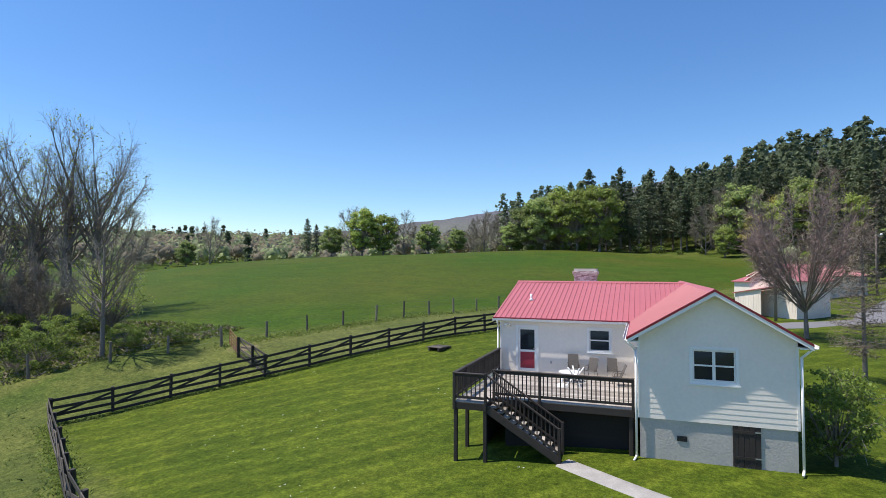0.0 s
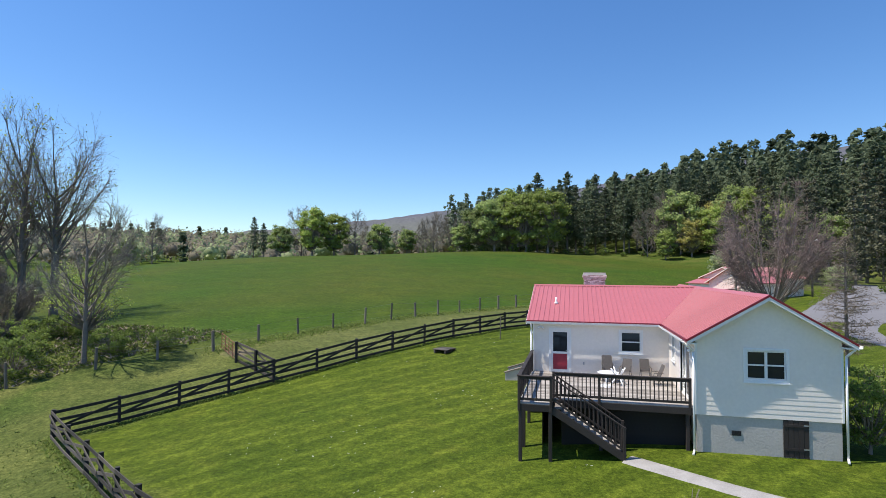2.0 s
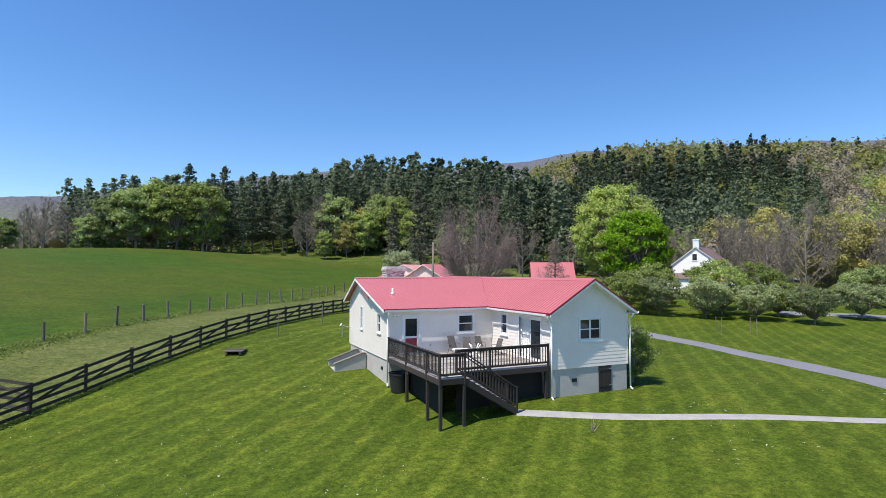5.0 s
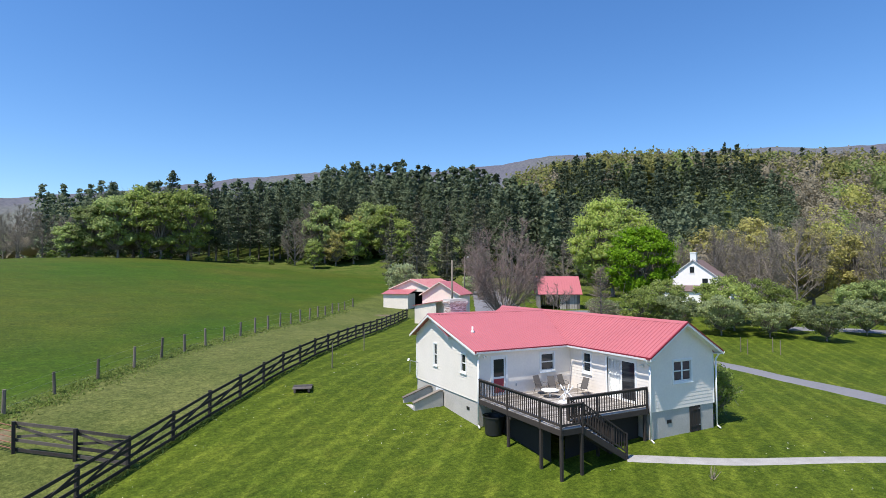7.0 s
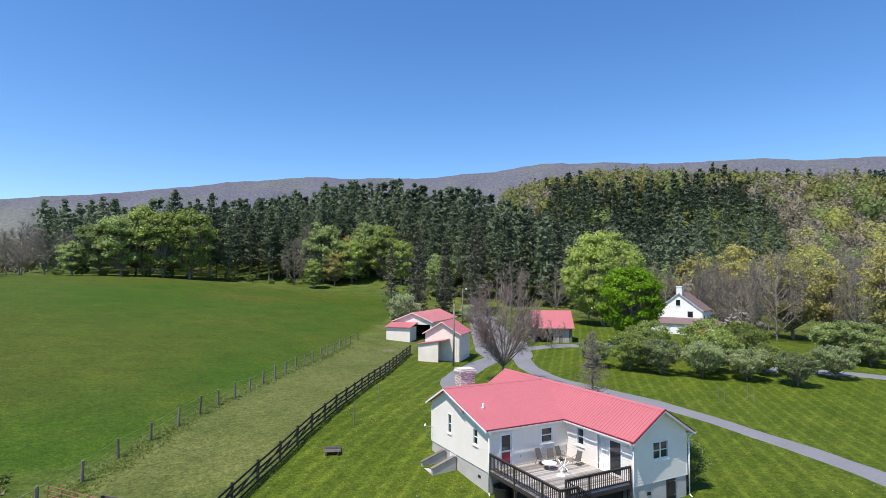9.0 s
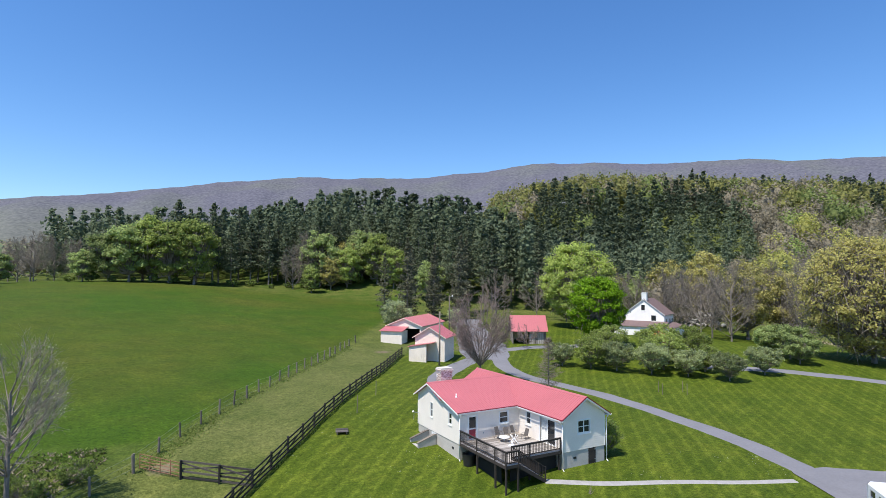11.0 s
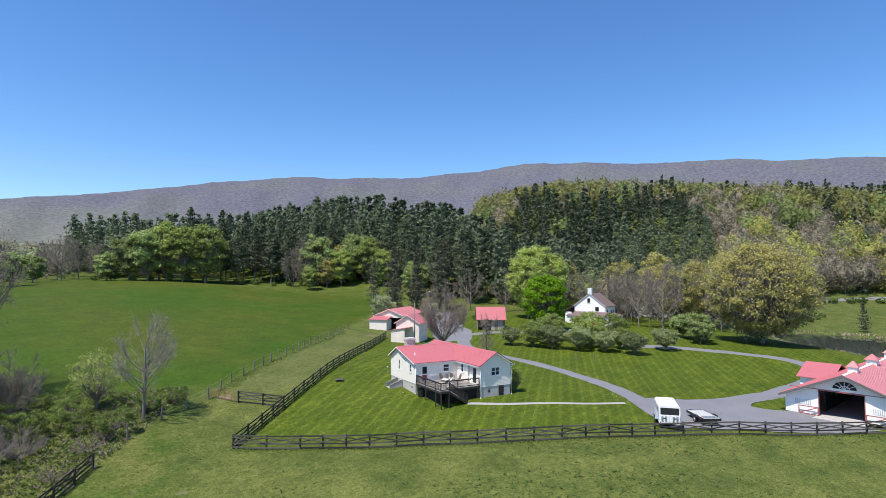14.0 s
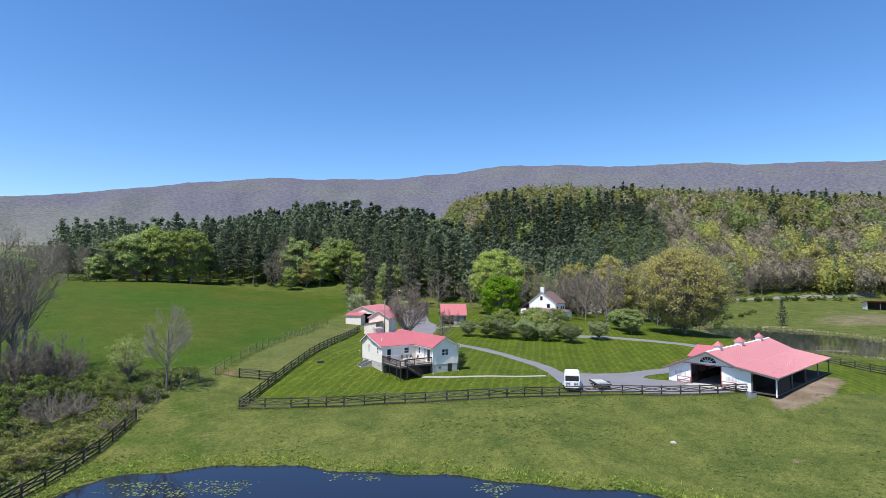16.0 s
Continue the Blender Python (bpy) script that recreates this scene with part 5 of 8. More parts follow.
def sheds():
    g = gabled("shed", (12.9, 69.1, 2.5), -46.4, 5.25, 5.5, 3.5, 5.1, "shedwhite", "roof", "cream board shed with red metal roof", "shed", battens=0.3)
    b = Build()
    b.prism([(-3.0, -0.8), (0.05, -0.8), (0.05, 2.5), (-3.0, 2.0)], "y", -1.9, -1.8)
    b.box(-3.0, -2.9, -1.8, 0, -0.8, 1.95)
    for i in range(10):
        b.box(-2.9 + i * 0.3, -2.87 + i * 0.3, -1.92, -1.9, -0.6, 1.95 + i * 0.045)
    pieces("lean_to_wall", b, "shedwhite", g)
    b = Build()
    slab(b, [(-3.2, -2.1, 1.98), (1.15, -2.1, 2.72), (1.15, -0.05, 2.72), (-3.2, -0.05, 1.98)], 0.08)
    child("lean_to_roof", b.mesh("lean_to_roof", "roof"), g)
    g = gabled("shed", (16.7, 87.35, 2.84), -47.3, 7.2, 14.1, 3.5, 4.97, "shedwhite", "roof", "low cream barn with red metal roof", "barn", battens=0.35, open_front=(-0.6, 3.3, 2.9))
    b = Build()
    b.box(-3.75, 0.7, -3.0, -2.88, -0.8, 2.6)
    b.box(-3.75, -3.63, -2.88, 0.0, -0.8, 2.6)
    b.box(0.58, 0.7, -2.88, 0, -0.8, 2.6)
    pieces("lean_to_wall", b, "shedwhite", g)
    b = Build()
    slab(b, [(-4.0, -3.3, 2.62), (0.95, -3.3, 2.62), (0.95, 0.0, 3.3), (-4.0, 0.0, 3.3)], 0.08)
    child("lean_to_roof", b.mesh("lean_to_roof", "roof"), g)
    b = Build()
    b.box(-3.4, 3.4, 4.0, 4.1, -0.3, 3.2)
    child("partition", b.mesh("partition", "dark"), g)
    # open-sided garage
    gx, gy = 39.1, 75.8
    h = thing("garage", (gx, gy, lz(gx, gy)), "weathered open garage with faded red metal roof", "garage", turn=-30)
    h.matrix_basis = h.matrix_basis @ Matrix.Diagonal((0.82, 1.0, 1.12, 1.0))
    for x in (-4, -1.3, 1.3, 4):
        beam("post", h, (x, 0, -0.3), (x, 0, 2.4), 0.16, 0.16, "postwood")
        beam("post", h, (x, 5.5, -0.3), (x, 5.5, 2.4), 0.16, 0.16, "postwood")
    b = Build()
    for i in range(16):
        if i > 7:
            b.box(-4 + i * 0.5, -3.56 + i * 0.5, -0.02, 0.02, 0.0, 2.3)
    for i in range(16):
        b.box(-4 + i * 0.5, -3.56 + i * 0.5, 5.48, 5.52, -0.2, 2.4)
    for i in range(11):
        b.box(-4.02, -3.98, i * 0.5, i * 0.5 + 0.44, -0.2, 2.4)
        b.box(3.98, 4.02, i * 0.5, i * 0.5 + 0.44, -0.2, 2.4)
    pieces("wall_board", b, "deckwood", h)
    b = Build()
    slab(b, [(-4.5, -0.6, 2.3), (4.5, -0.6, 2.3), (4.5, 2.75, 5.0), (-4.5, 2.75, 5.0)], 0.08)
    slab(b, [(-4.5, 2.75, 5.0), (4.5, 2.75, 5.0), (4.5, 6.1, 2.3), (-4.5, 6.1, 2.3)], 0.08)
    seams = Build()
    for i in range(18):
        rib(seams, (-4.4 + i * 0.51, -0.6, 2.3), (-4.4 + i * 0.51, 2.75, 5.0), 0.03, 0.025)
    planes = pieces("roof", b, "roof", h)
    pieces("seam", seams, "roof", planes[0])
    b = Build()
    for x in (-4.2, 4.2):
        b.prism([(-0.2, 2.3), (5.7, 2.3), (2.75, 4.85)], "x", x - 0.03, x + 0.03)
    pieces("gable", b, "postwood", h)


sheds()


def farmhouse():
    px, py = 70.5, 74.2
    h = gabled("farmhouse", (px, py, lz(px, py)), -66, 8.8, 7.6, 4.7, 8.05, "barnwhite", "brownroof", "white farmhouse with brown shingle roof and a tall chimney", "house", over=0.25)

    def front(u, n, z):
        return (u, -n, z)

    def side(u, n, z):
        return (4.4 + n, u, z)
    for at, u, z, w, hh in ((front, -0.2, 5.5, 0.8, 1.2), (front, 2.1, 3.2, 1.0, 1.2), (side, 1.5, 2.3, 0.9, 1.3), (side, 4.5, 2.3, 0.9, 1.3), (side, 6.4, 2.3, 0.9, 1.3)):
        window(h, at, u - w / 2, u + w / 2, z, z + hh, trim=0.09)
        b = Build()
        panel(b, at, u - w / 2, u + w / 2, 0.004, 0.012, z, z + hh)
        child("pane", b.mesh("pane", "glass"), h)
    for u, v in ((0.0, 0.6),):
        b = Build()
        b.box(u - 0.55, u + 0.55, v - 0.45, v + 0.45, 6.6, 9.5)
        b.box(u - 0.62, u + 0.62, v - 0.52, v + 0.52, 9.3, 9.42)
        child("chimney", b.mesh("chimney", "white"), h)
    b = Build()
    slab(b, [(-5.2, -3.8, 2.1), (5.4, -3.8, 2.1), (5.4, 0.0, 3.1), (-5.2, 0.0, 3.1)], 0.1)
    slab(b, [(4.3, -3.8, 2.1), (7.4, -3.8, 2.1), (7.4, 6, 2.1), (4.3, 6, 2.9)], 0.1)
    slab(b, [(-6.4, -2.5, 3.0), (-4.3, -2.5, 4.6), (-4.3, 4.5, 4.6), (-6.4, 4.5, 3.0)], 0.1)
    pieces("porch_roof", b, "brownroof", h)
    b = Build()
    b.box(-5.0, 5.2, -3.5, -3.4, -0.5, 2.1)
    b.box(5.2, 7.2, -3.5, -3.4, -0.5, 2.1)
    b.box(7.1, 7.2, -3.4, 5.8, -0.5, 2.1)
    b.box(-6.2, -4.3, -2.2, -2.1, -0.5, 3.0)
    b.box(-6.2, -6.1, -2.1, 4.2, -0.5, 3.0)
    pieces("porch_wall", b, "barnwhite", h)
    return h


farmhouse()


# ---- fences ----
def along(pts, step):
    out = []
    for (ax, ay), (bx, by) in zip(pts[:-1], pts[1:]):
        n = max(1, round(math.hypot(bx - ax, by - ay) / step))
        for i in range(n):
            out.append((ax + (bx - ax) * i / n, ay + (by - ay) * i / n))
    out.append(pts[-1])
    return out


def board_fence(pts, label, mat, step=2.75, high=1.36, cross=True, seed=1, posts="fencewood"):
    spots = along(pts, step)
    x0, y0 = spots[0]
    f = thing("fence", (x0, y0, lz(x0, y0)), label, "fence")
    o = Vector((x0, y0, lz(x0, y0)))
    rng = random.Random(seed)
    tops = []
    for x, y in spots:
        z = lz(x, y)
        beam("post", f, Vector((x, y, z - 0.25)) - o, Vector((x + rng.uniform(-0.03, 0.03), y + rng.uniform(-0.03, 0.03), z + high + 0.06)) - o, 0.15, 0.15, posts)
        tops.append(Vector((x, y, z)) - o)
    for i, (a, b) in enumerate(zip(tops[:-1], tops[1:])):
        d = (b - a).normalized()
        n = Vector((d.y, -d.x, 0)) * 0.09
        up = Vector((0, 0, 1))
        for h in ((0.16, 0.55, high - 0.06) if cross else (0.17, 0.52, 0.88, high - 0.07)):
            j = rng.uniform(-0.025, 0.025)
            beam("board", f, a + n + up * (h + j), b + n + up * (h + rng.uniform(-0.025, 0.025)), 0.035, 0.15, mat)
        if not cross:
            beam("brace", f, a + n * 1.35 + up * 0.5, b + n * 1.35 + up * (high - 0.2), 0.03, 0.12, mat)
        if cross:
            beam("brace", f, a + n * 1.35 + up * 0.70, b + n * 1.35 + up * (high - 0.2), 0.03, 0.12, mat)
            beam("brace", f, a + n * 1.7 + up * (high - 0.2), b + n * 1.7 + up * 0.70, 0.03, 0.12, mat)
    return f


SIDE_PTS = [(-29.2, 21.8), (-25.6, 26.1), (-22.3, 30.2), (-16.9, 36.6), (-8.5, 48), (0.5, 60.5), (7.5, 71), (10.6, 75.2)]
FRONT_PTS = [(-29.2, 21.8), (-23.5, 18.3), (-17.7, 14.6), (-8.5, 9.4), (-1, 5.6), (8, 1.9), (16.2, -1.8), (26.4, -6.6), (34.2, -9.8)]
board_fence(SIDE_PTS, "long black board fence between lawn and paddock", "fencewood", seed=2, cross=False)
board_fence(FRONT_PTS, "weathered dark board fence with crossed braces along the lawn", "greywood", seed=3)
board_fence([(-22.3, 30.2), (-24.4, 31.6), (-26.9, 33.2)], "short board fence closing the paddock", "greywood", seed=4)
board_fence([(-40.9, 21.9), (-44.5, 15.5), (-48.6, 8.2), (-53, 0.5), (-57, -7)], "dark board fence beside the overgrown bank", "fencewood", seed=5)


def wire_fence(pts, label, step, seed):
    spots = along(pts, step)
    x0, y0 = spots[0]
    o = Vector((x0, y0, lz(x0, y0)))
    f = thing("wire_fence", o, label, "fence")
    rng = random.Random(seed)
    last = None
    for x, y in spots:
        z = lz(x, y)
        a = Vector((x, y, z - 0.2)) - o
        t = Vector((x + rng.uniform(-0.08, 0.08), y + rng.uniform(-0.08, 0.08), z + rng.uniform(1.25, 1.6))) - o
        b = Build()
        r = rng.uniform(0.085, 0.12)
        b.tube(a, t, r, r * 0.9, 7)
        child("post", b.mesh("post", "postwood"), f)
        if last:
            for k in (0.35, 0.65, 0.95):
                p, q = last[0].lerp(last[1], k), a.lerp(t, k)
                b = Build()
                b.tube(p, q, 0.006, 0.006, 3, False)
                child("wire", b.mesh("wire", "galvanised"), f)
        last = (a, t)
    return f


wire_fence([(-30.0, 35.0), (-26.5, 41.0), (-22.7, 46.1), (-16.0, 55.2), (-7.6, 67.2), (4.2, 84.5), (6.5, 87.5)], "grey wooden posts with wire along the hay field", 2.9, 7)
wire_fence([(-40.9, 21.9), (-38.3, 26.6), (-35.2, 30.0), (-30.0, 35.0)], "leaning grey wooden posts along the overgrown bank", 4.0, 8)


# ---- trees ----
def mesh_np(name, verts, faces, mat, smooth=False):
    verts, faces = np.asarray(verts, np.float32), np.asarray(faces, np.int32)
    me = bpy.data.meshes.new(name)
    me.vertices.add(len(verts))
    me.vertices.foreach_set("co", verts.ravel())
    k = faces.shape[1]
    me.loops.add(faces.size)
    me.loops.foreach_set("vertex_index", faces.ravel())
    me.polygons.add(len(faces))
    me.polygons.foreach_set("loop_start", np.arange(0, faces.size, k, dtype=np.int32))
    if smooth:
        me.polygons.foreach_set("use_smooth", np.ones(len(faces), bool))
    me.update(calc_edges=True)
    me.materials.append(M[mat])
    return me


def cards(rng, centres, size, stretch=1.0, flat=0.0):
    """Small leaf sprays: one bent quad at each centre, turned at random."""
    n = len(centres)
    a = rng.normal(size=(n, 3))
    a[:, 2] *= 1 - flat
    a /= np.linalg.norm(a, axis=1, keepdims=True) + 1e-9
    c = np.cross(a, rng.normal(size=(n, 3)))
    c /= np.linalg.norm(c, axis=1, keepdims=True) + 1e-9
    s = size * rng.uniform(0.6, 1.3, size=(n, 1))
    u, w = a * s * stretch, c * s
    v = np.stack([centres - u * 0.5, centres + w * 0.42 - u * 0.05, centres + u * 0.5, centres - w * 0.42 + u * 0.05], 1).reshape(-1, 3)
    return v, np.arange(n * 4).reshape(n, 4)


def segments(segs, sides=5, thin=0.06):
    vs, fs = [], []
    n = 0
    for a, b, ra, rb in segs:
        k = sides if ra > thin else 3
        d = b - a
        ln = np.linalg.norm(d)
        if ln < 1e-6:
            continue
        d = d / ln
        u = np.cross(d, (0.31, 0.77, 0.56))
        u /= np.linalg.norm(u)
        w = np.cross(d, u)
        t = np.arange(k) * 2 * np.pi / k
        ring = np.cos(t)[:, None] * u + np.sin(t)[:, None] * w
        vs += [a + ring * ra, b + ring * rb]
        for i in range(k):
            j = (i + 1) % k
            fs.append((n + i, n + j, n + k + j, n + k + i))
        n += 2 * k
    return np.concatenate(vs), np.array(fs)


def segments_mesh(name, segs, mat, sides=5):
    return mesh_np(name, *segments(segs, sides), mat, True)


def cards_out(rng, centres, normals, size, loose=0.55, slim=0.42):
    """Leaf sprays that face outwards from their clump, loosely."""
    n = len(centres)
    nn = normals + rng.normal(size=(n, 3)) * loose
    nn /= np.linalg.norm(nn, axis=1, keepdims=True) + 1e-9
    u = np.cross(nn, rng.normal(size=(n, 3)))
    u /= np.linalg.norm(u, axis=1, keepdims=True) + 1e-9
    w = np.cross(nn, u)
    s = size * rng.uniform(0.55, 1.35, size=(n, 1))
    u, w = u * s * 0.62, w * s * slim
    v = np.stack([centres - u, centres + w - u * 0.1 + nn * s * 0.1, centres + u, centres - w + u * 0.15 + nn * s * 0.06], 1).reshape(-1, 3)
    return v, np.arange(n * 4).reshape(n, 4)


def lobed(rng, n, high, wide, low, lobes, ragged=0.16, inner=0.5):
    """Places and outward directions of leaves on an uneven crown made of clumps."""
    d = rng.normal(size=(lobes, 3))
    d /= np.linalg.norm(d, axis=1, keepdims=True)
    d *= rng.uniform(inner, 0.88, size=(lobes, 1))
    mid = np.array([0, 0, high * (1 + low) / 2])
    half = np.array([wide / 2, wide / 2, high * (1 - low) / 2])
    c = mid + d * half
    r = rng.uniform(0.22, 0.40, size=lobes) * half.min() * min(1.0, (40 / lobes) ** 0.3)
    k = rng.choice(lobes, n, p=r ** 2 / (r ** 2).sum())
    dirs = rng.normal(size=(n, 3))
    dirs /= np.linalg.norm(dirs, axis=1, keepdims=True)
    dirs[:, 2] = np.where(dirs[:, 2] < -0.3, -dirs[:, 2], dirs[:, 2])
    rad = r[k][:, None] * (1 - np.abs(rng.normal(size=(n, 1))) * ragged * 2) * rng.uniform(0.8, 1.15, size=(n, 1))
    p = c[k] + dirs * rad * np.array([1.15, 1.15, 0.85])
    outward = dirs * 0.65 + (p - mid) / half * 0.45
    return p, outward, c, r


def _ico():
    g = (1 + 5 ** 0.5) / 2
    v = np.array([(-1, g, 0), (1, g, 0), (-1, -g, 0), (1, -g, 0), (0, -1, g), (0, 1, g), (0, -1, -g), (0, 1, -g), (g, 0, -1), (g, 0, 1), (-g, 0, -1), (-g, 0, 1)])
    f = np.array([(0, 11, 5), (0, 5, 1), (0, 1, 7), (0, 7, 10), (0, 10, 11), (1, 5, 9), (5, 11, 4), (11, 10, 2), (10, 7, 6), (7, 1, 8), (3, 9, 4), (3, 4, 2), (3, 2, 6), (3, 6, 8), (3, 8, 9), (4, 9, 5), (2, 4, 11), (6, 2, 10), (8, 6, 7), (9, 8, 1)])
    return v / np.linalg.norm(v[0]), f


ICO = _ico()


def clumps(rng, centres, radii, k=0.5):
    """The dense inside of each leaf clump: a rough lump, as quads so that it joins the leaves."""
    v, f = ICO
    vs, fs = [], []
    for i, (c, q) in enumerate(zip(centres, radii)):
        vs.append(c + v * q * k * rng.uniform(0.75, 1.2, (12, 1)) * np.array([1.1, 1.1, 0.85]))
        fs.append(f + 12 * i)
    return np.concatenate(vs), np.concatenate(fs)


def _ball():
    """A sphere of 80 triangles."""
    v, f = ICO
    vs, key, fs = [tuple(q) for q in v], {}, []

    def mid(a, b):
        k = (min(a, b), max(a, b))
        if k not in key:
            m = (np.array(vs[a]) + np.array(vs[b])) / 2
            vs.append(tuple(m / np.linalg.norm(m)))
            key[k] = len(vs) - 1
        return key[k]
    for a, b, c in f:
        x, y, z = mid(a, b), mid(b, c), mid(c, a)
        fs += [(a, x, z), (b, y, x), (c, z, y), (x, y, z)]
    return np.array(vs), np.array(fs)


BALL = _ball()


def leaf_mesh(name, v, f, core, mat):
    """Leaf sprays (quads) and clump insides (triangles) as one mesh."""
    cv, cf = core
    tri = np.concatenate([f[:, [0, 1, 2]], f[:, [0, 2, 3]], cf + len(v)])
    return mesh_np(name, np.concatenate([v, cv]), tri, mat)


def leafy_tree(name, seed, high, wide, leaf, n=2600, size=0.42, bark="bark", low=0.2, lobes=26, loose=0.6, ragged=0.16, inner=0.5):
    rng = np.random.default_rng(seed)
    p, o, c, rad = lobed(rng, n, high, wide, low, lobes, ragged, inner)
    segs = []
    r0 = high * 0.02
    fork = np.array([0, 0, high * max(low, 0.12)])
    segs.append((np.array([0, 0, -0.4]), fork * 0.5 + rng.normal(size=3) * 0.03, r0 * 1.25, r0))
    segs.append((segs[0][1], fork, r0, r0 * 0.85))
    for q in c:
        m = fork + (q - fork) * 0.5 + rng.normal(size=3) * high * 0.03
        segs.append((fork, m, r0 * 0.5, r0 * 0.3))
        segs.append((m, q, r0 * 0.3, r0 * 0.12))
        for _ in range(4):
            e = q + rng.normal(size=3) * high * 0.07
            segs.append((q, e, r0 * 0.13, 0.01))
    t = new(name)
    child("trunk", segments_mesh("trunk", segs, bark), t)
    v, f = cards_out(rng, p, o, size, loose)
    if ragged < 0.29:
        child("crown", leaf_mesh("crown", v, f, clumps(rng, c, rad), leaf), t)
    else:
        child("crown", mesh_np("crown", v, f, leaf), t)
    return t


def arcs(a, c, b, k):
    """Bent runs from a over c to b, k pieces each: arrays of (n, k + 1, 3)."""
    t = np.linspace(0, 1, k + 1)[None, :, None]
    return a[:, None] * (1 - t) ** 2 + c[:, None] * 2 * t * (1 - t) + b[:, None] * t * t


def strips(rng, p, wide):
    """Thin flat twigs along runs of points."""
    n, k = p.shape[:2]
    d = p[:, -1] - p[:, 0]
    w = np.cross(d, rng.normal(size=(n, 3)))
    w /= np.linalg.norm(w, axis=1, keepdims=True) + 1e-9
    w = w[:, None] * (np.linspace(1, 0.4, k)[None, :, None] * wide)
    v = np.stack([p - w, p + w], 2).reshape(-1, 3)
    i = np.arange(n)[:, None] * k * 2 + np.arange(k - 1)[None] * 2
    f = np.stack([i, i + 1, i + 3, i + 2], -1).reshape(-1, 4)
    return v, f


def bare_tree(name, seed, high, wide, twig="twig", low=0.3, mains=20, subs=9, twigs=12, buds=None, nbuds=0, bark="bark", leader=0.0, fine=0.012):
    """A leafless crown: limbs arch up and outwards to a dome, with branches and many fine twigs."""
    rng = np.random.default_rng(seed)
    mid, half = np.array([0, 0, high * (1 + low * 0.8) / 2]), np.array([wide / 2, wide / 2, high * (1 - low * 0.8) / 2])
    d = rng.normal(size=(mains, 3))
    d[:, 2] = np.abs(d[:, 2]) * 0.85 - 0.42
    d /= np.linalg.norm(d, axis=1, keepdims=True)
    tip = mid + d * half * rng.uniform(0.8, 1.0, (mains, 1))
    z0 = high * low * rng.uniform(0.7, 1.1, mains)
    if leader:
        z0 = np.clip(tip[:, 2] - high * rng.uniform(0.2, leader, mains), high * low * 0.8, high * 0.82)
    start = np.stack([np.zeros(mains), np.zeros(mains), z0], 1)
    bend = np.stack([tip[:, 0] * 0.68, tip[:, 1] * 0.68, z0 + (tip[:, 2] - z0) * 0.42], 1) + rng.normal(size=(mains, 3)) * high * 0.015
    main = arcs(start, bend, tip, 6)
    r0 = high * 0.0125
    top = max(high * low, z0.max())
    segs = [(np.array([0, 0, -0.4]), np.array([0.02, 0.01, high * low * 0.5]), r0 * 1.3, r0), (np.array([0.02, 0.01, high * low * 0.5]), np.array([0, 0, top]), r0, r0 * 0.55)]
    for m in main:
        rr = r0 * rng.uniform(0.3, 0.5)
        for i in range(6):
            segs.append((m[i], m[i + 1], max(rr * (1 - i / 6.6), 0.012), max(rr * (1 - (i + 1) / 6.6), 0.01)))
    u = rng.uniform(0.28, 0.97, (mains, subs))
    k = np.clip((u * 6).astype(int), 0, 5)
    rows = np.arange(mains)[:, None]
    at = main[rows, k] + (main[rows, k + 1] - main[rows, k]) * (u * 6 - k)[..., None]
    along_d = main[rows, k + 1] - main[rows, k]
    along_d /= np.linalg.norm(along_d, axis=2, keepdims=True)
    at, along_d = at.reshape(-1, 3), along_d.reshape(-1, 3)
    n = len(at)
    out = (at - mid) / half
    ln = high * rng.uniform(0.1, 0.22, (n, 1))
    g = along_d * 0.9 + rng.normal(size=(n, 3)) * 0.5 + out * 0.45 + np.array([0, 0, 0.3])
    g /= np.linalg.norm(g, axis=1, keepdims=True)
    end = at + g * ln
    q = (end - mid) / half
    q = np.linalg.norm(q, axis=1, keepdims=True)
    end = mid + (end - mid) / np.maximum(q, 1.0)
    sub = arcs(at, at + along_d * ln * 0.45, end, 3)
    for b in sub:
        for i in range(3):
            segs.append((b[i], b[i + 1], 0.022 - 0.005 * i, 0.017 - 0.005 * i))
    w = rng.uniform(0.2, 1.0, (n, twigs))
    k = np.clip((w * 3).astype(int), 0, 2)
    rows = np.arange(n)[:, None]
    ta = (sub[rows, k] + (sub[rows, k + 1] - sub[rows, k]) * (w * 3 - k)[..., None]).reshape(-1, 3)
    td = np.repeat(end - at, twigs, 0)
    td /= np.linalg.norm(td, axis=1, keepdims=True) + 1e-9
    td = td * 0.7 + rng.normal(size=ta.shape) * 0.5 + (ta - mid) / half * 0.3 + np.array([0, 0, 0.22])
    td /= np.linalg.norm(td, axis=1, keepdims=True)
    tl = high * rng.uniform(0.025, 0.065, (len(ta), 1))
    tb = ta + td * tl
    v1, f1 = strips(rng, np.stack([ta, tb], 1), fine)
    sp = np.repeat(np.arange(len(ta)), 2)
    sa = ta[sp] + (tb - ta)[sp] * rng.uniform(0.3, 0.95, (len(sp), 1))
    sd = td[sp] + rng.normal(size=(len(sp), 3)) * 0.55
    sb = sa + sd * tl[sp] * 0.6
    v2, f2 = strips(rng, np.stack([sa, sb], 1), fine * 0.7)
    kx = wide / 2 / np.percentile(np.hypot(sb[:, 0], sb[:, 1]), 97)
    kz = high / np.percentile(sb[:, 2], 99.7)
    fit = np.array([kx, kx, kz])
    segs = [(a * fit, b * fit, ra, rb) for a, b, ra, rb in segs]
    v1, v2, tb, sb = v1 * fit, v2 * fit, tb * fit, sb * fit
    t = new(name)
    child("trunk", segments_mesh("trunk", segs, bark), t)
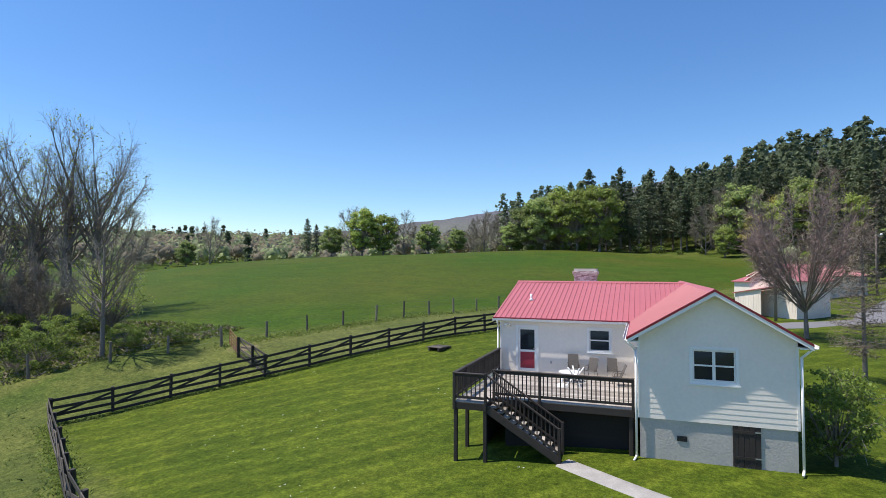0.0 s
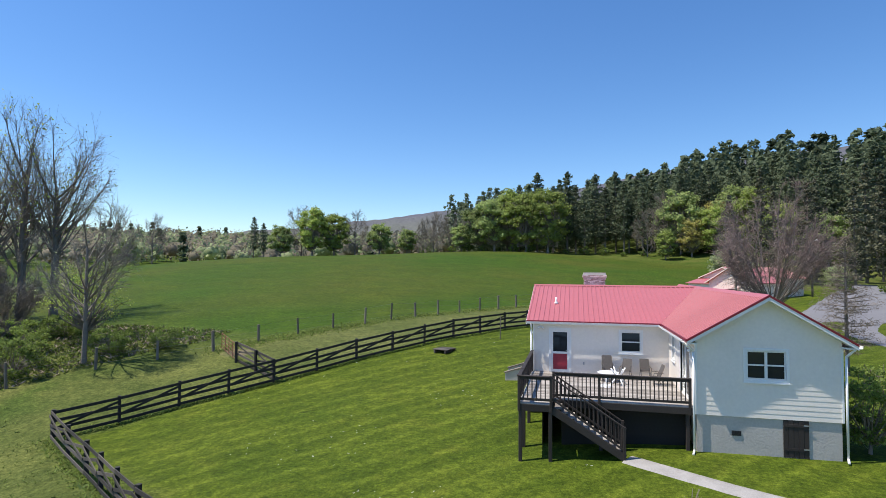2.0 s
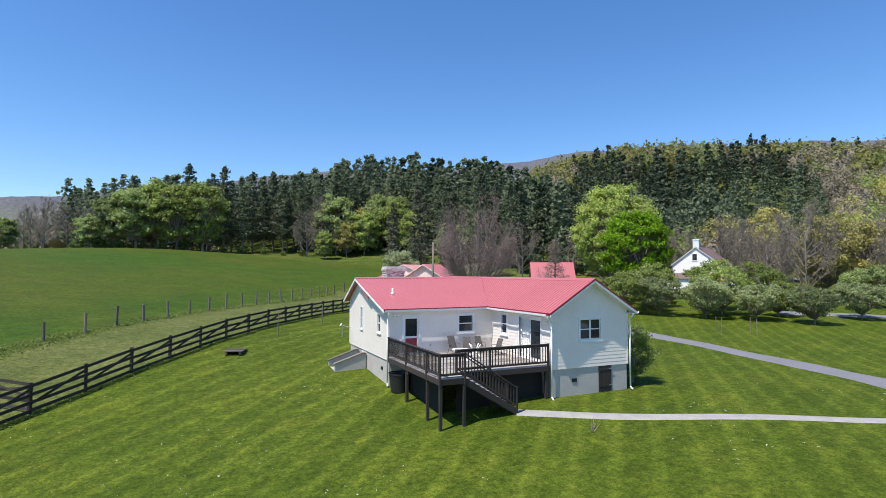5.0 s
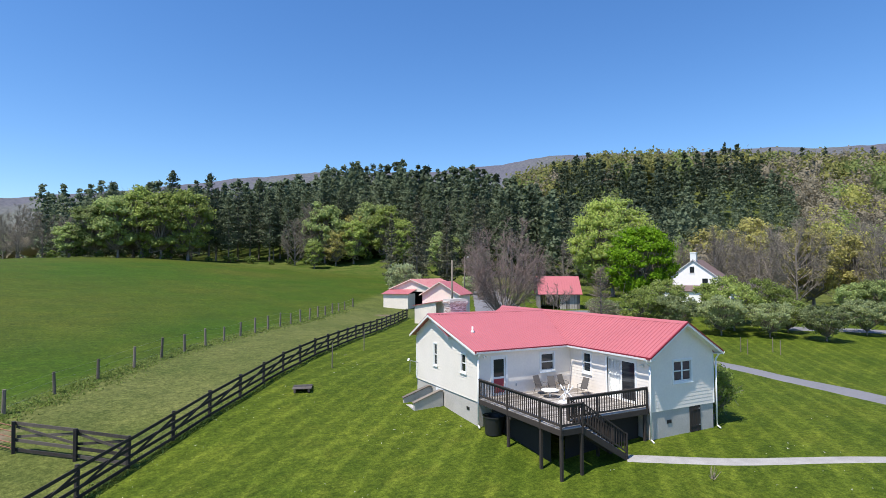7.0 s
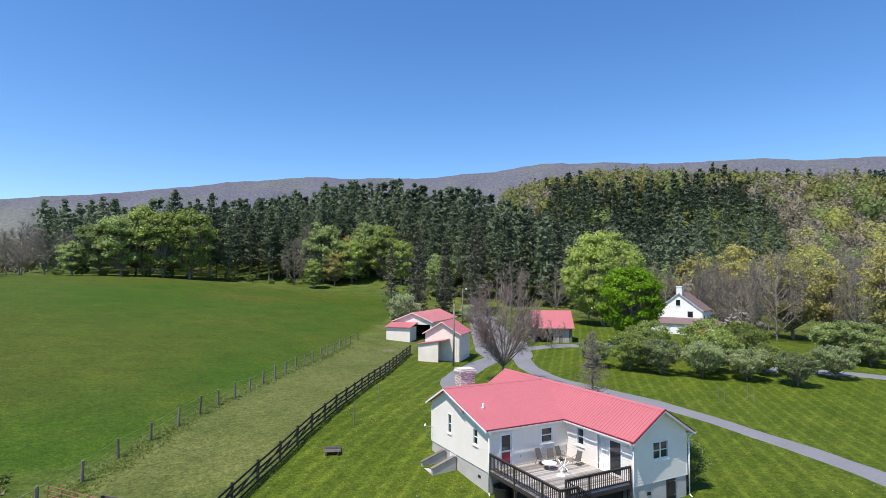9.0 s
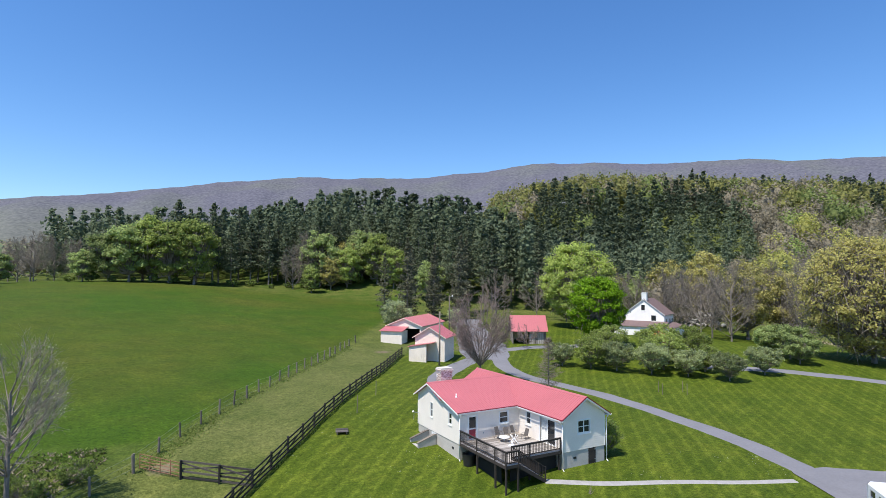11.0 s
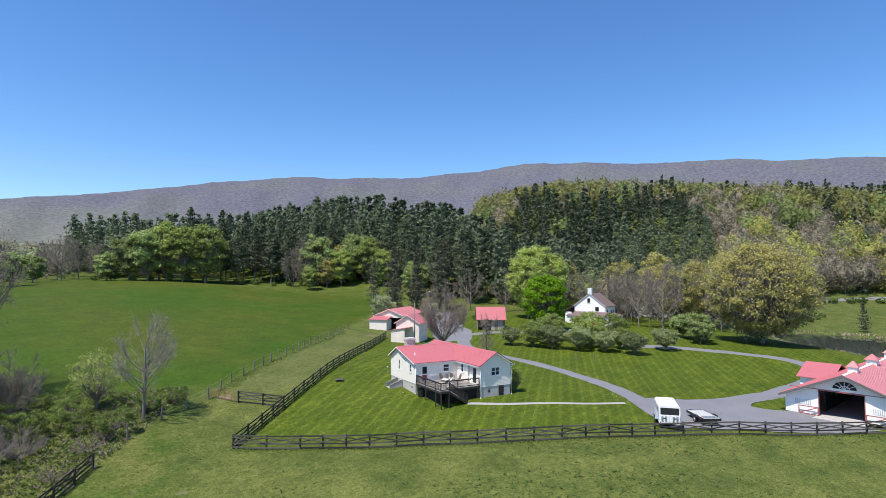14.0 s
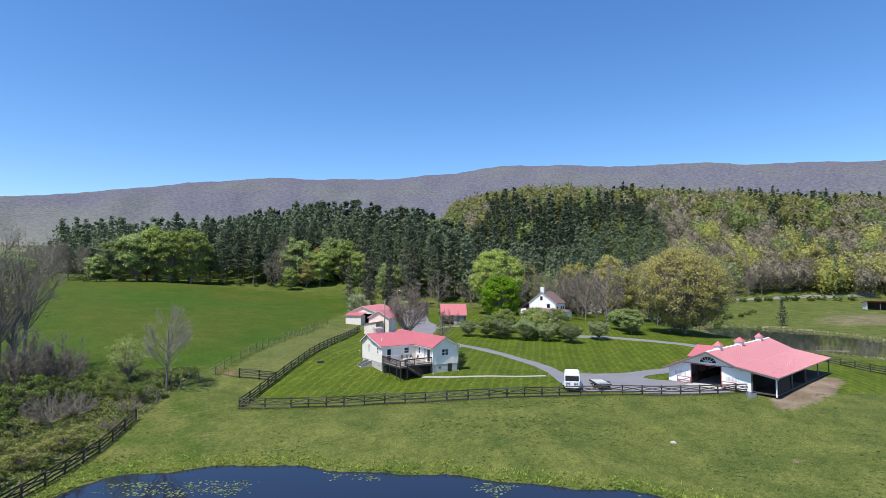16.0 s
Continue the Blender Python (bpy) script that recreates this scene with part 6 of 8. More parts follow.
    child("crown", mesh_np("crown", np.concatenate([v1, v2]), np.concatenate([f1, f2 + len(v1)]), twig), t)
    if buds:
        pick = np.concatenate([tb, sb])[rng.integers(0, len(tb) + len(sb), nbuds)] + rng.normal(size=(nbuds, 3)) * high * 0.006
        v, f = cards(rng, pick, 0.13 if high < 13 else 0.2)
        child("crown", mesh_np("crown", v, f, buds), t)
    return t


def boughs(rng, high, wide, bare, whorls, per, nodes, shape=0.72):
    """Tiers of flat boughs round a straight stem: limb pieces, spray places and their facing."""
    limbs, cen, face = [], [], []
    for w in range(whorls):
        t = (w + rng.uniform(0.1, 0.9)) / whorls
        z = high * (bare + (0.985 - bare) * t)
        r = wide / 2 * (min(1.0, 0.45 + t * 3.2) * (1 - t) ** shape * rng.uniform(0.72, 1.12) + 0.035)
        turn = rng.uniform(0, 6.28)
        for i in range(per):
            if rng.uniform() < 0.12 and t < 0.85:
                continue
            az = turn + i * 6.28 / per + rng.normal() * 0.3
            ln = r * rng.uniform(0.55, 1.15)
            out = np.array([np.cos(az), np.sin(az), 0.0])
            rise = rng.uniform(-0.12, 0.16) + 0.35 * t
            a = np.array([0, 0, z])
            tip = a + out * ln + np.array([0, 0, ln * rise])
            limbs.append((a, tip, 0.05, 0.015))
            some = max(4, int(nodes * (0.2 + 0.8 * min(1.0, 2 * ln / wide))))
            k = rng.uniform(0.2, 1.04, (some, 1))
            side = np.array([-out[1], out[0], 0.0])
            p = a + (tip - a) * k + side * rng.normal(size=(some, 1)) * ln * 0.17 + np.array([0, 0, 1.0]) * (0.1 * ln * k * k + rng.normal(size=(some, 1)) * 0.2 * high * (1 - bare) / whorls)
            cen.append(p)
            face.append(out * 0.55 + np.array([0, 0, 0.9]) + rng.normal(size=(some, 3)) * 0.35)
    return limbs, np.concatenate(cen), np.concatenate(face)


def pine_tree(name, seed, high, wide, needle="needle", bare=0.3, whorls=24, per=6, nodes=20, size=0.8, shape=0.72):
    rng = np.random.default_rng(seed)
    segs = [(np.array([0, 0, -0.3]), np.array([0, 0, high * 0.5]), high * 0.013, high * 0.009), (np.array([0, 0, high * 0.5]), np.array([0.1, 0, high]), high * 0.009, 0.03)]
    limbs, cen, face = boughs(rng, high, wide, bare, whorls, per, nodes, shape)
    t = new(name)
    child("trunk", segments_mesh("trunk", segs + limbs, "bark"), t)
    v, f = cards_out(rng, cen, face, size, 0.6, 0.34)
    child("crown", mesh_np("crown", v, f, needle), t)
    return t


def larch_tree(name, seed, high, wide):
    """A straight stem with level branches and a haze of bare drooping twigs."""
    rng = np.random.default_rng(seed)
    segs = [(np.array([0, 0, -0.3]), np.array([0, 0, high * 0.5]), 0.13, 0.09), (np.array([0, 0, high * 0.5]), np.array([0.05, 0, high]), 0.09, 0.02)]
    limbs, cen, face = boughs(rng, high, wide, 0.14, 30, 6, 46, 0.6)
    t = new(name)
    child("trunk", segments_mesh("trunk", segs + [(a, b, 0.025, 0.01) for a, b, _, _ in limbs], "bark"), t)
    d = rng.normal(size=cen.shape) * 0.7 + np.array([0, 0, -0.25]) + face * np.array([0.6, 0.6, 0])
    d /= np.linalg.norm(d, axis=1, keepdims=True)
    v, f = strips(rng, np.stack([cen, cen + d * rng.uniform(0.12, 0.34, (len(cen), 1))], 1), 0.011)
    child("crown", mesh_np("crown", v, f, "needle_brown"), t)
    return t


def plant(proto, spots, label, category="tree", group="", seed=0, big=0.12):
    """Copies of a plant: (x, y) or (x, y, scale); the first spot takes the pattern itself."""
    rng = random.Random(seed)
    for i, s in enumerate(spots):
        k = (s[2] if len(s) > 2 else 1.0) * rng.uniform(1 - big, 1 + big)
        m = Matrix.LocRotScale((s[0], s[1], lz(s[0], s[1]) - 0.05), Euler((0, 0, rng.uniform(0, 6.28))), (k, k, k * rng.uniform(0.94, 1.08)))
        if i == 0:
            proto.matrix_basis = m
            tagged(proto, label, category, group)
        else:
            made = copy_thing(proto, Matrix())
            made.matrix_basis = m


# ---- single trees round the farm ----
TALL = [(-53.6, 42.8), (-55.8, 38, 0.97), (-58.5, 40.5, 1.0), (-60, 35, 0.92), (-55.2, 44.5, 0.96)]
plant(bare_tree("bare_tree", 11, 20.5, 10.2, "twig", 0.34, 20, 8, 5, "leaf_fresh", 220, leader=0.5, fine=0.014), TALL, "tall slender bare tree with first green buds", group="tall bare trees", seed=1, big=0.05)
plant(bare_tree("bare_tree", 51, 19.5, 9.0, "twig", 0.3, 18, 8, 5, "leaf_fresh", 320, leader=0.5, fine=0.014), [(-54.4, 40.2), (-57, 42.6, 1.04), (-62.5, 38), (-57.5, 36, 0.9), (-63, 31, 0.85)], "tall narrow bare tree on the bank", group="tall bare trees", seed=41, big=0.05)
plant(bare_tree("bare_tree", 12, 12.2, 6.8, "twig_pale", 0.3, 30, 8, 7, "leaf_sage", 200, leader=0.42), [(-36.9, 30.7)], "slender bare tree budding beside the bank", seed=2, big=0.0)
plant(bare_tree("bare_tree", 13, 13.2, 9.2, "twig_red", 0.2, 46, 12, 11, fine=0.013), [(11.8, 51.8)], "rounded bare tree with reddish twigs by the drive", seed=3, big=0.0)
plant(bare_tree("bare_tree", 52, 5.2, 5.6, "twig_red", 0.22, 18, 8, 9, fine=0.012), [(35.2, 71.6)], "small spreading bare tree before the garage", seed=42, big=0.0)
plant(larch_tree("larch_tree", 14, 8.1, 4.0), [(10.5, 35.8)], "thin brownish larch beside the drive", seed=4, big=0.0)
plant(leafy_tree("maple_tree", 15, 13.6, 11.2, "leaf_bright", 18000, 0.34, low=0.08, lobes=170, loose=0.6, ragged=0.16, inner=0.7), [(48.4, 66.5)], "bright green round maple tree", seed=5, big=0.0)
plant(leafy_tree("willow_tree", 16, 22, 19, "leaf_willow", 26000, 0.4, low=0.03, lobes=300, ragged=0.2, inner=0.68), [(66, 91)], "large pale green tree behind the maple", seed=6, big=0.0)
plant(leafy_tree("oak_tree", 17, 23.2, 25, "leaf_olive", 34000, 0.38, low=0.0, lobes=520, ragged=0.3, inner=0.75), [(86.6, 36.6)], "broad yellow-green tree at the lake edge", seed=7, big=0.0)
plant(leafy_tree("apple_tree", 18, 4.9, 5.9, "leaf_apple", 7500, 0.19, low=0.12, lobes=80, loose=0.9, ragged=0.3), [(31.1, 56.9, 0.95), (36.2, 50, 1.02), (39.6, 46.2, 0.95), (43.4, 42.6, 0.95), (46.6, 38, 1.05), (55.9, 38.3, 1.08)], "sage-green apple tree coming into blossom", group="orchard trees", seed=8)
plant(leafy_tree("apple_tree", 19, 5.2, 6.2, "leaf_fresh", 7500, 0.19, low=0.12, lobes=80, loose=0.9, ragged=0.3), [(33.8, 53.2, 1.05), (42, 57.2, 1.05), (47.5, 51.5, 1.15), (44, 47.5, 1.1), (52.5, 49, 1.1), (48.8, 43.6, 0.95), (38.6, 54.5, 1.0)], "green apple tree in young leaf", group="orchard trees", seed=9)
plant(leafy_tree("fruit_tree", 20, 6.5, 7.5, "leaf_mid", 8000, 0.24, low=0.1, lobes=70, ragged=0.25), [(73.5, 44.1), (75, 48.5, 0.95), (70.1, 40.6, 0.85)], "small green tree beyond the orchard", seed=10)
plant(leafy_tree("shrub", 21, 3.6, 3.9, "leaf_rust", 3600, 0.17, low=0.05, lobes=40, ragged=0.25), [(58.5, 60.5)], "rust-coloured shrub by the farmhouse", "shrub", seed=11)
plant(leafy_tree("shrub", 22, 3.1, 2.6, "shrub", 6500, 0.085, low=0.0, lobes=60, loose=0.9, ragged=0.35), [(5.35, 22.0)], "dark evergreen shrub at the cottage corner", "shrub", seed=12, big=0.0)
# bank of the ditch
plant(leafy_tree("small_tree", 23, 6.8, 5.6, "leaf_fresh", 4200, 0.12, low=0.08, lobes=70, loose=1.0, ragged=0.4), [(-41.3, 35.0)], "airy small tree in pale new leaf", seed=13, big=0.0)
plant(bare_tree("thorn_tree", 24, 7.6, 6.8, "twig", 0.08, 40, 12, 13, "leaf_tan", 2600, fine=0.015), [(-48.8, 34.2), (-53.5, 33.5, 1.05), (-57.5, 30, 0.95)], "dense grey-brown thorn tree on the bank", seed=14)
plant(leafy_tree("shrub", 25, 2.4, 4.2, "shrub", 5200, 0.1, low=0.0, lobes=60, loose=0.9, ragged=0.35), [(-39.5, 28.0), (-42.5, 29, 0.8), (-36.5, 32.5, 0.7), (-33.5, 34.5, 0.6), (-44.5, 36, 0.9), (-47, 29, 1.3), (-52, 28.5, 1.5), (-55, 22, 1.6), (-57, 27, 1.7), (-50.5, 31.5, 1.4), (-43.5, 31.5, 1.0), (-59, 16, 1.4), (-60, 24, 1.4), (-63, 10, 1.4)], "tangled green shrub on the bank", "shrub", seed=15)
plant(bare_tree("shrub", 26, 3.4, 5.2, "twig", 0.03, 44, 9, 9, fine=0.011), [(-49.2, 23.6, 1.15), (-46.6, 25.4, 0.8)], "leafless grey shrub on the bank", "shrub", seed=16)
plant(bare_tree("shrub", 53, 1.6, 3.4, "twig_red", 0.03, 30, 6, 7, fine=0.01), [(-41.6, 25.2), (-43.6, 20.8, 0.8), (-40.2, 27.4, 0.7)], "low brown brush on the bank", "shrub", seed=43)
plant(leafy_tree("shrub", 27, 2.2, 4.5, "leaf_yellow", 5200, 0.11, low=0.0, lobes=60, loose=0.9, ragged=0.35), [(-47.6, 17.6, 1.0), (-50.5, 14, 1.15), (-53.6, 10, 1.2), (-56.5, 5.5, 1.2), (-60, -1, 1.3), (-54, 16.5, 1.1)], "yellow-green shrub behind the dark fence", "shrub", seed=17)

# ---- woods: the front rows tree by tree ----
PINE_A = pine_tree("pine_tree", 31, 29.5, 13, "needle", 0.18, 27, 7, 28, 0.72, 0.68)
PINE_B = pine_tree("pine_tree", 32, 27.5, 12.5, "needle", 0.24, 25, 7, 28, 0.72, 0.75)
SPRUCE = pine_tree("spruce_tree", 33, 21, 8, "needle_dark", 0.04, 28, 7, 24, 0.5, 0.8)
GREEN_A = leafy_tree("ash_tree", 34, 19, 13, "leaf_fresh", 7500, 0.5, low=0.03, lobes=100, ragged=0.25)
GREEN_B = leafy_tree("lime_tree", 35, 15, 12, "leaf_mid", 6500, 0.47, low=0.02, lobes=90, ragged=0.25)
YELLOW = leafy_tree("birch_tree", 36, 19.5, 13, "leaf_olive", 6500, 0.49, low=0.03, lobes=90, ragged=0.3)
GREY = bare_tree("bare_tree", 37, 17, 11, "twig", 0.07, 28, 8, 7, "leaf_tan", 1500, leader=0.4, fine=0.027)
GREY_B = bare_tree("bare_tree", 38, 16, 13, "twig", 0.18, 22, 8, 8, leader=0.42, fine=0.026)
plant(GREEN_A, [(-21, 195, 1.28), (-13.5, 193, 1.25), (-26.5, 199, 1.2), (36, 178, 0.92), (-90, 168, 0.9), (-84, 172, 0.95), (47, 176, 0.9), (22, 174.5, 0.5), (50, 168, 0.8)], "light green broadleaf tree at the wood edge", group="wood edge trees", seed=21)
plant(GREEN_B, [(-46.5, 205, 0.72), (-39, 203, 1.15), (-33, 199, 1.3), (-29, 205, 1.5), (28, 184, 1.35), (44, 184, 1.3), (-72, 184, 0.75), (-69, 207, 0.75), (-117, 118, 0.45), (55, 150, 0.9), (-99, 163, 0.8)], "green broadleaf tree at the wood edge", group="wood edge trees", seed=22)
plant(PINE_A, [(-7, 200, 0.86), (-1, 198, 0.86), (6, 199, 0.83), (12, 196, 0.86), (18, 195, 0.86), (24, 192, 0.86), (-4, 208, 0.86), (3, 207, 0.95), (10, 206, 0.86), (17, 204, 0.91), (25, 202, 0.86), (31, 196, 0.93), (38, 192, 0.93), (44, 188, 0.93), (50, 190, 0.93), (56, 176, 0.93), (60, 168, 0.93), (58, 158, 0.93), (64, 150, 0.93), (66, 160, 0.93), (72, 153, 0.93), (-112, 168, 0.42), (-109.5, 170, 0.5)], "tall dark pine with bare lower trunk", group="pine wood", seed=23)
plant(PINE_B, [(-12, 204, 0.89), (-18, 207, 0.95), (14, 200, 0.86), (21, 198, 0.86), (29, 190, 0.93), (35, 188, 0.93), (55, 186, 0.93), (62, 143, 0.93), (70, 140, 0.93), (76, 146, 0.93), (68, 132, 0.93), (80, 138, 0.93), (86, 144, 0.93), (-25, 210, 0.86), (90, 136, 0.93), (64, 176, 0.93), (70, 168, 0.93)], "dark pine in the wood", group="pine wood", seed=24)
plant(SPRUCE, [(29, 112), (33, 118, 0.95), (37, 113, 1.05), (41, 120), (25, 117, 0.85), (45, 114, 0.9), (50, 121, 1.05), (56, 128, 1.0)], "dense dark spruce behind the sheds", group="spruces behind the sheds", seed=25)
plant(GREY, [(118, 72), (126, 71, 0.9), (134, 75), (143, 76, 1.1), (152, 80), (160, 84, 1.1), (170, 85), (181, 108), (112, 81), (90, 66, 1.0), (82, 78, 1.1), (104, 58, 0.9), (-112.5, 122, 0.7), (-57, 230, 1.1), (-62, 222, 0.95), (-68, 232), (-50, 236), (88, 92, 0.8), (96, 84, 0.85), (102, 90, 0.9), (93, 99, 0.9), (110, 84), (18, 184, 1.0), (24, 186, 1.05), (78, 96, 0.9), (74, 104, 0.9), (-78, 176, 1.05), (-95, 170, 0.9), (192, 104, 1.0), (203, 100, 0.95), (214, 98, 1.05), (223, 95, 0.9), (233, 94, 1.0), (244, 90, 1.0), (255, 87, 1.0), (266, 83, 1.0), (208, 110, 1.1), (238, 104, 1.1), (277, 79, 1.1), (288, 75)], "grey leafless tree at the wood edge", group="leafless trees", seed=26)
plant(GREY_B, [(93, 73, 0.95), (98, 84, 1.1), (86, 71, 0.9), (-72, 240), (-78, 255, 0.9), (-64, 230, 1.25), (84, 102, 0.8), (118, 95), (128, 88, 0.9), (70, 112, 0.8), (140, 92), (60, 118, 0.8), (-88, 262, 1.0), (-98, 250, 1.1)], "spreading leafless tree with reddish twigs", group="leafless trees", seed=27)
plant(YELLOW, [(101, 69, 1.05), (112, 66, 1.0), (104, 96), (114, 104), (124, 98, 1.1), (134, 104), (148, 98), (158, 104), (168, 96, 0.9), (96, 112, 1.1), (38, 184, 0.85), (30, 178, 0.7), (198, 116, 0.9), (228, 108, 0.9), (262, 95, 0.95), (280, 88, 1.0)], "yellow-green tree in spring leaf", group="wood edge trees", seed=28)
plant(leafy_tree("blossom_tree", 39, 6.5, 6.5, "leaf_sage", 5000, 0.25, low=0.02, lobes=60, ragged=0.3), [(20.5, 101), (24, 103, 0.8), (38, 104, 0.7)], "pale blossoming tree behind the sheds", seed=29)
plant(leafy_tree("shrub", 40, 1.8, 3.0, "shrub", 1200, 0.22, low=0.0, lobes=30, ragged=0.3), [(46, 93), (50, 90), (54, 94), (42, 97), (37, 98, 0.8), (131, 55), (137, 58), (144, 60), (150, 62), (126, 52, 0.8), (158, 62), (166, 64), (174, 66), (196, 88, 1.4), (204, 87, 1.5), (211, 84, 1.4), (218, 83, 1.6), (226, 80, 1.5), (233, 79, 1.7), (240, 75, 1.6), (248, 74, 1.6), (255, 70, 1.6), (263, 67, 1.6)] + [(-50 + i * 6.1, 204.5 - i * 1.6 + 2 * math.sin(i * 2.3), 1.3 + 0.5 * math.sin(i * 1.7)) for i in range(17)], "low shrub in a hedge row", "shrub", group="hedge shrubs", seed=30)
plant(pine_tree("fir_tree", 41, 9, 4.5, "needle_dark", 0.05, 22, 6, 10, 0.4), [(149, 43)], "thin young fir on the far lake bank", seed=31, big=0.0)


# ---- woods behind: too many to count ----
def low_pine(rng, high, wide, whorls, nodes, size):
    _, p, o = boughs(rng, high, wide, 0.14, whorls, 6, nodes, 0.66)
    v, f = cards_out(rng, p, o, wide * size, 0.6, 0.36)
    f = np.concatenate([f[:, [0, 1, 2]], f[:, [0, 2, 3]]])
    return v, f


def low_leafy(rng, high, wide, n, ragged=0.2, size=0.095):
    """One domed crown: an uneven inside with leaf sprays all over it."""
    v, f = BALL
    half = np.array([wide / 2, wide / 2, high * 0.46])
    mid = np.array([0, 0, high * 0.52])
    ph = rng.uniform(0, 6.28, 6)

    def bulge(d):
        return 1 + ragged * (np.sin(d[:, 0] * 5 + ph[0]) * np.sin(d[:, 1] * 5 + ph[1]) + 0.7 * np.sin(d[:, 2] * 7 + d[:, 0] * 4 + ph[2]) * np.sin(d[:, 1] * 8 + ph[3]))
    core = mid + v * half * (0.56 * bulge(v) * rng.uniform(0.9, 1.08, len(v)))[:, None]
    d = rng.normal(size=(n, 3))
    d /= np.linalg.norm(d, axis=1, keepdims=True)
    p = mid + d * half * (bulge(d) * rng.uniform(0.66, 1.06, n))[:, None]
    q, g = cards_out(rng, p, d, wide * size, 0.65)
    g = np.concatenate([g[:, [0, 1, 2]], g[:, [0, 2, 3]], f + len(q)])
    return np.concatenate([q, core]), g


def woods(name, kinds, spots, mat, label, seed):
    """All trees of one look in the far woods as one mesh."""
    rng = np.random.default_rng(seed)
    vs, fs, n = [], [], 0
    z = land(spots[:, 0], spots[:, 1])
    for (x, y, k), zz in zip(spots, z):
        v, f = kinds[rng.integers(0, len(kinds))]
        a = rng.uniform(0, 2 * np.pi)
        c, s = math.cos(a) * k, math.sin(a) * k
        w = np.stack([v[:, 0] * c - v[:, 1] * s + x, v[:, 0] * s + v[:, 1] * c + y, v[:, 2] * k + zz], 1)
        vs.append(w)
        fs.append(f + n)
        n += len(v)
    me = mesh_np(name, np.concatenate(vs), np.concatenate(fs), mat)
    return tagged(new(name, me), label, "woods", kind="stuff")


def scatter(seed, count, where, gap):
    """Spots on a jittered grid, kept where the rule allows."""
    rng = np.random.default_rng(seed)
    x0, x1, y0, y1 = where[:4]
    gx, gy = np.meshgrid(np.arange(x0, x1, gap), np.arange(y0, y1, gap))
    p = np.stack([gx.ravel(), gy.ravel()], 1) + rng.uniform(-0.45, 0.45, (gx.size, 2)) * gap
    return p, rng


_r = np.random.default_rng(77)
PINES = [low_pine(_r, 25, 11.5, 15, 9, 0.10) for _ in range(5)]
PINES_MID = [low_pine(_r, 25, 11.5, 11, 6, 0.14) for _ in range(5)]
LEAFY = [low_leafy(_r, 16, 12, 640, 0.22, 0.078) for _ in range(6)]
LEAFY_MID = [low_leafy(_r, 16, 12.5, 240, 0.2, 0.115) for _ in range(5)]
TWIGGY = [low_leafy(_r, 15, 11, 640, 0.28, 0.066) for _ in range(6)]
TWIGGY_MID = [low_leafy(_r, 15, 11.5, 240, 0.26, 0.10) for _ in range(5)]
pts, _r2 = scatter(3, 0, (-60, 460, 60, 420), 7.6)
X, Y = pts[:, 0], pts[:, 1]
S = X * 0.55 + Y * 0.83
edge = 178 + 6 * np.sin(X * 0.03) - 50 * ease(X, 40, 100) + 52 * ease(X, 125, 205) + 22 * ease(X, 145, 200)
keep = (S > edge) & (S < edge + 165) & (lake_side(X, Y) > 30)
pts, S, edge = pts[keep], S[keep], edge[keep]
X, Y = pts[:, 0], pts[:, 1]
mixer = np.sin(X * 0.045 + 1.2) * np.sin(Y * 0.05 + 0.4) + 0.7 * np.sin(X * 0.11 - Y * 0.09) + _r2.normal(size=len(X)) * 0.5
bearing = np.degrees(np.arctan2(X + 34, Y + 24))
deep = S - edge
piney = 1.75 * (1 - ease(bearing, 49, 60)) * (1 - ease(deep, 114 - 42 * ease(bearing, 37, 46), 142 - 38 * ease(bearing, 37, 46))) * (1 - 0.55 * ease(X, 70, 100) * (1 - ease(deep, 0, 26))) + 0.33 * ease(bearing, 50, 60) * ease(deep, 22, 70) - 0.15
tan = 0.3 - 0.75 * ease(X, 95, 130) * (1 - ease(deep, 45, 85))
kind = np.where(mixer * 0.45 < piney - 0.45, 0, np.where(mixer > 1.05, 3, np.where(mixer > tan, 2, 1)))
size = _r2.uniform(0.85, 1.15, len(X)) * np.where(kind == 0, 1.07 - 0.14 * ease(bearing, 29, 40) - 0.2 * np.maximum(ease(bearing, 47, 56), ease(deep, 85, 125)), 1.04)
full = np.stack([X, Y, size], 1)
front = deep < 60
for near, pines, leafs, twigs in ((True, PINES, LEAFY, TWIGGY), (False, PINES_MID, LEAFY_MID, TWIGGY_MID)):
    part_of = front == near
    woods("pine_wood", pines, full[(kind == 0) & part_of], "needle", "dense dark green pine wood on the hillside", 1)
    woods("spring_wood", leafs, full[(kind == 1) & part_of], "wood_yellow", "yellow-green broadleaf wood on the hillside", 2)
    woods("budding_wood", twigs, full[(kind == 2) & part_of], "wood_tan", "grey-brown budding wood on the hillside", 3)
    woods("green_wood", leafs, full[(kind == 3) & part_of], "wood_green", "green broadleaf wood on the hillside", 4)
# low woods across the valley
PINES_FAR = [low_pine(_r, 19, 9, 7, 3, 0.3) for _ in range(3)]
LEAFY_FAR = [low_leafy(_r, 15, 15, 46, 0.2, 0.14) for _ in range(4)]
pts, _r2 = scatter(5, 0, (-720, 520, 230, 900), 17.0)
X, Y = pts[:, 0], pts[:, 1]
R = np.hypot(X, Y)
AZ = np.degrees(np.arctan2(-X, Y))
S2 = X * 0.55 + Y * 0.83 - 178 + 50 * ease(X, 40, 100) - 52 * ease(X, 125, 205)
keep = (AZ > -8) & (AZ < 66) & (R > 285 + 30 * np.sin(AZ * 0.2) + 60 * ease(AZ, 20, 40)) & (R < 820) & ((X < -62) | (S2 > 195) | (Y > 422))
pts = pts[keep]
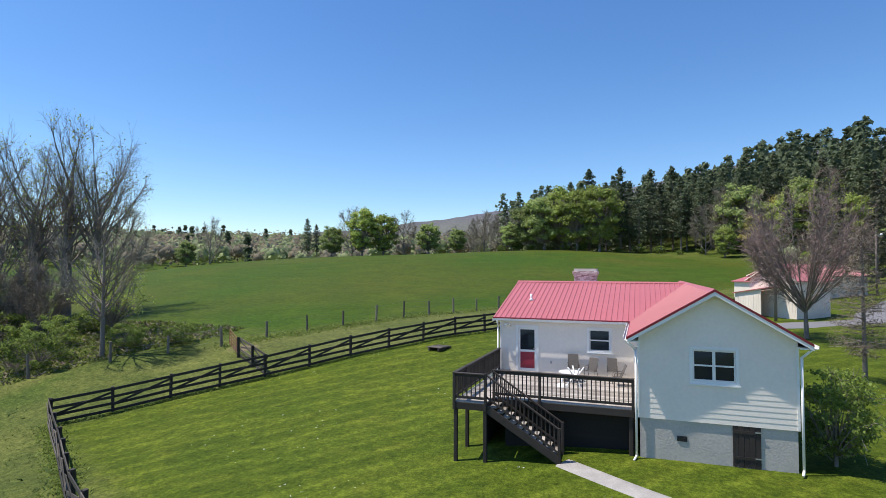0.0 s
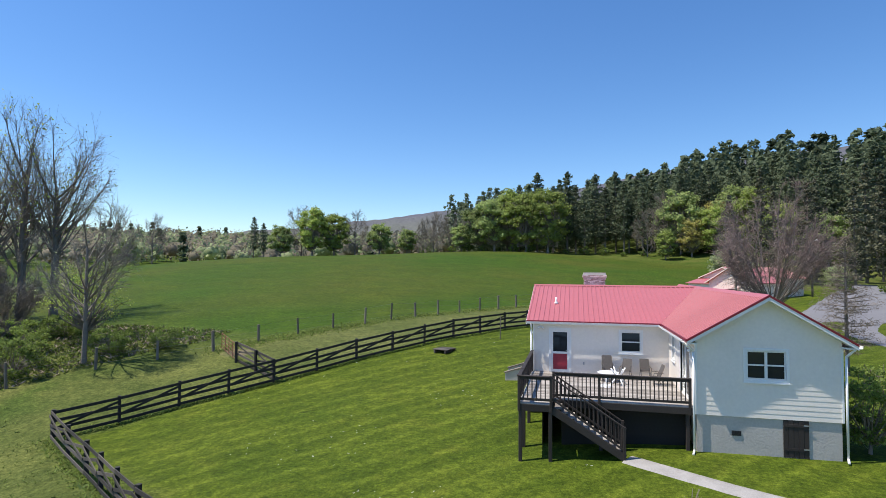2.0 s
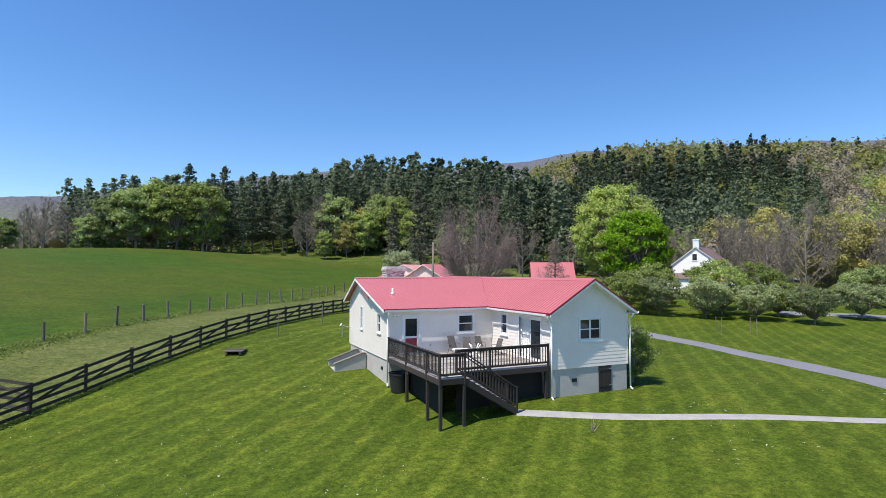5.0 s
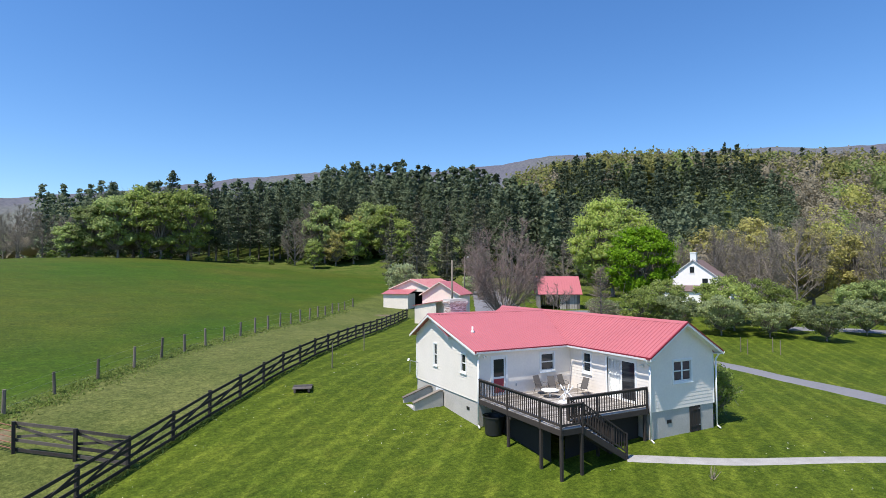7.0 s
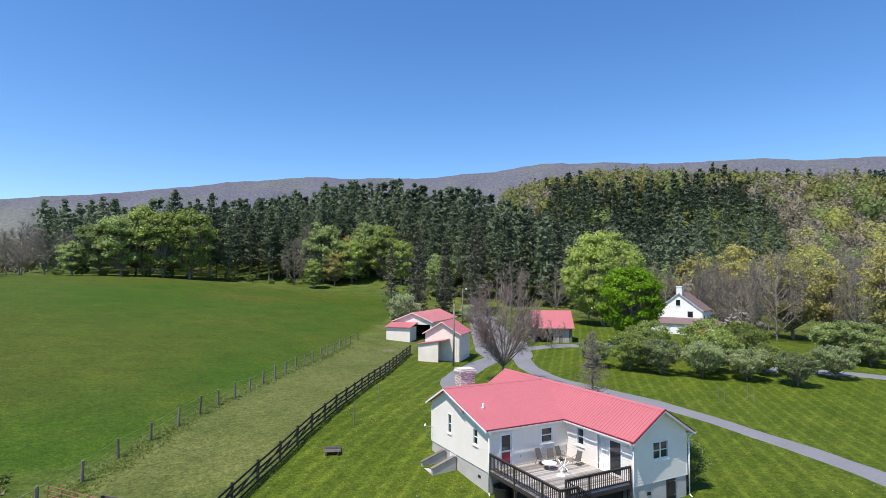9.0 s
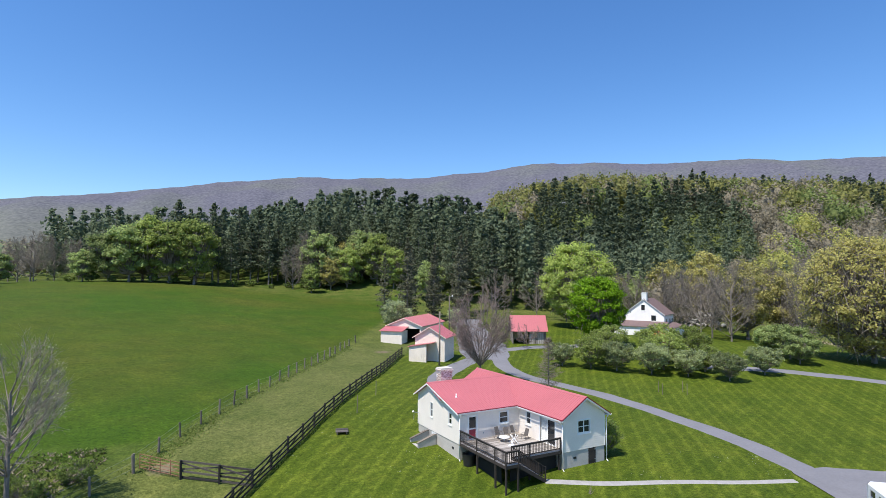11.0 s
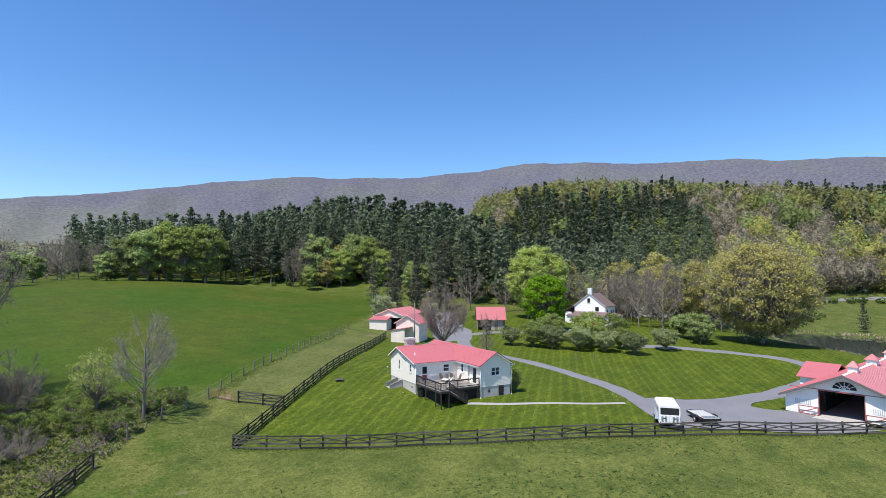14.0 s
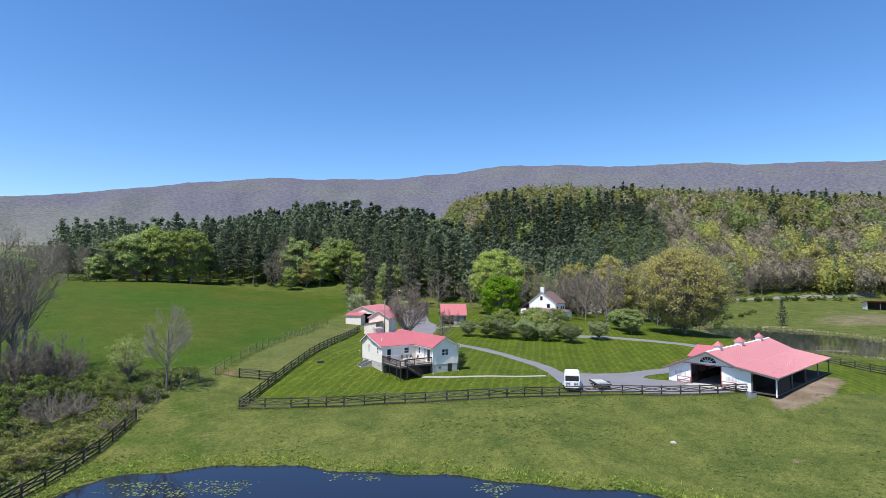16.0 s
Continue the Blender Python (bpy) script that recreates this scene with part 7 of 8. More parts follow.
X, Y, R = pts[:, 0], pts[:, 1], R[keep]
mixer = _r2.uniform(size=len(X))
full = np.stack([X, Y, _r2.uniform(0.8, 1.25, len(X))], 1)
woods("valley_wood", LEAFY_FAR, full[mixer < 0.55], "leaf_tan", "grey-brown woods across the valley", 5)
woods("valley_wood", LEAFY_FAR, full[(mixer >= 0.55) & (mixer < 0.96)], "leaf_sage", "soft green woods across the valley", 6)
woods("valley_wood", PINES_FAR, full[mixer >= 0.96], "needle", "scattered dark pines across the valley", 7)


# ---- mountain ridge ----
def mountains():
    az = np.arange(88, -100.1, -0.7)
    tab_a = [-100, -70, -66, -62, -57.5, -53, -45, -39, -30.5, -24.5, -13, -4.3, 2, 9.6, 20, 30, 46, 75, 90]
    tab_e = [8.6, 9.6, 10.1, 10.15, 10.95, 10.85, 11.4, 11.6, 10.6, 10.15, 9.85, 8.7, 7.5, 6.3, 5.0, 3.6, 2.4, 2.4, 2.4]
    el = np.interp(az, tab_a, tab_e)
    el = np.convolve(np.pad(el, 3, mode="edge"), np.ones(7) / 7, "valid") + 0.05 * np.sin(az * 0.83 + 1) + 0.03 * np.sin(az * 3.1)
    rad = np.concatenate([np.linspace(520, 1500, 26), np.linspace(1540, 2500, 44), np.linspace(2540, 3000, 6)])
    rows = []
    for r in rad:
        t = ease(r, 560, 2480)
        top = 16 + 2480 * np.tan(np.radians(el))
        z = -6 + (top + 6) * (0.25 * t + 0.75 * t ** 1.7)
        if r > 2500:
            z = z - (r - 2500) * 0.3
        x, y = -np.sin(np.radians(az)) * r, np.cos(np.radians(az)) * r
        fold = np.sin(az * 0.5 + r * 0.0021) * np.sin(r * 0.006 + az * 0.23) * 12 + np.sin(az * 1.3 + r * 0.004) * 5
        z = z + fold * ease(r, 700, 1400) * (1 - ease(r, 2000, 2400))
        z = z + 1.2 * np.sin(az * 9.1 + r * 0.11) * np.sin(az * 5.3 - r * 0.07) * ease(r, 600, 900) * 0.8
        rows.append(np.stack([x, y, z], 1))
    v = np.concatenate(rows)
    n, k = len(az), len(rad)
    idx = np.arange(n * k).reshape(k, n)
    f = np.stack([idx[:-1, :-1], idx[:-1, 1:], idx[1:, 1:], idx[1:, :-1]], -1).reshape(-1, 4)
    # pale spring woods on the lowest slopes
    rng = np.random.default_rng(9)
    kinds = [low_leafy(rng, 15, 15, 26, 0.2, 0.17) for _ in range(3)]
    pick = np.nonzero((az > -30) & (az < 64))[0]
    for mat, count, label in (("leaf_tan", 850, "grey-brown woods at the mountain's foot"), ("leaf_sage", 650, "pale green woods at the mountain's foot")):
        at = v[idx[rng.integers(0, 19, count), rng.choice(pick, count)]] + rng.normal(size=(count, 3)) * np.array([16, 16, 0])
        vs, fs, m = [], [], 0
        for p in at:
            q, g = kinds[rng.integers(0, 3)]
            k, a = rng.uniform(0.8, 1.4), rng.uniform(0, 6.28)
            c, sn = math.cos(a) * k, math.sin(a) * k
            vs.append(np.stack([q[:, 0] * c - q[:, 1] * sn, q[:, 0] * sn + q[:, 1] * c, q[:, 2] * k - 2], 1) + p)
            fs.append(g + m)
            m += len(q)
        tagged(new("foothill_wood", mesh_np("foothill_wood", np.concatenate(vs), np.concatenate(fs), mat)), label, "woods", kind="stuff")
    return tagged(new("backdrop", mesh_np("backdrop", v, f, "hill", True)), "long wooded mountain ridge, grey with bare spring trees and painted haze", "mountain", kind="structure")


mountains()


# ---- on and round the deck ----
def sling_chair():
    c = new("patio_chair")
    for s in (-1, 1):
        b = Build()
        pts = [(s * 0.26, -0.26, 0.0), (s * 0.27, -0.24, 0.40), (s * 0.27, -0.22, 0.62), (s * 0.27, 0.18, 0.64), (s * 0.25, 0.30, 0.60)]
        for p, q in zip(pts[:-1], pts[1:]):
            b.tube(p, q, 0.014, 0.014, 6)
        b.tube((s * 0.26, 0.28, 0.0), (s * 0.25, 0.12, 0.42), 0.014, 0.014, 6)
        b.tube((s * 0.25, 0.10, 0.40), (s * 0.24, 0.36, 1.02), 0.014, 0.014, 6)
        b.tube((s * 0.25, -0.24, 0.40), (s * 0.25, 0.12, 0.38), 0.014, 0.014, 6)
        child("side_frame", b.mesh("side_frame", "mesh_seat", True), c)
    b = Build()
    b.prism([(-0.25, 0.40), (0.0, 0.365), (0.12, 0.37), (0.12, 0.385), (0.0, 0.38), (-0.25, 0.415)], "x", -0.24, 0.24)
    child("seat", b.mesh("seat", "mesh_seat"), c)
    b = Build()
    b.prism([(0.11, 0.38), (0.36, 1.02), (0.345, 1.025), (0.095, 0.385)], "x", -0.235, 0.235)
    child("backrest", b.mesh("backrest", "mesh_seat"), c)
    b = Build()
    b.tube((-0.24, 0.36, 1.02), (0.24, 0.36, 1.02), 0.014, 0.014, 6)
    child("top_bar", b.mesh("top_bar", "mesh_seat"), c)
    return c


chair = sling_chair()
tagged(chair, "taupe sling patio chair on the deck", "chair", "patio chairs")
SPOTS_C = [(-3.05, 26.1, 10), (-2.3, 26.0, -20), (-1.45, 26.15, 5), (-1.15, 24.9, -80)]
for i, (x, y, a) in enumerate(SPOTS_C):
    m = pose(x, y, DECK, 0, 0, a) @ Matrix.Diagonal((0.9, 0.9, 0.9, 1))
    if i == 0:
        chair.matrix_basis = m
    else:
        copy_thing(chair, m)
t = thing("patio_table", (-3.1, 25.2, DECK), "white round plastic tabletop lying on low legs", "table")
b = Build()
n = 28
ring = [(0.46 * math.cos(2 * math.pi * i / n), 0.46 * math.sin(2 * math.pi * i / n)) for i in range(n)]
b.prism(ring, "z", 0.34, 0.375)
child("tabletop", b.mesh("tabletop", "plastic", bevel=0.008), t)
b = Build()
b.tube((0, 0, 0.34), (0, 0, 0.0), 0.04, 0.05, 10)
child("pedestal", b.mesh("pedestal", "plastic", True), t)
t = thing("table_stand", (-2.75, 24.3, DECK), "white plastic umbrella table stand with crossed legs", "table")
for a in range(4):
    b = Build()
    c, s = math.cos(a * 1.571 + 0.5), math.sin(a * 1.571 + 0.5)
    b.tube((c * 0.42, s * 0.42, 0.0), (c * 0.08, s * 0.08, 0.35), 0.03, 0.025, 8)
    b.tube((c * 0.08, s * 0.08, 0.35), (c * 0.34, s * 0.34, 0.72), 0.025, 0.03, 8)
    child("leg", b.mesh("leg", "plastic", True), t)
b = Build()
b.tube((0, 0, 0.28), (0, 0, 0.45), 0.09, 0.09, 12)
child("hub", b.mesh("hub", "plastic", True), t)
t = thing("umbrella_base", (-3.25, 23.95, DECK), "white round umbrella base on the deck", "umbrella base")
b = Build()
b.tube((0, 0, 0.0), (0, 0, 0.07), 0.26, 0.22, 20)
child("base", b.mesh("base", "plastic"), t)
b = Build()
b.tube((0, 0, 0.07), (0, 0, 0.34), 0.03, 0.03, 10)
child("sleeve", b.mesh("sleeve", "plastic", True), t)
# tub under the deck
t = thing("tub", (-6.25, 25.7, lz(-6.25, 25.7)), "black plastic stock tub beside the foundation", "tub")
b = Build()
for r0, r1, z0, z1 in ((0.42, 0.52, 0.0, 0.85), (0.55, 0.55, 0.85, 0.92), (0.5, 0.41, 0.85, 0.1)):
    b.tube((0, 0, z0), (0, 0, z1), r0, r1, 20, False)
child("body", b.mesh("body", "black", True), t)
# cellar steps with concrete cheeks
t = thing("cellar_steps", (-8.6, 31.6, lz(-8.6, 31.6)), "concrete cellar steps between two sloping walls", "steps")
z0 = lz(-8.6, 31.6)
for y in (-0.75, 0.75):
    b = Build()
    b.prism([(0.3, -0.6), (2.12, -0.6), (2.12, 0.85), (1.9, 0.88), (0.3, 0.36)], "y", y - 0.09, y + 0.09)
    w = child("cheek_wall", b.mesh("cheek_wall", "concrete", bevel=0.015), t)
    b = Build()
    b.prism([(0.25, 0.345), (1.9, 0.885), (2.12, 0.86), (2.12, 0.91), (1.9, 0.945), (0.25, 0.4)], "y", y - 0.14, y + 0.14)
    child("coping", b.mesh("coping", "postwood"), w)
for i in range(6):
    b = Build()
    b.box(0.3 + i * 0.3, 0.6 + i * 0.3, -0.65, 0.65, -0.7, 0.05 - i * 0.02)
    child("step", b.mesh("step", "concrete", bevel=0.01), t)
# wooden cover on the lawn
zc = lz(-13.2, 36.8)
t = thing("well_cover", (-13.2, 36.8, zc), "weathered wooden well cover lying on the lawn", "well cover", turn=-18)
for i in range(8):
    beam("plank", t, (-0.58, -0.56 + i * 0.16, 0.18), (0.58, -0.56 + i * 0.16, 0.18 + 0.01 * (i % 3)), 0.15, 0.04, "greywood")
for x in (-0.42, 0.42):
    beam("bearer", t, (x, -0.65, 0.06), (x, 0.65, 0.06), 0.12, 0.2, "greywood")
# dish arm on the gable
t = thing("wall_bracket", (-6.5, 34.2, 3.0), "small white dish bracket on the cottage wall", "bracket")
b = Build()
b.tube((0, 0, 0), (-0.5, 0.1, 0.15), 0.025, 0.025, 6)
b.tube((-0.5, 0.1, 0.15), (-0.52, 0.1, -0.6), 0.02, 0.02, 6)
child("arm", b.mesh("arm", "galvanised"), t)
b = Build()
b.tube((-0.55, 0.1, 0.18), (-0.62, 0.1, 0.22), 0.04, 0.11, 14)
child("dish", b.mesh("dish", "white"), t)


# ---- yard: trailers ----
def wheel(parent, x, y, z, r, w=0.22, name="wheel"):
    b = Build()
    b.tube((x, y - w / 2, z), (x, y + w / 2, z), r, r, 20, False)
    b.tube((x, y - w / 2, z), (x, y - w / 2 + 0.001, z), r, r * 0.6, 20, False)
    b.tube((x, y + w / 2, z), (x, y + w / 2 + 0.001, z), r, r * 0.6, 20, False)
    o = child(name, b.mesh("tyre", "tyre", False), parent)
    c = Build()
    c.tube((x, y - w / 2 + 0.01, z), (x, y + w / 2 - 0.01, z), r * 0.62, r * 0.62, 16)
    c.tube((x, y - w / 2 - 0.02, z), (x, y + w / 2 + 0.02, z), r * 0.2, r * 0.2, 10)
    child("rim", c.mesh("rim", "aluminium"), o)
    return o


def horse_trailer():
    x, y = 12.5, 4.0
    t = thing("horse_trailer", (x, y, lz(x, y) + 0.06), "white horse trailer parked on the asphalt", "trailer", turn=45)
    # own x runs from the rear (-) to the nose (+)
    L, W, z0, z1 = 2.35, 1.05, 0.45, 2.28
    b = Build()
    prof = [(-W, z0), (W, z0), (W, z1 - 0.18), (W - 0.16, z1), (-W + 0.16, z1), (-W, z1 - 0.18)]
    b.prism(prof, "x", -L + 0.05, L - 0.3)
    child("body", b.mesh("body", "trailerwhite", bevel=0.02), t)
    b = Build()
    n = len(b.v)
    nose = [(-W * 0.86, z0 + 0.05), (W * 0.86, z0 + 0.05), (W * 0.86, z1 - 0.45), (W * 0.7, z1 - 0.25), (-W * 0.7, z1 - 0.25), (-W * 0.86, z1 - 0.45)]
    for xx, pr in ((L - 0.3, prof), (L + 0.25, nose)):
        b.v += [(xx, p[0], p[1]) for p in pr]
    b.f.append(tuple(range(6, 12)))
    for i in range(6):
        j = (i + 1) % 6
        b.f.append((i, j, 6 + j, 6 + i))
    child("nose", b.mesh("nose", "trailerwhite"), t)
    b = Build()
    b.box(-L + 0.02, -L + 0.05, -W + 0.14, W - 0.14, 1.35, z1 - 0.22)
    child("rear_opening", b.mesh("rear_opening", "black"), t, label="dark open upper rear door")
    for s in (-1, 1):
        b = Build()
        b.box(-L - 0.02, -L + 0.05, s * 0.03 if s > 0 else -W + 0.05, W - 0.05 if s > 0 else -0.03, z0 - 0.02, 1.33)
        d = child("rear_door", b.mesh("rear_door", "trailerwhite", bevel=0.012), t)
        for k in (0.25, 0.6):
            b = Build()
            yy = s * (W * k + 0.1)
            b.box(-L - 0.035, -L - 0.02, yy - 0.1, yy + 0.1, 0.6, 1.2)
            child("door_panel", b.mesh("door_panel", "aluminium"), d)
        b = Build()
        b.box(-L - 0.05, -L - 0.035, s * 0.5 - 0.13, s * 0.5 + 0.13, 0.95, 1.05)
        child("latch", b.mesh("latch", "black"), d)
        b = Build()
        b.box(-L - 0.03, -L, s * (W - 0.1) - 0.05, s * (W - 0.1) + 0.05, 0.5, 0.62)
        child("tail_light", b.mesh("tail_light", "red"), t)
        for xx in (-1.3, -0.2, 1.0):
            b = Build()
            b.box(xx, xx + 0.6, s * (W + 0.003) - 0.008, s * (W + 0.003) + 0.008, 1.45, 1.85)
            w = child("window", b.mesh("window", "glass"), t)
            b = Build()
            for a, c, e, f in ((xx - 0.04, xx + 0.64, 1.41, 1.45), (xx - 0.04, xx + 0.64, 1.85, 1.89), (xx - 0.04, xx, 1.45, 1.85), (xx + 0.6, xx + 0.64, 1.45, 1.85)):
                b.box(a, c, s * (W + 0.006) - 0.012, s * (W + 0.006) + 0.012, e, f)
            child("window_frame", b.mesh("window_frame", "aluminium"), w)
        b = Build()
        b.prism([(-0.95, 0.55), (-0.85, 0.85), (0.75, 0.85), (0.85, 0.55), (0.78, 0.55), (0.7, 0.79), (-0.8, 0.79), (-0.88, 0.55)], "y", s * W if s > 0 else -W - 0.26, W + 0.26 if s > 0 else -W)
        child("fender", b.mesh("fender", "aluminium"), t)
        for xx in (-0.45, 0.35):
            wheel(t, xx, s * (W + 0.12), 0.36, 0.36)
        b = Build()
        b.box(-L + 0.1, L - 0.35, s * (W + 0.002) - 0.01, s * (W + 0.002) + 0.01, z0, z0 + 0.1)
        child("rub_rail", b.mesh("rub_rail", "aluminium"), t)
    beam("tongue", t, (L + 0.2, 0.45, 0.5), (L + 1.1, 0, 0.5), 0.1, 0.12, "black")
    beam("tongue", t, (L + 0.2, -0.45, 0.5), (L + 1.1, 0, 0.5), 0.1, 0.12, "black")
    beam("jack", t, (L + 0.95, 0, 0.0), (L + 0.95, 0, 0.9), 0.07, 0.07, "galvanised")
    for k in (-0.9, 0.6):
        b = Build()
        b.box(k, k + 0.5, -0.3, 0.3, z1, z1 + 0.07)
        child("roof_vent", b.mesh("roof_vent", "trailerwhite", bevel=0.015), t)


def flat_trailer():
    x, y = 16.7, 2.6
    t = thing("flatbed_trailer", (x, y, lz(x, y) + 0.06), "small black flatbed trailer with bare metal bed", "trailer", turn=62)
    L, W = 1.9, 0.95
    b = Build()
    b.box(-L, L, -W, W, 0.66, 0.72)
    child("bed", b.mesh("bed", "bedplate"), t)
    for s in (-1, 1):
        beam("side_rail", t, (-L, s * W, 0.62), (L, s * W, 0.62), 0.07, 0.26, "black")
        wheel(t, -0.35, s * (W + 0.14), 0.34, 0.34)
        b = Build()
        b.prism([(-0.85, 0.62), (-0.7, 0.8), (0.0, 0.8), (0.15, 0.62)], "y", s * W if s > 0 else -W - 0.26, W + 0.26 if s > 0 else -W)
        child("fender", b.mesh("fender", "black"), t)
        b = Build()
        b.box(-L - 0.04, -L, s * 0.75 - 0.1, s * 0.75 + 0.1, 0.52, 0.64)
        child("tail_light", b.mesh("tail_light", "red"), t)
        b = Build()
        b.box(-1.5, -0.95, s * (W + 0.037) - 0.003, s * (W + 0.037) + 0.003, 0.56, 0.68)
        child("reflector_strip", b.mesh("reflector_strip", "red"), t)
        beam("tongue", t, (L, s * 0.55, 0.55), (L + 1.2, 0, 0.5), 0.08, 0.1, "black")
    beam("end_rail", t, (-L, -W, 0.6), (-L, W, 0.6), 0.08, 0.24, "black")
    beam("end_rail", t, (L, -W, 0.62), (L, W, 0.62), 0.07, 0.26, "black")
    for i in range(4):
        beam("ramp", t, (-L + 0.15, -0.6 + i * 0.4, 0.76), (-L + 0.9, -0.6 + i * 0.4, 0.76), 0.28, 0.05, "galvanised")


horse_trailer()
flat_trailer()


# ---- posts, gates and small things ----
def pole(x, y, high, label, lamp=False):
    t = thing("utility_pole", (x, y, lz(x, y)), label, "pole")
    b = Build()
    b.tube((0, 0, -0.5), (0.03, 0, high), 0.15, 0.1, 10)
    child("shaft", b.mesh("shaft", "postwood", True), t)
    if lamp:
        b = Build()
        b.tube((0, 0, high - 0.4), (0.5, -0.5, high), 0.03, 0.03, 8)
        child("arm", b.mesh("arm", "galvanised"), t)
        b = Build()
        b.tube((0.5, -0.5, high + 0.05), (0.5, -0.5, high - 0.2), 0.1, 0.2, 12)
        child("lamp_head", b.mesh("lamp_head", "white", True), t)
    else:
        beam("crossarm", t, (-0.5, 0, high - 0.5), (0.5, 0, high - 0.5), 0.09, 0.1, "postwood")
    return t


pole(12.3, 64.6, 8.6, "grey wooden utility pole beside the shed")
pole(30.0, 92.5, 8.5, "wooden pole with a white yard lamp", True)


def tube_gate(a, c, label):
    (ax, ay), (cx, cy) = a, c
    za, zc = lz(ax, ay), lz(cx, cy)
    o = Vector((ax, ay, za))
    t = thing("gate", o, label, "gate")
    A, C = Vector((0, 0, 0)), Vector((cx, cy, zc)) - o
    up = Vector((0, 0, 1))
    for h in (0.2, 0.45, 0.7, 0.95, 1.2):
        b = Build()
        b.tube(A + up * h, C + up * h, 0.025, 0.025, 6)
        child("rail", b.mesh("rail", "rust"), t)
    for k in (0.0, 0.25, 0.5, 0.75, 1.0):
        b = Build()
        p = A.lerp(C, k)
        b.tube(p + up * 0.12, p + up * 1.25, 0.03, 0.03, 6)
        child("stile", b.mesh("stile", "rust"), t)
    return t


tube_gate((-26.9, 33.2), (-29.6, 35.4), "rusty red tube gate to the paddock")
for i, (x, y, h) in enumerate(((31.2, 38.0, 1.5), (30.5, 36.8, 1.5), (34.4, 36.7, 1.5), (33.7, 35.5, 1.5), (-5.5, 47.5, 1.7), (-10.0, 41.5, 1.8))):
    t = thing("garden_stake", (x, y, lz(x, y)), "thin grey wooden stake in the lawn", "stake", "lawn stakes")
    b = Build()
    b.tube((0, 0, -0.2), (0.03, 0.02, h), 0.04, 0.035, 6)
    child("stake", b.mesh("stake", "postwood"), t)
t = thing("water_tank", (31.6, -10.9, lz(31.6, -10.9)), "blue-grey metal water trough by the fence", "trough", turn=-20)
b = Build()
pts = [(0.75 * (1 if math.cos(a) > 0 else -1) * abs(math.cos(a)) ** 0.6, 0.42 * (1 if math.sin(a) > 0 else -1) * abs(math.sin(a)) ** 0.8) for a in [2 * math.pi * (i + 0.5) / 24 for i in range(24)]]
b.prism(pts, "z", 0.0, 0.6)
child("basin", b.mesh("basin", "galvanised"), t)
b = Build()
b.prism([(x * 0.94, y * 0.92) for x, y in pts], "z", 0.55, 0.605)
child("water_surface", b.mesh("water_surface", "water"), t)
t = thing("rock", (8.6, -15.0, lz(8.6, -15.0)), "small pale rock in the meadow", "rock")
bm = bmesh.new()
bmesh.ops.create_icosphere(bm, subdivisions=2, radius=0.32)
for v in bm.verts:
    v.co *= 1 + 0.25 * noise.noise(v.co * 4)
    v.co.z *= 0.7
me = bpy.data.meshes.new("stone")
bm.to_mesh(me)
bm.free()
me.materials.append(M["concrete"])
child("stone", me, t)
# dry stalks left standing in the lawn
t = thing("dead_plant", (-1.3, 17.2, lz(-1.3, 17.2)), "pale dry stalks of a dead plant in the lawn", "plant")
rs = random.Random(4)
for i in range(14):
    b = Build()
    e = Vector((rs.uniform(-0.3, 0.3), rs.uniform(-0.3, 0.3), rs.uniform(0.12, 0.5)))
    b.tube((e.x * 0.25, e.y * 0.25, -0.03), e, 0.014, 0.006, 4)
    child("stalk", b.mesh("stalk", "dead"), t)
# dock at the lake and fence beyond the stable
t = thing("dock", (88, 5.5, LAKE_Z), "grey wooden dock on the lake", "dock", turn=-38)
for i in range(16):
    beam("plank", t, (i * 0.4, -0.8, 0.5), (i * 0.4, 0.8, 0.5), 0.36, 0.05, "postwood")
for x in (0, 3, 6):
    for y in (-0.8, 0.8):
        beam("post", t, (x, y, -1.2), (x, y, 1.4), 0.12, 0.12, "postwood")
for y in (-0.8, 0.8):
    beam("rail", t, (0, y, 1.3), (6, y, 1.3), 0.05, 0.1, "postwood")
board_fence([(78, 9), (73.3, -2.5), (68.8, -13.3), (64, -25)], "dark board fence beyond the stable", "greywood", seed=6, cross=False)
sx, sy = 230, 42
t = thing("run_in_shed", (sx, sy, lz(sx, sy)), "low run-in shed with white end wall and red roof", "shed", turn=-52)
b = Build()
b.prism([(0, -0.4), (5.5, -0.4), (5.5, 2.9), (0, 3.7)], "x", -7.0, -6.85)
child("side_wall", b.mesh("side_wall", "barnwhite"), t)
b = Build()
b.prism([(0, -0.4), (5.5, -0.4), (5.5, 2.9), (0, 3.7)], "x", 6.85, 7.0)
b.box(-6.85, 6.85, 5.35, 5.5, -0.4, 2.9)
pieces("wall", b, "darkwood", t)
b = Build()
slab(b, [(-7.4, -0.7, 3.95), (7.4, -0.7, 3.95), (7.4, 5.9, 2.98), (-7.4, 5.9, 2.98)], 0.12)
child("roof", b.mesh("roof", "roof"), t)
for x in (-2.3, 2.3):
    beam("post", t, (x, 0.1, -0.4), (x, 0.1, 3.75), 0.2, 0.2, "postwood")
ribbon("road", [(112, 112), (150, 106), (190, 98), (216, 90), (242, 83), (276, 70), (340, 46)], 5.0, "asphalt", "distant public road above the lake", "road", 0.25)
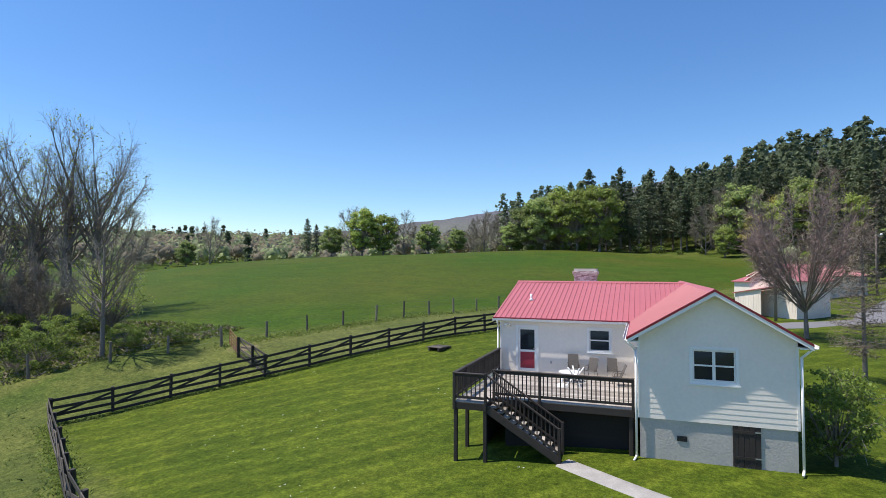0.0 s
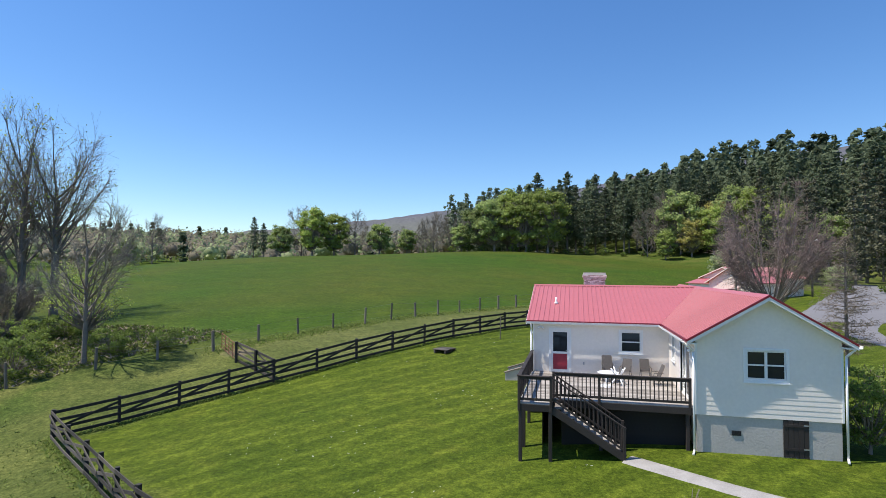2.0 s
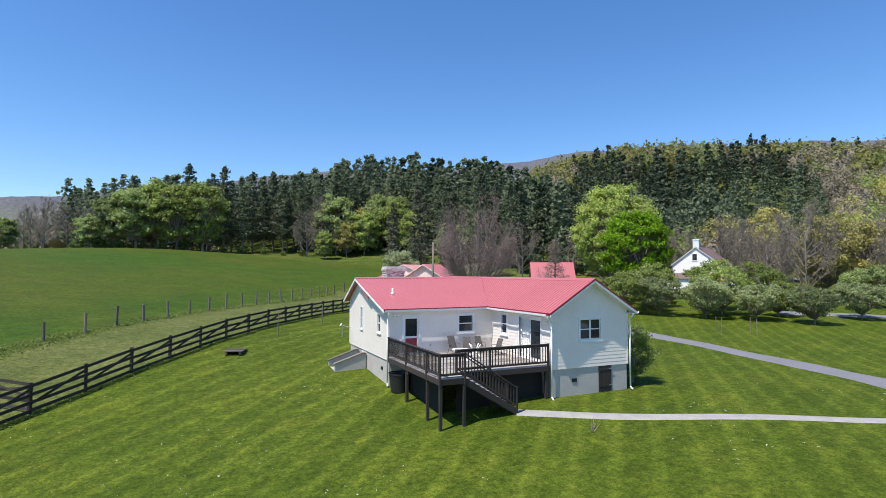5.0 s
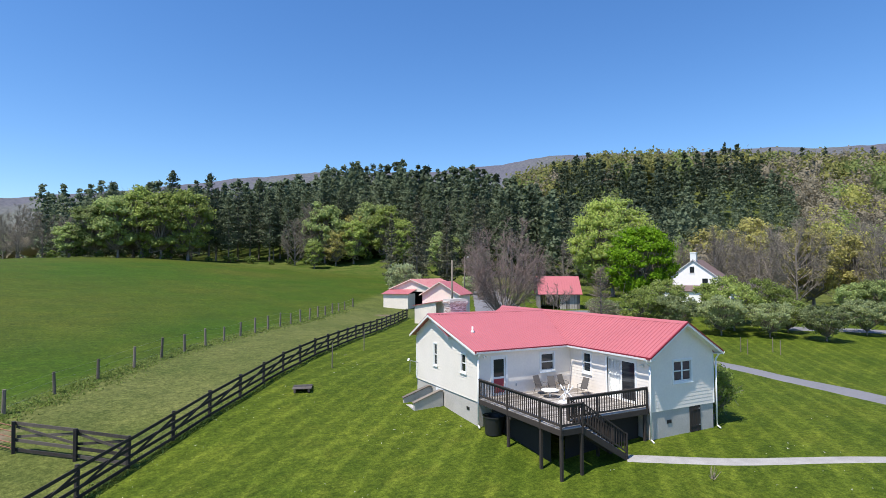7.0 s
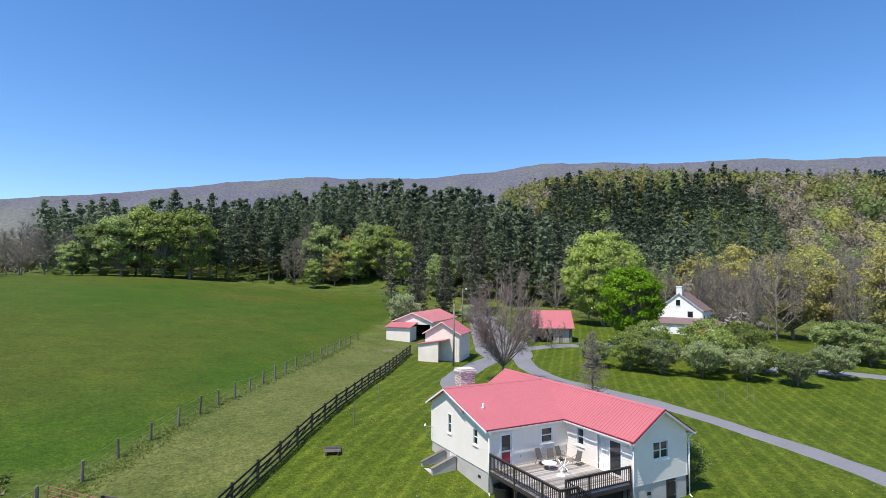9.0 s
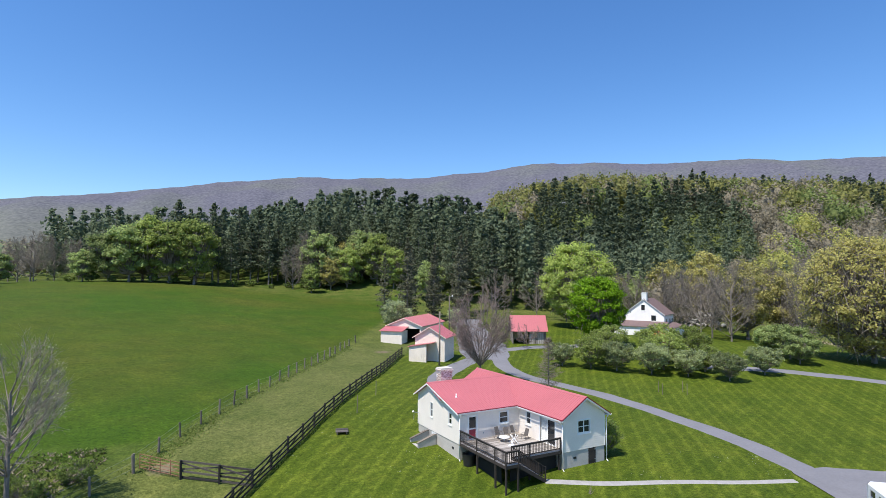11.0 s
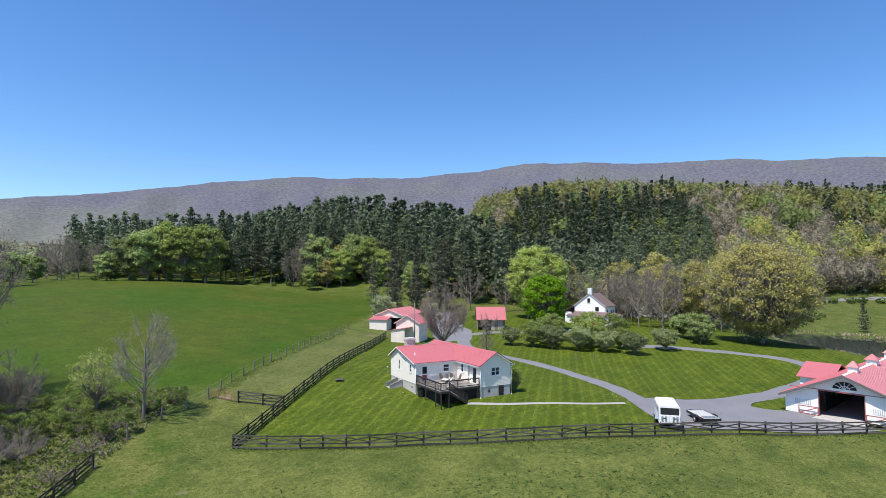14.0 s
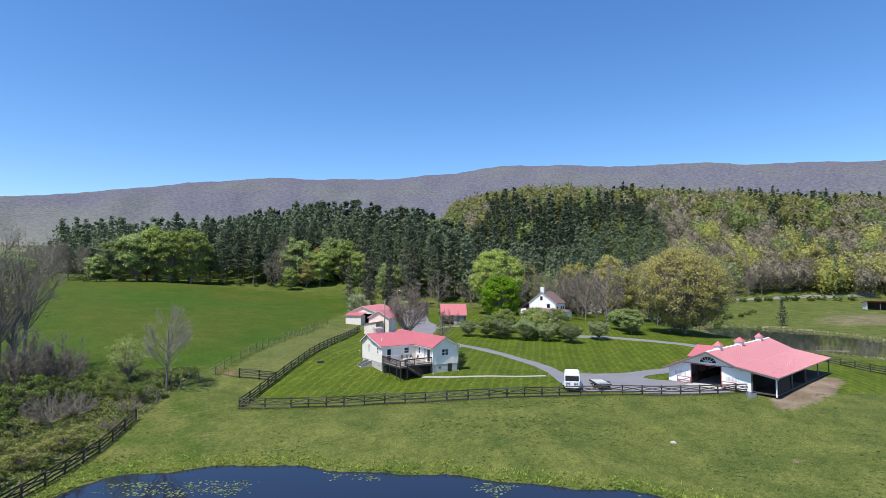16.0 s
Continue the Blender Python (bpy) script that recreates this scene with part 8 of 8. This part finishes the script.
# heap of field stones behind the farmhouse
t = thing("stone_pile", (113.7, 91.4, lz(113.7, 91.4)), "heap of pale grey field stones under the trees", "stone pile", turn=-50)
rs = random.Random(31)
STONES = []
for k in range(4):
    b = bmesh.new()
    bmesh.ops.create_icosphere(b, subdivisions=1, radius=0.5)
    for q in b.verts:
        q.co = Vector((q.co.x * 1.25, q.co.y, q.co.z * 0.75)) * rs.uniform(0.78, 1.15)
    me = bpy.data.meshes.new("stone")
    b.to_mesh(me)
    b.free()
    me.materials.append(M["fieldstone"])
    STONES.append(me)
for k in range(170):
    x, y = rs.gauss(0, 3.0), rs.gauss(0, 1.3)
    z = 4.6 * math.exp(-(x / 4.2) ** 2 - (y / 2.0) ** 2) * rs.uniform(0.15, 1.0)
    child("stone", STONES[k % 4], t, pose(x, y, z, rs.uniform(0, 360), rs.uniform(0, 360), rs.uniform(0, 360)) @ Matrix.Scale(rs.uniform(0.6, 1.3), 4))
# firewood and odds beside the shed
t = thing("junk_pile", (12.6, 71.0, lz(12.6, 71.0)), "heap of dark scrap wood by the shed", "junk pile")
rg = random.Random(9)
for i in range(16):
    a = Vector((rg.uniform(-1.4, 1.4), rg.uniform(-0.6, 0.6), rg.uniform(0.05, 0.35)))
    d = Vector((rg.uniform(-0.7, 0.7), rg.uniform(-0.5, 0.5), rg.uniform(-0.05, 0.3)))
    beam("scrap", t, a, a + d, rg.uniform(0.08, 0.2), rg.uniform(0.06, 0.16), rg.choice(["greywood", "darkwood", "black", "postwood"]))


# ---- grass, weeds and pads: too many to count ----
def tufts(name, spots, size, mat, label, seed, up=0.9):
    rng = np.random.default_rng(seed)
    n = len(spots)
    z = land(spots[:, 0], spots[:, 1])
    base = np.stack([spots[:, 0], spots[:, 1], z], 1)
    s = size * rng.uniform(0.4, 1.3, (n, 1))
    vs = []
    for _ in range(3):
        a = rng.uniform(0, 2 * np.pi, n)
        u = np.stack([np.cos(a), np.sin(a), np.zeros(n)], 1) * s * 0.55
        t = np.stack([rng.normal(size=n) * 0.6, rng.normal(size=n) * 0.6, np.full(n, up * 0.75)], 1) * s
        vs.append(np.stack([base - u * 0.35, base + u * 0.35, base + t + u * 0.2, base + t * 0.9 - u * 0.2], 1))
    v = np.concatenate(vs).reshape(-1, 3)
    f = np.arange(len(v)).reshape(-1, 4)
    return tagged(new(name, mesh_np(name, v, f, mat)), label, "grass", kind="stuff")


rg = np.random.default_rng(12)


def spots_in(x0, x1, y0, y1, n, rule):
    p = np.stack([rg.uniform(x0, x1, n), rg.uniform(y0, y1, n)], 1)
    return p[rule(p[:, 0], p[:, 1])]


def along_line(pts, n, spread):
    k = rg.integers(0, len(pts) - 1, n)
    a, b = np.array(pts)[k], np.array(pts)[k + 1]
    return a + (b - a) * rg.uniform(0, 1, (n, 1)) + rg.normal(size=(n, 2)) * spread


in_meadow = lambda x, y: (line_side(x, y, FRONT_LINE[1], FRONT_LINE[0]) < -0.3) & (pond_side(x, y) > 0.6) & (np.sin(x * 0.35 + np.sin(y * 0.2) * 2) * np.sin(y * 0.4) + rg.normal(size=len(x)) * 0.5 > 0.15)
tufts("meadow_grass", spots_in(-45, 60, -32, 26, 60000, in_meadow), 0.09, "weed", "coarse tufts in the meadow", 1)
docks = lambda x, y: (line_side(x, y, FRONT_LINE[1], FRONT_LINE[0]) < -0.3) & (pond_side(x, y) > 0.8) & (np.sin(x * 0.21 + 2 * np.sin(y * 0.13)) * np.sin(y * 0.27 + 1.5 * np.sin(x * 0.11)) + rg.normal(size=len(x)) * 0.35 > 0.42)
tufts("broad_weeds", spots_in(-45, 70, -34, 26, 30000, docks), 0.24, "dock", "dark broad-leaved weeds in the meadow", 21, 0.55)
bankspots = spots_in(-66, -32, -4, 40, 40000, lambda x, y: (x + 41 < (y - 21.5) * 0.58) & ((y > 21) | (x < -41)) & ((x < -36) | (y > 29)))
tufts("bank_weeds", bankspots[:16000], 0.25, "weed", "tall weeds on the bank", 2)
tufts("bank_brush", bankspots[16000:23000], 0.26, "dead", "dry brush on the bank", 3)
tufts("fence_weeds", np.concatenate([along_line(FRONT_PTS, 4200, 0.3), along_line(SIDE_PTS, 3000, 0.22), along_line([(-30.0, 35.0), (-22.7, 46.1), (-7.6, 67.2), (4.2, 84.5)], 4200, 0.6)]), 0.15, "weed", "uncut weeds along the fences", 4)
shore = lambda x, y: (pond_side(x, y) > -0.1) & (pond_side(x, y) < 0.3 + 2.6 * rg.uniform(size=len(x)) ** 1.6)
tufts("shore_reeds", spots_in(-62, 20, -50, 22, 120000, shore), 0.26, "lush", "lush green rushes round the pond", 5)
shore2 = lambda x, y: (np.abs(lake_side(x, y) - 1.2) < 1.4) & (rg.uniform(size=len(x)) < 0.8)
tufts("shore_reeds", spots_in(60, 185, -20, 75, 26000, shore2), 0.3, "dead", "brown rushes on the lake shore", 6)
reedy = lambda x, y: (lake_side(x, y) > 1.0) & (lake_side(x, y) < 7) & (np.sin(x * 0.4 + y * 0.3) * np.sin(y * 0.23 + 1) + rg.normal(size=len(x)) * 0.3 > 0.45)
tufts("shore_reeds", spots_in(110, 175, -5, 66, 16000, reedy), 0.5, "straw", "straw-coloured dry reeds beyond the lake", 9, 1.2)
# lily pads
lp = spots_in(-62, 12, -50, 18, 60000, lambda x, y: (pond_side(x, y) < -0.7) & (np.sin(x * 0.31 + 1.7 * np.sin(y * 0.23)) * np.sin(y * 0.34 + 1.3 * np.sin(x * 0.19 + 2)) + 0.35 * np.sin(x * 1.3 + y * 0.7) * np.sin(y * 1.6) + rg.normal(size=len(x)) * 0.12 > 0.62))
n = len(lp)
rr = rg.uniform(0.05, 0.15, (n, 1))
ang = np.arange(7) * 2 * np.pi / 7.6
ringx, ringy = lp[:, :1] + rr * np.cos(ang), lp[:, 1:] + rr * np.sin(ang)
v = np.stack([ringx, ringy, np.full_like(ringx, POND_Z + 0.012)], -1).reshape(-1, 3)
tagged(new("lily_pads", mesh_np("lily_pads", v, np.arange(n * 7).reshape(n, 7), "lily")), "floating lily pads on the pond", "water plant", kind="stuff")
# dandelions
dd = spots_in(-27, 20, 0, 60, 2600, lambda x, y: (line_side(x, y, *SIDE_LINE) > 0.5) & (line_side(x, y, FRONT_LINE[1], FRONT_LINE[0]) > 0.5) & ((x < -7) | (y < 20)) & (np.sin(x * 0.5) * np.sin(y * 0.45 + 1) > 0.1))
tufts("clover", dd, 0.06, "plastic", "pale clover heads in the lawn", 8, 0.5)
